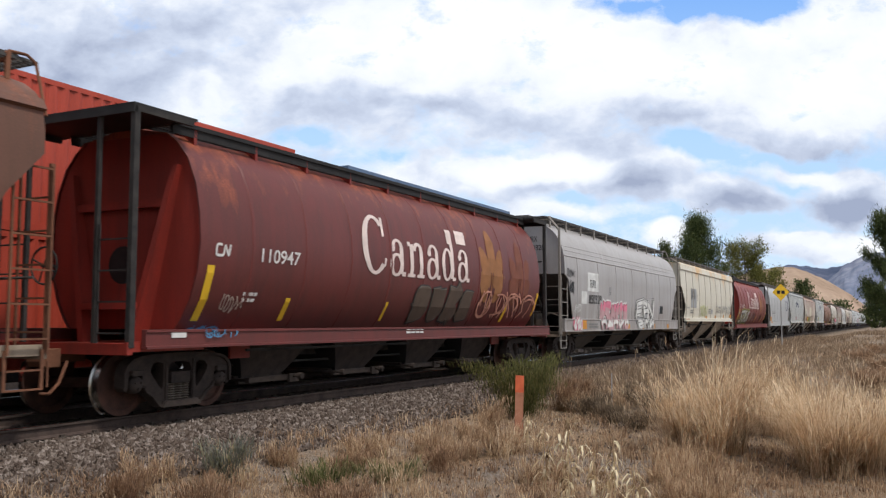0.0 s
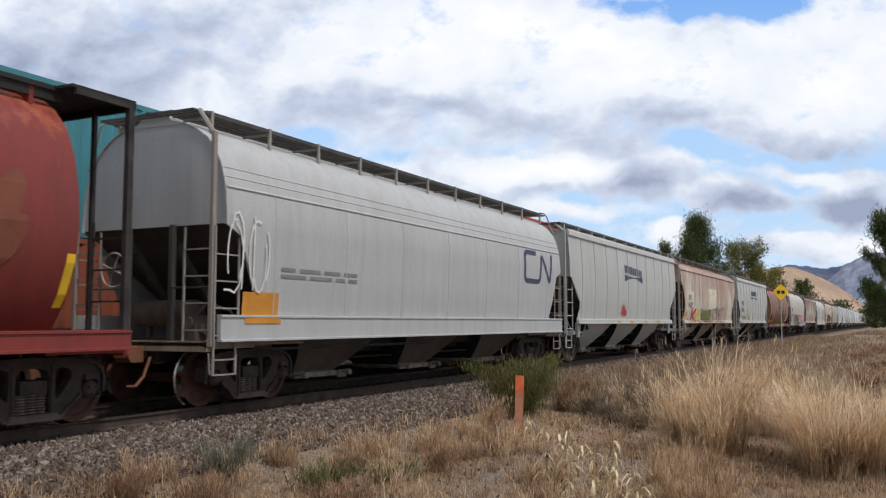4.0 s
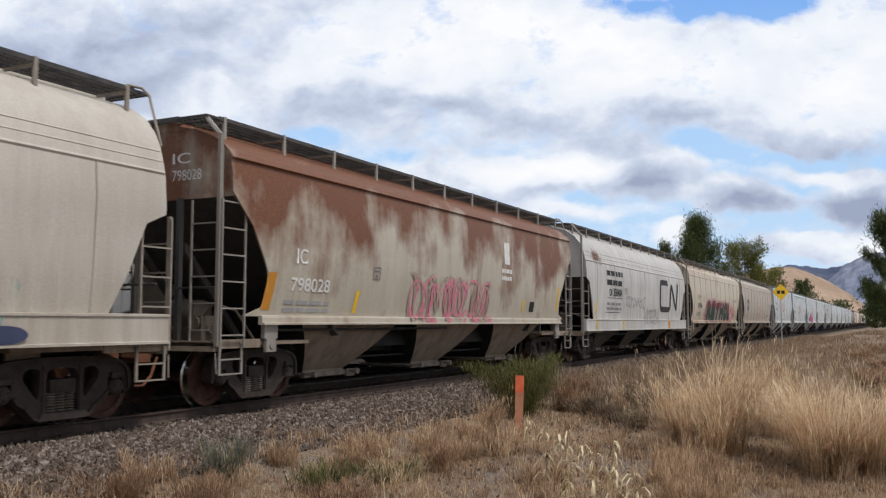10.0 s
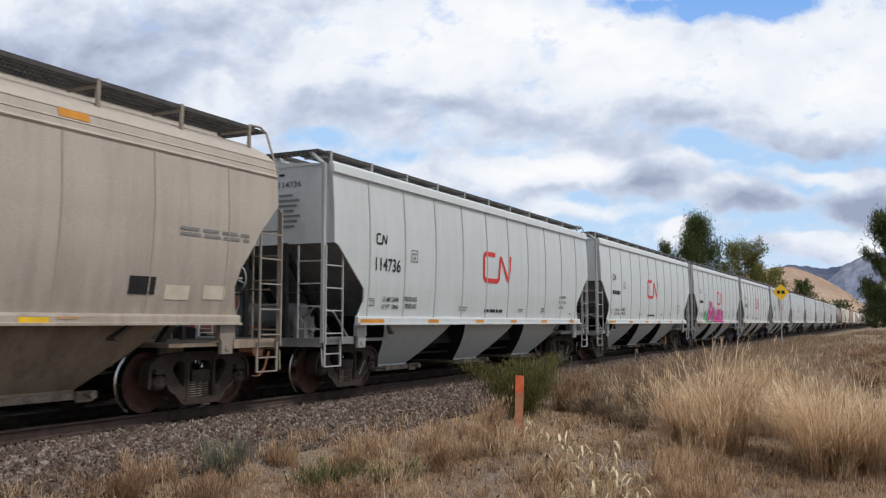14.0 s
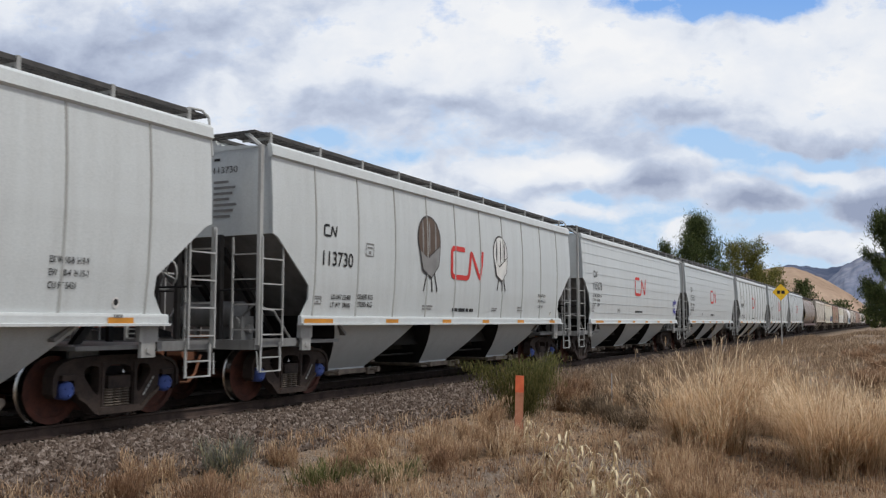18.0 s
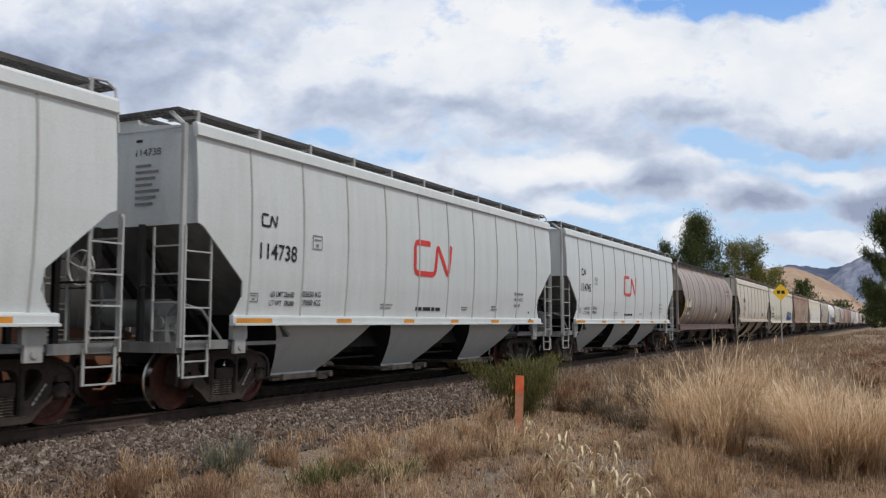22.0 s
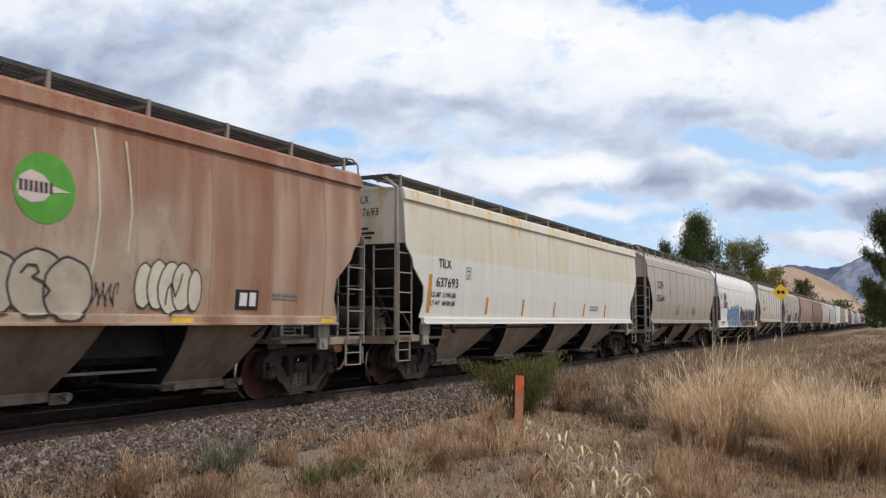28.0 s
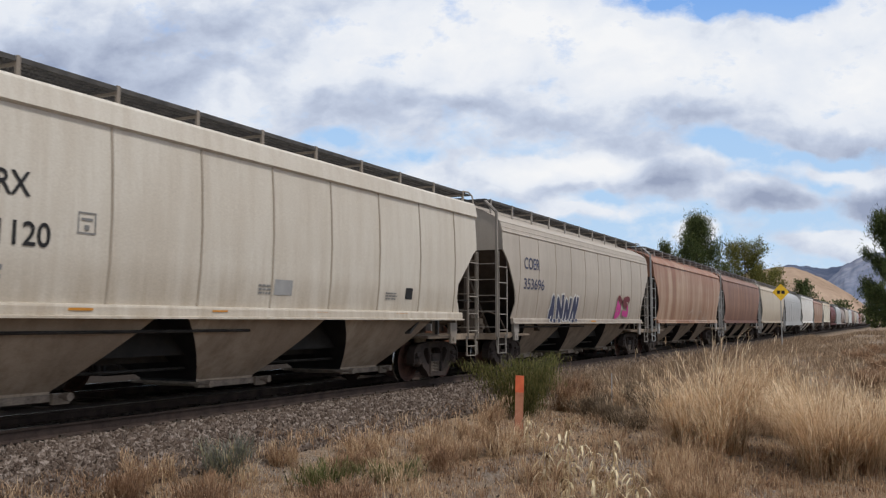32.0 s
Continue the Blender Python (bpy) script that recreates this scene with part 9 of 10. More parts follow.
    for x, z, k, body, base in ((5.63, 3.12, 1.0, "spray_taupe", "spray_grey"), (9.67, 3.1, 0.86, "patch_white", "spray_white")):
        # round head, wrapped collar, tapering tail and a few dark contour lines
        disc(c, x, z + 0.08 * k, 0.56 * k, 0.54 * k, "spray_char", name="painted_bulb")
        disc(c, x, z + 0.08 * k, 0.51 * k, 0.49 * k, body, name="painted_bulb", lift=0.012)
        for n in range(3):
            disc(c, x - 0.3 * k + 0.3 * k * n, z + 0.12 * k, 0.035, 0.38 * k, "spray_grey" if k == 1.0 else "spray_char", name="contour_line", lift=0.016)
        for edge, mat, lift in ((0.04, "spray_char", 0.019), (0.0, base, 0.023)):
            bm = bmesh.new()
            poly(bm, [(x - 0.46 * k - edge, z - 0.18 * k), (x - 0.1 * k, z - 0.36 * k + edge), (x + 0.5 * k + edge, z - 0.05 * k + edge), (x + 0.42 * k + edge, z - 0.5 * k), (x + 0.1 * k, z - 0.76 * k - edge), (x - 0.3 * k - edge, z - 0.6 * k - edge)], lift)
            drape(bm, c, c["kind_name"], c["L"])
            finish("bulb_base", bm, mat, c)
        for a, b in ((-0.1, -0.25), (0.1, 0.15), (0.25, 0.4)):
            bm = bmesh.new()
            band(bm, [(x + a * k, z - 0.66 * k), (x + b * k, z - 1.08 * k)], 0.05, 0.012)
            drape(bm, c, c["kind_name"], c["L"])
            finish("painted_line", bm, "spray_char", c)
    c = BY_LEAD[424]
    stripe(c, 0.93, 1.92, 1.08, 0.59, "patch_cream", name='paint_patch')
    mark_text(c, "WC", 1.27, 2.37, 0.4, 0.18, "mark_black")
    mark_text(c, "86080", 1.06, 1.94, 1.03, 0.2, "mark_black")
    stripe(c, 0.40, 1.45, 0.15, 0.88, "safety_yellow", 0.00)
    stripe(c, 2.80, 1.50, 0.13, 0.41, "safety_yellow", 0.00)
    stripe(c, 5.82, 1.50, 0.13, 0.39, "safety_yellow", 0.00)
    stripe(c, 9.09, 1.53, 0.13, 0.41, "safety_yellow", 0.00)
    stripe(c, 14.26, 1.61, 0.13, 0.66, "safety_yellow", 0.00)
    outline_box(c, 12.7, 2.87, 1.53, 0.56, "rust_brown")
    stripe(c, 9.23, 1.94, 0.42, 0.31, "mark_black", name='placard')
    stripe(c, 9.34, 1.56, 0.48, 0.32, "mark_white", name='placard')
    stripe(c, 0.89, 1.75, 0.28, 0.11, "mark_white", name='placard')
    stripe(c, 1.46, 1.75, 0.45, 0.11, "mark_white", name='placard')
    stripe(c, 2.21, 1.53, 0.27, 0.09, "mark_white", name='placard')
    bars(c, 3.88, 2.11, 0.56, 0.21, 3, "mark_grey")
    c = BY_LEAD[442]
    mark_text(c, "SMW", 2.48, 2.74, 0.97, 0.3, "mark_black")
    mark_text(c, "851153", 2.45, 2.19, 1.12, 0.28, "mark_black")
    outline_box(c, 4.09, 2.5, 0.23, 0.24, "mark_grey")
    stripe(c, 7.75, 1.68, 0.8, 0.39, "patch_grey", name='paint_patch')
    stripe(c, 12.59, 1.85, 0.38, 0.25, "mark_black", name='placard')
    stripe(c, 0.96, 1.49, 0.93, 0.12, "safety_orange")
    stripe(c, 3.81, 1.52, 0.4, 0.14, "safety_orange")
    stripe(c, 6.63, 1.54, 0.48, 0.16, "safety_orange")
    stripe(c, 9.35, 1.57, 0.43, 0.18, "safety_orange")
    stripe(c, 11.89, 1.59, 0.32, 0.2, "safety_orange")
    stripe(c, 14.52, 1.62, 0.44, 0.22, "safety_orange")
    bars(c, 2.29, 1.83, 0.78, 0.22, 2, "mark_grey")
    outline_box(c, 1.15, 1.73, 0.24, 0.14, "mark_grey")
    bars(c, 5.59, 1.69, 0.48, 0.26, 2, "mark_grey")
    bars(c, 11.89, 1.74, 0.53, 0.35, 3, "mark_grey")
    end_text(c, "SMW", -0.28, 4.00, 0.38, 0.17, "mark_black")
    end_text(c, "851153", -0.28, 3.72, 0.62, 0.17, "mark_black")
    end_lines(c, -0.28, 3.42, 0.6, 6, "mark_black")
    c = BY_LEAD[459]
    mark_text(c, "TILX", 1.52, 2.38, 0.93, 0.29, "mark_black")
    bars(c, 1.3, 1.79, 1.33, 0.5, 2, "mark_black")
    graffiti(c, 2.41, 1.61, 7.22, 0.4, 8, "mark_grey", "mark_grey", None, 3, slim=True)
    spray(c, "ESUC", 13.2, 1.56, 4.1, 0.8, "spray_blue", "tag_blue", [("spray_black", 0.035)], 0.22, 0.5, 5, 0.15, 0.4, snug=1.3, wild=4.0)
    c = BY_LEAD[480]
    mark_text(c, "CGEX", 2.58, 2.39, 0.92, 0.24, "mark_black")
    mark_text(c, "1669", 2.59, 1.99, 0.75, 0.25, "mark_black")
    bars(c, 2.61, 1.65, 0.58, 0.22, 2, "mark_white")
    c = BY_LEAD[480]
    disc(c, 10.31, 2.99, 0.45, 0.44, "disc_green", name='painted_disc', label='green painted disc')
    disc(c, 10.6, 2.0, 2.9, 0.95, "mist_chalk", name='faded_patch', lift=0.004)
    disc(c, 12.0, 2.4, 1.0, 0.9, "mist_chalk", name='faded_patch', lift=0.006)
    cone_seal(c, 10.22, 2.99, 0.62, 0.40)
    bubbles(c, [(8.35, 1.83, 0.34, 0.36), (9.02, 1.82, 0.40, 0.36), (9.62, 1.80, 0.40, 0.37), (10.26, 1.82, 0.40, 0.40), (10.72, 1.76, 0.36, 0.38)], "spray_putty", "spray_char", 0.035, "cream bubble graffiti with black outline")
    disc(c, 9.02, 1.86, 0.11, 0.19, "spray_char", "bubble_hole", 0.03)
    ribbon_line(c, [(10.02, 1.95), (10.10, 2.04), (10.22, 2.04), (10.26, 1.96), (10.18, 1.90), (10.34, 1.84), (10.44, 1.74), (10.36, 1.64)], 0.03, "spray_char")
    bubbles(c, [(11.98, 1.86, 0.15, 0.30), (12.24, 1.88, 0.18, 0.34), (12.50, 1.84, 0.24, 0.36), (12.72, 1.86, 0.20, 0.34), (12.98, 1.82, 0.13, 0.29)], "patch_cream", "spray_char", 0.028, "cream bubble letters with thin black outline")
    ribbon_line(c, [(12.40, 1.60), (12.42, 1.82), (12.50, 1.92), (12.58, 1.72), (12.66, 1.90), (12.70, 2.05)], 0.022, "spray_char")
    scrawl(c, 10.97, 1.5, 0.56, 0.43, "spray_black", 5, 3, t=0.02)
    stripe(c, 13.93, 1.55, 0.56, 0.32, "mark_black", name='placard')
    stripe(c, 14.02, 1.61, 0.18, 0.21, "mark_white", name='placard', lift=0.014)
    stripe(c, 14.26, 1.61, 0.16, 0.22, "mark_white", name='placard', lift=0.014)
    stripe(c, 12.49, 1.345, 0.46, 0.105, "safety_yellow")
    stripe(c, 16.23, 1.345, 0.4, 0.105, "safety_yellow")
    bars(c, 14.85, 1.73, 0.71, 0.14, 2, "mark_grey")
    ribbon_line(c, [(11.06, 3.88), (11.12, 3.4), (11.15, 2.8), (11.10, 2.2), (11.02, 1.8)], 0.03, "patch_cream", 'paint_run', 0.012)
    ribbon_line(c, [(11.60, 3.8), (11.66, 3.3), (11.70, 2.9), (11.66, 2.3)], 0.028, "patch_cream", 'paint_run', 0.012)
    c = BY_LEAD[499]
    mark_text(c, "TILX", 1.55, 2.61, 0.65, 0.2, "mark_black")
    mark_text(c, "637693", 1.44, 2.17, 1.14, 0.21, "mark_black")
    stripe(c, 1.01, 1.57, 0.16, 0.86, "safety_orange", 0.08)
    stripe(c, 4.21, 1.55, 0.13, 0.43, "safety_orange", 0.08)
    stripe(c, 6.70, 1.52, 0.13, 0.47, "safety_orange", 0.08)
    stripe(c, 9.29, 1.53, 0.13, 0.43, "safety_orange", 0.08)
    stripe(c, 12.24, 1.55, 0.13, 0.42, "safety_orange", 0.08)
    stripe(c, 14.68, 1.53, 0.13, 0.45, "safety_orange", 0.08)
    outline_box(c, 3.04, 2.41, 0.25, 0.27, "mark_grey")
    mark_text(c, "LD LMT  217900 LBS", 1.22, 1.93, 1.25, 0.11, "mark_black")
    mark_text(c, "LT WT   68100 LBS", 1.2, 1.74, 1.25, 0.11, "mark_black")
    bars(c, 12.98, 1.75, 1.03, 0.19, 2, "mark_grey")
    end_text(c, "TILX", -0.28, 3.95, 0.38, 0.17, "mark_black")
    end_text(c, "637693", -0.28, 3.67, 0.62, 0.17, "mark_black")
    end_lines(c, -0.28, 3.37, 0.6, 3, "mark_black")
    c = BY_LEAD[521]
    mark_text(c, "COER", 1.59, 2.86, 1.14, 0.32, "mark_blue")
    mark_text(c, "353641", 1.5, 2.29, 1.6, 0.3, "mark_blue")
    stripe(c, 1.11, 1.41, 0.89, 0.18, "safety_orange")
    stripe(c, 3.89, 1.41, 0.37, 0.2, "safety_orange")
    stripe(c, 6.55, 1.42, 0.39, 0.21, "safety_orange")
    stripe(c, 9.03, 1.42, 0.39, 0.23, "safety_orange")
    stripe(c, 11.42, 1.43, 0.44, 0.25, "safety_orange")
    c = BY_LEAD[521]
    outline_box(c, 4.02, 2.58, 0.25, 0.27, "mark_grey")
    mark_text(c, "WARNING", 5.93, 2.07, 0.47, 0.09, "mark_grey")
    bars(c, 5.71, 1.74, 0.74, 0.27, 5, "mark_grey")
    bars(c, 5.21, 1.74, 0.38, 0.13, 3, "mark_grey")
    bars(c, 8.15, 1.76, 0.33, 0.23, 4, "mark_grey")
    bars(c, 9.4, 1.77, 0.82, 0.39, 6, "mark_grey")
    bars(c, 10.2, 1.77, 0.46, 0.1, 2, "mark_grey")
    stripe(c, 3.96, 1.42, 0.43, 0.08, "safety_orange")
    stripe(c, 6.49, 1.44, 0.45, 0.1, "safety_orange")
    stripe(c, 9.01, 1.45, 0.43, 0.11, "safety_orange")
    stripe(c, 11.56, 1.47, 0.42, 0.13, "safety_orange")
    end_text(c, "COER", -0.28, 3.95, 0.38, 0.17, "mark_black")
    end_text(c, "353641", -0.28, 3.67, 0.62, 0.17, "mark_black")
    c = BY_LEAD[538]
    spray(c, "BECTOR", 3.2, 1.10, 4.65, 1.36, "spray_blue", "spray_blue", [("spray_white", 0.05), ("spray_black", 0.04)], 0.34, 0.5, 4, 0.30, 0.3, grow=(0.9, 1.0), snug=1.2, wild=2.6)
    spray(c, "ONAIUST", 8.35, 1.08, 6.9, 1.2, "spray_char", "spray_char", [("spray_white", 0.028), ("spray_char", 0.05)], 0.36, 0.5, 11, 0.03, 0.4, snug=1.25, wild=4.0)
    scrawl(c, 8.45, 2.16, 0.68, 0.25, "spray_black", 4, 2, t=0.05)
    stripe(c, 4.45, 1.23, 0.45, 0.11, "safety_orange")
    stripe(c, 6.71, 1.23, 0.46, 0.12, "safety_orange")
    stripe(c, 9.27, 1.23, 0.47, 0.13, "safety_orange")
    stripe(c, 11.93, 1.22, 0.5, 0.16, "safety_orange")
    stripe(c, 14.41, 1.2, 0.92, 0.17, "safety_orange")
    outline_box(c, 4.12, 2.51, 0.24, 0.27, "mark_grey")
    graffiti(c, 7.53, 1.06, 0.8, 0.9, 2, "spray_white", "spray_black", None, 94)
    c = BY_LEAD[538]
    stripe(c, 1.72, 2.69, 1.02, 0.49, "patch_grey", name='paint_patch')
    stripe(c, 1.71, 2.21, 1.45, 0.46, "patch_grey", name='paint_patch')
    mark_text(c, "SMW", 1.8, 2.73, 0.86, 0.37, "mark_black")
    mark_text(c, "850857", 1.79, 2.26, 1.33, 0.32, "mark_black")
    scrawl(c, 0.27, 2.65, 1.1, 0.58, "spray_black", 4, 1, t=0.03)
    scrawl(c, 0.33, 2.08, 1.1, 0.5, "spray_black", 4, 4, t=0.03)
    stripe(c, 0.79, 1.28, 0.91, 0.23, "safety_orange")
    c = BY_LEAD[556]
    mark_text(c, "FURX", 2.55, 2.86, 0.9, 0.29, "mark_black")
    mark_text(c, "851120", 2.54, 2.27, 1.22, 0.29, "mark_black")
    bars(c, 2.44, 1.84, 0.75, 0.24, 2, "mark_grey")
    stripe(c, 0.73, 1.48, 1.41, 0.15, "safety_orange")
    stripe(c, 4.05, 1.5, 0.39, 0.17, "safety_orange")
    stripe(c, 6.69, 1.51, 0.35, 0.18, "safety_orange")
    stripe(c, 9.37, 1.53, 0.41, 0.2, "safety_orange")
    stripe(c, 12.3, 1.54, 0.48, 0.21, "safety_orange")
    end_text(c, "FURX", -0.28, 4.00, 0.38, 0.17, "mark_black")
    end_text(c, "851120", -0.28, 3.72, 0.62, 0.17, "mark_black")
    end_lines(c, -0.28, 3.42, 0.6, 4, "mark_black")
    c = BY_LEAD[556]
    outline_box(c, 4.17, 2.49, 0.27, 0.26, "mark_grey")
    stripe(c, 8.25, 1.81, 0.5, 0.26, "patch_grey", name='placard')
    stripe(c, 12.75, 1.84, 0.3, 0.24, "mark_black", name='placard')
    bars(c, 7.83, 1.82, 0.37, 0.18, 3, "mark_grey")
    bars(c, 11.92, 1.82, 0.47, 0.17, 3, "mark_grey")
    c = BY_LEAD[574]
    mark_text(c, "COER", 1.54, 2.87, 1.22, 0.32, "mark_blue")
    mark_text(c, "353696", 1.53, 2.3, 1.64, 0.3, "mark_blue")
    spray(c, "ANNN", 3.6, 1.34, 2.9, 0.92, "mark_blue", "mark_blue", [("spray_white", 0.05)], 0.24, 0.5, 95, 0.08, 0.2, wild=3.5)
    spray(c, "BS", 10.9, 1.5, 1.9, 0.92, "spray_wine", "spray_magenta", [("faded_white", 0.03)], 0.24, 0.5, 96, 0.15, 0.2, wild=3.5)
    stripe(c, 3.69, 1.36, 0.51, 0.17, "safety_orange")
    stripe(c, 7.95, 1.37, 0.53, 0.19, "safety_orange")
    c = BY_LEAD[591]
    graffiti(c, 7.55, 1.32, 5.36, 0.75, 3, "faded_white", "faded_white", None, 97, slim=True)


lettering()
# ---- distance: sky, mountains, trees ----
def px_way(x, y):
    """Direction of a point of the view given in the plan's angular grid (1568 across the lens)."""
    f = 784 / math.tan(radians(53.08) / 2)
    fw = (AIM - EYE).normalized()
    rt = fw.cross(Vector((0, 0, 1))).normalized()
    return fw + rt * ((x - 784) / f) + rt.cross(fw) * ((441 - y) / f)


def sky_backdrop():
    nx, ny, R = 40, 24, 4200.0
    bm = bmesh.new()
    uv = bm.loops.layers.uv.new("grid")
    az0, az1, el0, el1 = YAW + radians(52), YAW - radians(52), radians(-3), radians(52)
    vs, co = {}, {}
    fw = (AIM - EYE).normalized()
    rt = fw.cross(Vector((0, 0, 1))).normalized()
    up = rt.cross(fw)
    f = 784 / math.tan(radians(53.08) / 2)
    for i in range(nx + 1):
        for j in range(ny + 1):
            a, e = az0 + (az1 - az0) * i / nx, el0 + (el1 - el0) * j / ny
            vs[i, j] = bm.verts.new((R * math.cos(e) * math.cos(a), R * math.cos(e) * math.sin(a), R * math.sin(e)))
            w = vs[i, j].co.normalized()
            k = max(0.15, w.dot(fw))
            co[i, j] = (w.dot(rt) / k * f / 1000, 0.130 + w.dot(up) / k * f / 1000)
    for i in range(nx):
        for j in range(ny):
            q = [(i, j), (i + 1, j), (i + 1, j + 1), (i, j + 1)]
            face = bm.faces.new([vs[k] for k in q])
            for lp, k in zip(face.loops, q):
                lp[uv].uv = co[k]
    me = bpy.data.meshes.new("sky_backdrop")
    bm.to_mesh(me)
    bm.free()
    ob = put("sky_backdrop", me, "cloudy_sky")
    ob.location = EYE
    return tagged(ob, "bright broken cloud with patches of blue sky", "sky", kind="structure")


def cloudy_sky():
    """Broken cloud: u runs right, v up from the horizon, a thousand view units to one."""
    n = Nodes("cloudy_sky")
    nt = n.nt
    uv = n.tex.outputs["UV"]
    warp = nt.nodes.new("ShaderNodeTexNoise")
    warp.inputs["Scale"].default_value, warp.inputs["Detail"].default_value = 7.0, 6.0
    nt.links.new(uv, warp.inputs["Vector"])
    shift = nt.nodes.new("ShaderNodeVectorMath")
    shift.operation = "SUBTRACT"
    nt.links.new(warp.outputs["Color"], shift.inputs[0])
    shift.inputs[1].default_value = (0.5, 0.5, 0.5)
    sized = nt.nodes.new("ShaderNodeVectorMath")
    sized.operation = "SCALE"
    nt.links.new(shift.outputs[0], sized.inputs[0])
    sized.inputs["Scale"].default_value = 0.085
    add = nt.nodes.new("ShaderNodeVectorMath")
    nt.links.new(uv, add.inputs[0])
    nt.links.new(sized.outputs[0], add.inputs[1])
    p = add.outputs[0]

    def blob(x, y, rx, ry):
        # x, y on the grid that the horizon and the lens set
        m = nt.nodes.new("ShaderNodeMapping")
        m.vector_type = "TEXTURE"
        m.inputs["Location"].default_value = ((x - 784) / 1000, (571 - y) / 1000, 0)
        m.inputs["Scale"].default_value = (rx / 1000, ry / 1000, 1)
        nt.links.new(p, m.inputs["Vector"])
        g = nt.nodes.new("ShaderNodeTexGradient")
        g.gradient_type = "SPHERICAL"
        nt.links.new(m.outputs[0], g.inputs[0])
        return g.outputs["Fac"]

    def total(rows):
        out = None
        for x, y, rx, ry, w in rows:
            t = n.math("MULTIPLY", blob(x, y, rx, ry), w)
            out = t if out is None else n.math("ADD", out, t)
        return out
    flat = n.scaled(1.0, 1.55, 1.0, source=uv)
    puff = n.noise(flat, 10.0, 12, 0.64)
    soft = n.noise(flat, 3.2, 6, 0.55)
    # relief: how the bulk of the cloud changes a little way towards the light
    heap = n.noise(n.scaled(1.0, 1.6, 1.0, source=p), 3.4, 6, 0.52)
    toward = n.noise(n.scaled(1.0, 1.6, 1.0, source=p, shift=(-0.02, 0.07, 0.0)), 3.4, 6, 0.52)
    relief = n.math("MULTIPLY", n.math("SUBTRACT", toward, heap), 3.0)
    gaps = total([(1310, -5, 150, 65, 2.0), (1130, 0, 160, 30, 0.8), (1225, 255, 110, 40, 0.8), (540, 240, 90, 22, 0.9), (690, 285, 120, 24, 0.6), (1420, 280, 160, 34, 0.8), (1550, 250, 90, 40, 0.6)])
    bulk = total([(1010, 300, 100, 40, 1.7), (890, 318, 140, 46, 1.7), (720, 300, 160, 40, 0.9), (1130, 312, 125, 52, 2.2), (1300, 350, 125, 42, 2.2), (1515, 352, 110, 66, 2.3), (1470, 444, 130, 34, 2.4), (1180, 418, 50, 32, 1.9), (990, 372, 160, 24, 1.0), (1380, 430, 90, 18, 1.0), (1420, 300, 120, 24, 1.0), (1330, 235, 130, 36, 0.7), (1460, 245, 160, 44, 0.9), (1050, 255, 120, 26, 0.5)])
    sky_y = nt.nodes.new("ShaderNodeSeparateXYZ")
    nt.links.new(p, sky_y.inputs[0])
    opening = n.math("MULTIPLY", n.span(sky_y.outputs["Y"], 0.36, 0.25), 0.66)
    cover = n.math("SUBTRACT", n.math("ADD", n.math("SUBTRACT", bulk, gaps), n.math("ADD", n.math("MULTIPLY", n.math("SUBTRACT", puff, 0.5), 1.9), 0.36)), opening)
    dark = total([(60, 130, 420, 120, 0.9), (330, 60, 420, 90, 0.3), (710, 212, 190, 60, 0.5), (1130, 325, 120, 44, 1.25), (1300, 362, 125, 36, 1.2), (1515, 372, 110, 54, 1.3), (1370, 262, 220, 40, 0.5), (560, 190, 300, 60, 0.3), (950, 338, 90, 24, 0.5), (940, 215, 260, 70, 0.35), (1440, 265, 150, 34, 0.45), (1180, 210, 160, 40, 0.3)])
    glow = total([(880, 60, 420, 120, 0.75), (1280, 110, 420, 100, 0.55), (370, 165, 130, 50, 0.6), (1010, 290, 100, 30, 1.0), (900, 305, 110, 30, 0.9), (560, 110, 160, 60, 0.3), (1480, 438, 120, 30, 0.7), (1500, 150, 200, 80, 0.4), (1180, 415, 60, 30, 0.5)])
    shade = n.math("ADD", n.math("ADD", n.math("SUBTRACT", dark, glow), relief), n.math("MULTIPLY", n.math("SUBTRACT", n.math("ADD", n.math("MULTIPLY", puff, 0.8), n.math("MULTIPLY", soft, 0.6)), 0.68), 1.15))
    cloud = n.ramp(n.span(shade, -0.75, 1.0), [(0.0, (0.97, 0.98, 1.0)), (0.38, (0.83, 0.875, 0.955)), (0.64, (0.585, 0.655, 0.80)), (1.0, (0.34, 0.395, 0.54))])
    sep = nt.nodes.new("ShaderNodeSeparateXYZ")
    nt.links.new(uv, sep.inputs[0])
    blue = n.ramp(n.span(sep.outputs["Y"], 0.0, 0.6), [(0.0, (0.66, 0.80, 0.95)), (0.3, (0.50, 0.70, 0.945)), (0.55, (0.43, 0.65, 0.95)), (1.0, (0.20, 0.42, 0.88))])
    col = n.mix(n.mask(n.span(cover, -1.0, 1.0), 0.33, 0.62), blue, cloud)
    em = nt.nodes.new("ShaderNodeEmission")
    nt.links.new(col, em.inputs["Color"])
    em.inputs["Strength"].default_value = 0.97
    nt.links.new(em.outputs[0], nt.nodes["Material Output"].inputs["Surface"])
    MATS["cloudy_sky"] = n.mat


cloudy_sky()
SKY = sky_backdrop()


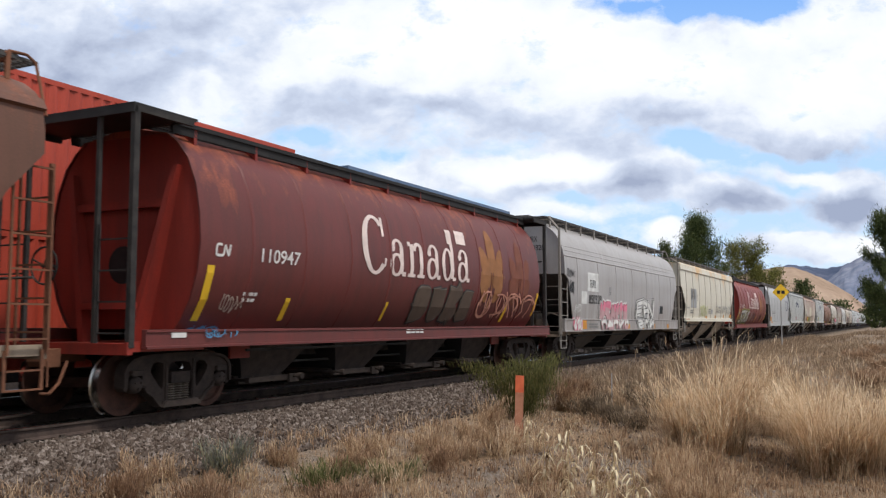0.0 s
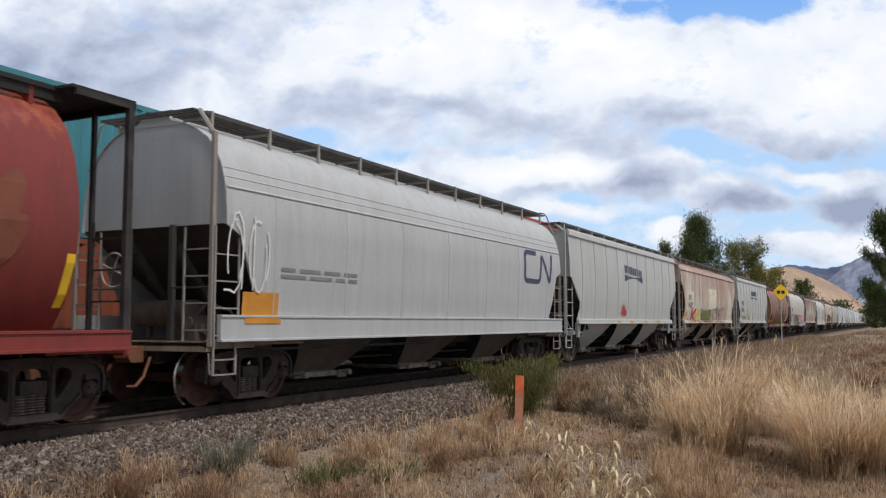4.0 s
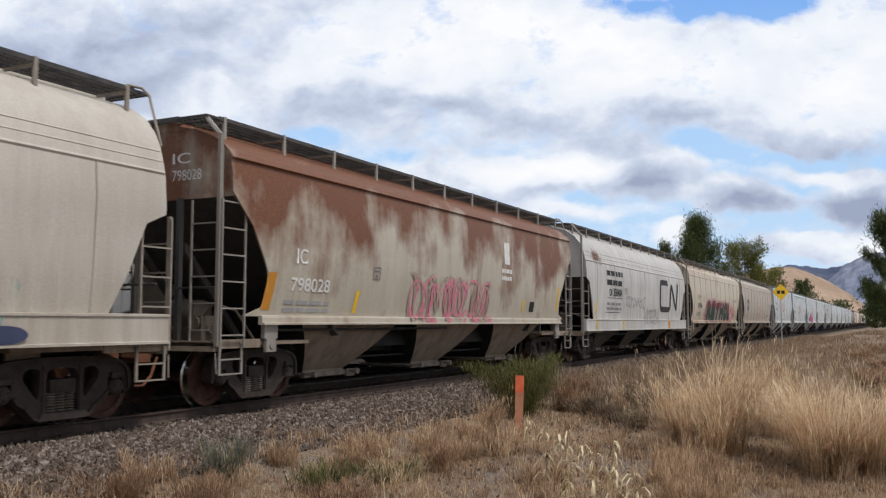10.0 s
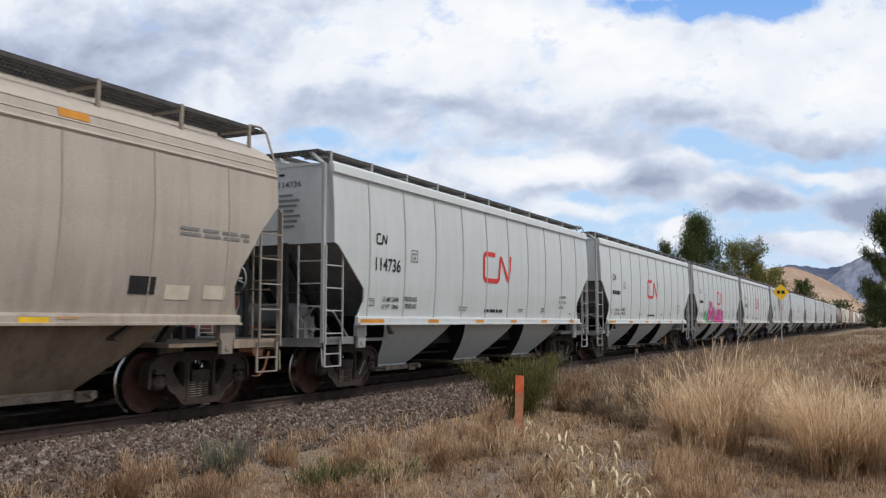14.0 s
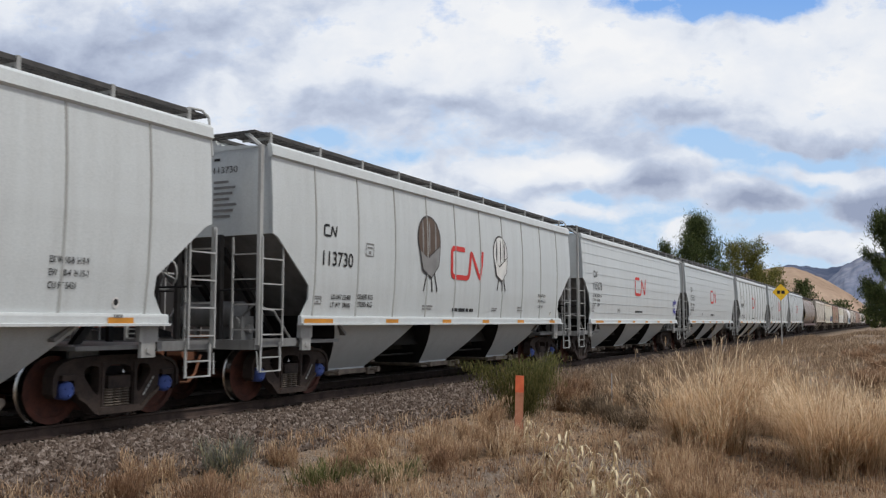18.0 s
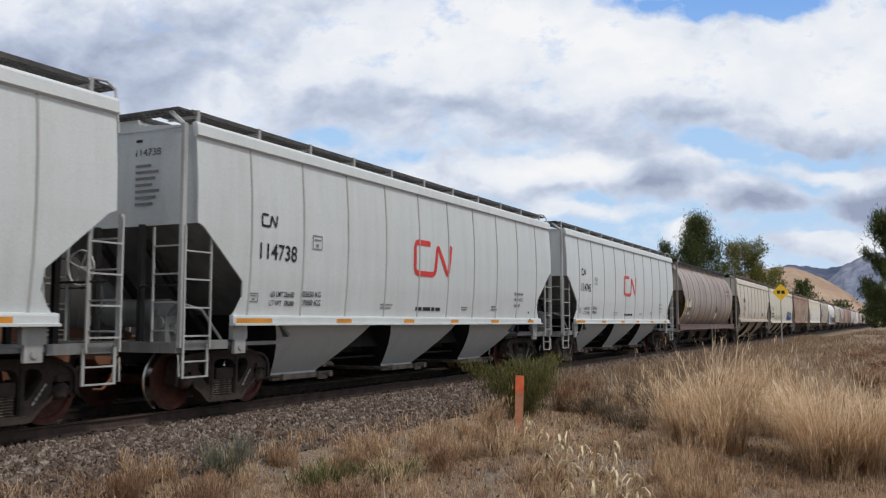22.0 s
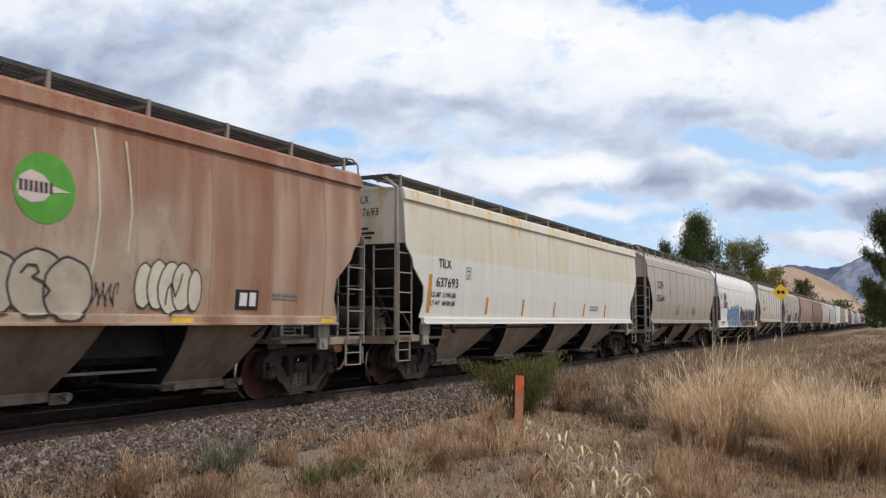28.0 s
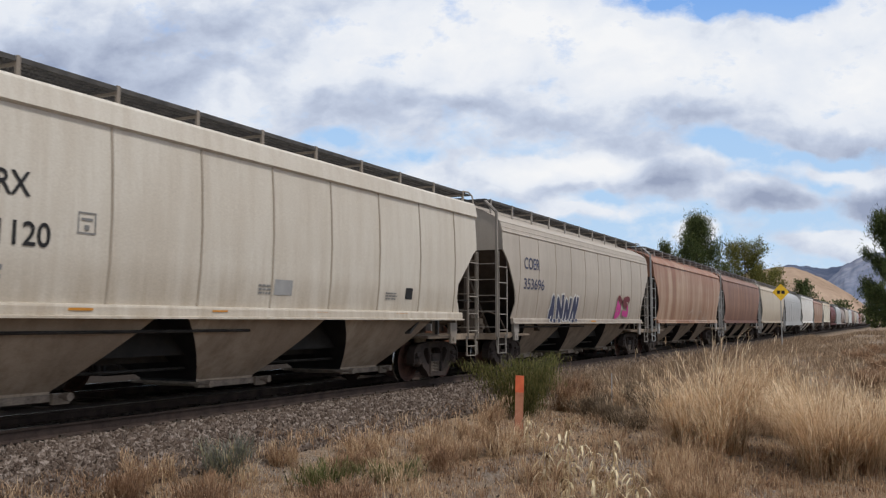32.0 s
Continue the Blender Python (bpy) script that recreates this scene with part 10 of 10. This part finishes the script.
def ridge(name, tops, r, depth, material, label, rough, seed):
    """A range of hills: its skyline by view grid, its foot nearer by the depth."""
    me = bpy.data.meshes.new(name)
    x0, x1 = tops[0][0], tops[-1][0]
    nx, ny = 110, 14
    verts, faces = [], []
    for i in range(nx + 1):
        x = x0 + (x1 - x0) * i / nx
        w = px_way(x, lerp(tops, x))
        k = math.hypot(w.x, w.y)
        ux, uy, rise = w.x / k, w.y / k, w.z / k * r + EYE.z
        for j in range(ny + 1):
            t = j / ny
            rr = r - depth * (1 - t)
            z = (rise + 6) * (t ** 0.85) - 6
            wob = rough * math.sin(math.pi * t) * noise.fractal((x * 0.02, t * 2.2, seed), 0.6, 2.1, 5)
            edge = rough * 0.12 * noise.noise((x * 0.09, seed, 0)) * t
            verts.append((EYE.x + ux * (rr + wob * 2.5), EYE.y + uy * (rr + wob * 2.5), z + wob + edge))
    for i in range(nx):
        for j in range(ny):
            a = i * (ny + 1) + j
            faces.append((a, a + ny + 1, a + ny + 2, a + 1))
    me.from_pydata(verts, [], faces)
    me.shade_smooth()
    return tagged(put(name, me, material), label, "mountain", kind="structure")


def hill_material(name, stops, scale):
    n = Nodes(name)
    f = n.math("ADD", n.math("MULTIPLY", n.noise(n.obj, scale, 6, 0.6), 0.6), n.math("MULTIPLY", n.noise(n.obj, scale * 5, 5), 0.4))
    return n.done(n.ramp(f, stops), 1.0, 0, 0.0)


hill_material("hill_tan", [(0.3, (0.19, 0.135, 0.10)), (0.5, (0.32, 0.235, 0.175)), (0.7, (0.40, 0.305, 0.235))], 0.012)
# Blue of the distance haze is mixed into the mountain colour.
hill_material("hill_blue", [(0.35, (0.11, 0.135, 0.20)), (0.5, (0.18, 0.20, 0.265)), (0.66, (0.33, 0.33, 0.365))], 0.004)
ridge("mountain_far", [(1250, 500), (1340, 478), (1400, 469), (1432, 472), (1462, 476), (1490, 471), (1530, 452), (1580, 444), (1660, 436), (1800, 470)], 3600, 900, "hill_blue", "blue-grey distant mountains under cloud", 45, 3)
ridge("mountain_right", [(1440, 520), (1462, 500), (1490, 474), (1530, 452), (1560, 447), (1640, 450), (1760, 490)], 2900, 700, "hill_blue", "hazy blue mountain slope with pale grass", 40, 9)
ridge("hill", [(1180, 520), (1260, 500), (1330, 481), (1378, 473), (1402, 473), (1425, 480), (1460, 495), (1500, 518), (1530, 540), (1550, 556), (1562, 566)], 1700, 500, "hill_tan", "bare tan grass hill", 10, 5)


def leaf_material(name, stops):
    n = Nodes(name)
    r = n.nt.nodes.new("ShaderNodeNewGeometry").outputs["Random Per Island"]
    return leaf_like(n, n.ramp(r, stops), 0.6)


leaf_material("leaf_dark", [(0.0, (0.035, 0.05, 0.02)), (0.5, (0.075, 0.10, 0.035)), (1.0, (0.15, 0.175, 0.06))])
leaf_material("leaf_olive", [(0.0, (0.08, 0.085, 0.025)), (0.5, (0.16, 0.16, 0.045)), (1.0, (0.27, 0.245, 0.075))])
grainy("bark", (0.05, 0.038, 0.028), (0.13, 0.10, 0.075), 2, 0.95, 0, 0.5)


def tree(x, y, h, width, material, label, rng, leaves=5200, leaf=0.28, low=0.12, cone=0.5, thin=0.38):
    """A broadleaf tree: trunk, limbs, and a crown of small leaf clumps along the limbs."""
    t = tagged(new("tree"), label, "tree")
    t.location = (x, y, -0.6)
    bm = bmesh.new()
    rod(bm, (0, 0, -0.3), (0.1, 0, h * 0.5), h * 0.018, 8, h * 0.011)
    rod(bm, (0.1, 0, h * 0.5), (0, 0.1, h * 0.92), h * 0.011, 7, h * 0.003)
    part("trunk", bm, "bark", t, "", True)
    limbs = []
    bm = bmesh.new()
    for i in range(34):
        k = low + (0.97 - low) * (i + rng.random()) / 34
        a = 2.4 * i + rng.random()
        spread = width * 0.5 * (1 - cone * max(0, k - 0.3) / 0.7) * (0.6 + 0.55 * rng.random()) * min(1, (k - low + 0.12) / 0.25)
        p, q = Vector((0.05, 0, h * k * 0.9)), Vector((spread * math.cos(a), spread * math.sin(a), h * min(1.0, k + 0.12 * rng.random() + 0.07)))
        rod(bm, p, q, h * 0.005, 5, h * 0.0015)
        limbs.append((p, q))
    part("limbs", bm, "bark", t)
    verts, faces = [], []
    ps, qs = np.array([tuple(p) for p, q in limbs]), np.array([tuple(q) for p, q in limbs])
    pick = rng.integers(0, len(limbs), leaves)
    t_ = (0.3 + 0.75 * rng.random(leaves) ** 0.7)[:, None]
    o = ps[pick] * (1 - t_) + qs[pick] * t_ + rng.normal(0, 1, (leaves, 3)) * np.array((0.05, 0.05, 0.06)) * width
    d = rng.normal(0, 1, (leaves, 3)) + np.array((0, 0, 0.9)) + 0.8 * (qs[pick] - ps[pick]) / width
    d /= np.linalg.norm(d, axis=1)[:, None]
    side = np.cross(d, rng.normal(0, 1, (leaves, 3)))
    side /= np.linalg.norm(side, axis=1)[:, None]
    s = leaf * (0.5 + 0.8 * rng.random((leaves, 1)))
    verts = np.stack([o - d * s, o - side * s * thin, o + d * s * 1.2, o + side * s * thin], 1).reshape(-1, 3).tolist()
    faces = [(4 * k, 4 * k + 1, 4 * k + 2, 4 * k + 3) for k in range(leaves)]
    me = bpy.data.meshes.new("crown")
    me.from_pydata(verts, [], faces)
    put("crown", me, material, t)
    return t


def trees():
    rng = np.random.default_rng(5)
    tree(108, 9.7, 13.9, 10.0, "leaf_dark", "dense dark green pine behind the tracks", rng, 30000, 0.26, 0.1, 1.0, 0.12)
    tree(110, 14.0, 11.6, 4.4, "leaf_dark", "slim dark green pine behind the tracks", rng, 5000, 0.26, 0.1, 0.9, 0.12)
    tree(129, 7.2, 12.8, 7.2, "leaf_olive", "olive-green tree with a broad crown behind the tracks", rng, 24000, 0.13, 0.1, 0.3)
    tree(150, 7.0, 10.2, 7.4, "leaf_olive", "low olive tree behind the tracks", rng, 15000, 0.15, 0.1, 0.35)
    tree(210, 6.5, 10.8, 6.4, "leaf_dark", "small green tree in front of the tan hill", rng, 6000, 0.22, 0.1, 0.4)
    tree(212, 11.5, 9.0, 4.4, "leaf_dark", "small dark tree in front of the tan hill", rng, 3000, 0.22, 0.1, 0.4)
    tree(112, -11.0, 14.2, 6.6, "leaf_dark", "tall dark cottonwood beside the verge", rng, 24000, 0.28, 0.06, 0.5, 0.12)
    tree(190, -8.2, 9.0, 6.0, "leaf_dark", "dark tree beside the far verge", rng, 2200, 0.34, 0.05, 0.4)
    tree(330, 6.2, 9.0, 12.0, "leaf_dark", "low trees near the end of the line", rng, 1800, 0.5, 0.05, 0.3)


trees()


# ---- container train on the farther track ----
def corrugated(bm, L, H, W):
    """A steel box with folded sides, on x from 0 to L."""
    n = int(L / 0.28)
    for s in (-1, 1):
        rows = []
        for i in range(n):
            for dx, o in ((0.0, 0.0), (0.08, 0.036), (0.14, 0.036), (0.22, 0.0)):
                x = 0.08 + (L - 0.16) * (i + dx / 0.28) / n
                y = s * (W / 2 - 0.036 + o)
                rows.append((bm.verts.new((x, y, 0.16)), bm.verts.new((x, y, H - 0.1))))
        for a, b in zip(rows, rows[1:]):
            bm.faces.new((a[0], b[0], b[1], a[1]))
    box(bm, 0.05, L - 0.05, -W / 2 + 0.06, W / 2 - 0.06, 0.05, H - 0.02)


def container(L, H, paint, label, at):
    c = tagged(new("shipping_container"), label, "container", "stacked containers")
    W = 2.44
    shared(("box", L, H), "corrugated_body", lambda bm: corrugated(bm, L, H, W), paint, c)

    def frame_(bm):
        for x in (0, L - 0.12):
            for y in (-W / 2, W / 2 - 0.12):
                box(bm, x, x + 0.12, y, y + 0.12, 0, H)
        for y in (-W / 2, W / 2 - 0.08):
            box(bm, 0.12, L - 0.12, y, y + 0.08, 0, 0.16)
            box(bm, 0.12, L - 0.12, y, y + 0.08, H - 0.1, H)
        for x in (0, L - 0.1):
            box(bm, x, x + 0.1, -W / 2 + 0.12, W / 2 - 0.12, 0, 0.16)
            box(bm, x, x + 0.1, -W / 2 + 0.12, W / 2 - 0.12, H - 0.1, H)
    shared(("rails", L, H), "corner_frame", frame_, paint, c)
    shared(("doors", H), "door_frame", lambda bm: [rod(bm, (-0.03, y, 0.1), (-0.03, y, H - 0.1), 0.02, 6) for y in (-0.85, -0.3, 0.3, 0.85)], "galvanised", c)
    STACKS.append((c, at))
    return c


def well_car(x0, paint, label):
    """A low well car that carries containers between its trucks; x0 is its well's rear end."""
    c = tagged(new("well_car"), label, "freight car", "container train")
    y = 4.3

    def well(bm):
        for s in (-1, 1):
            prism(bm, [(-0.4, 0.95), (12.6, 0.95), (12.6, 1.15), (12.1, 1.25), (0.1, 1.25), (-0.4, 1.15)], s * 1.36 - 0.04, s * 1.36 + 0.04)
            prism(bm, [(0.0, 0.34), (12.2, 0.34), (12.2, 0.5), (0.0, 0.5)], s * 1.34 - 0.04, s * 1.34 + 0.04)
            for i in range(9):
                xx = 0.3 + 1.43 * i
                box(bm, xx, xx + 0.12, s * 1.36 - 0.05, s * 1.36 + 0.05, 0.34, 1.2)
        box(bm, 0, 12.2, -1.3, 1.3, 0.30, 0.36)
    shared("well", "well", well, paint, c)
    for w in (0, 1):
        def deck(bm):
            box(bm, -1.35, -0.02, -1.0, 1.0, 0.86, 1.06)
            box(bm, -1.4, -0.4, -0.3, 0.3, 0.7, 0.9)
        shared("deck", "end_deck", deck, paint, c, "", False, pose(0, 0, 0) if w == 0 else pose(12.2, 0, 0, 0, 0, 180))
    truck(c, -1.2, 0, turn=False)
    STACKS.append((c, (x0, y, 0)))
    return c


STACKS = []
for key_, col_ in (("box_red", (0.43, 0.06, 0.034)), ("box_blue", (0.10, 0.16, 0.27)), ("box_white", (0.55, 0.56, 0.55)), ("box_teal", (0.05, 0.21, 0.25)), ("box_brown", (0.24, 0.07, 0.04)), ("box_grey", (0.30, 0.31, 0.33)), ("box_dark", (0.075, 0.07, 0.066))):
    car_paint(key_, col_, tuple(c * 0.75 for c in col_), 0.12, (0.16, 0.06, 0.03), 0.4, 20 + len(key_))
WORDS = {"box_red": "red", "box_blue": "slate-blue", "box_white": "white", "box_teal": "teal", "box_brown": "brown-red", "box_grey": "grey", "box_dark": "dark grey"}


def container_train():
    tops = ["box_blue", "box_red", "box_white", "box_teal"]
    lows = ["box_brown", "box_red", "box_grey", "box_brown", "box_blue", "box_teal", "box_grey", "box_brown", "box_blue", "box_dark", "box_brown", "box_dark", "box_dark", "box_dark", "box_blue", "box_dark", "box_dark"]
    for i, low in enumerate(lows):
        x0 = 21.4 - 14.75 * i
        well_car(x0, "dark_steel" if i % 3 else "rust_brown", "low well car on the farther track")
        if low:
            container(12.19, 2.59, low, WORDS[low] + " corrugated steel container in a well car", (x0, 4.3, 0.37))
        if i < 4:
            container(12.19, 2.9, tops[i], WORDS[tops[i]] + " corrugated steel container stacked on top", (x0, 4.3, 2.98))


container_train()
def motions():
    for car, at in CARS:
        walk(car, [(0.0, pose(at, 0, 0)), (END, pose(at - SPEED * END, 0, 0))])
    for w, x, at in WHEELS:
        # wheels turn while their car is near enough to show it
        a, b = max(0.0, (at - 48) / SPEED), min(END, (at + 2) / SPEED)
        if b <= a:
            continue
        rows, step = [], 1.0 / FPS
        first, last = int(a * FPS), int(b * FPS) + 1
        keys = sorted({0, int(END * FPS)} | set(range(max(0, first), min(last, int(END * FPS)) + 1)))
        for k in keys:
            kk = min(max(k, first), last)
            rows.append((k * step, pose(x, 0, 0.457, 0, -math.degrees(SPEED * (kk - first) * step / 0.457) % 360, 0)))
        walk(w, rows)
    for thing, at in STACKS:
        walk(thing, [(0.0, pose(*at)), (END, pose(at[0] + SPEED_FAR * END, at[1], at[2]))])
    # the clouds drift slowly to the right
    walk(SKY, [(0.0, pose(EYE.x, EYE.y, EYE.z)), (END, pose(EYE.x, EYE.y, EYE.z, 0, 0, -1.8))])


motions()
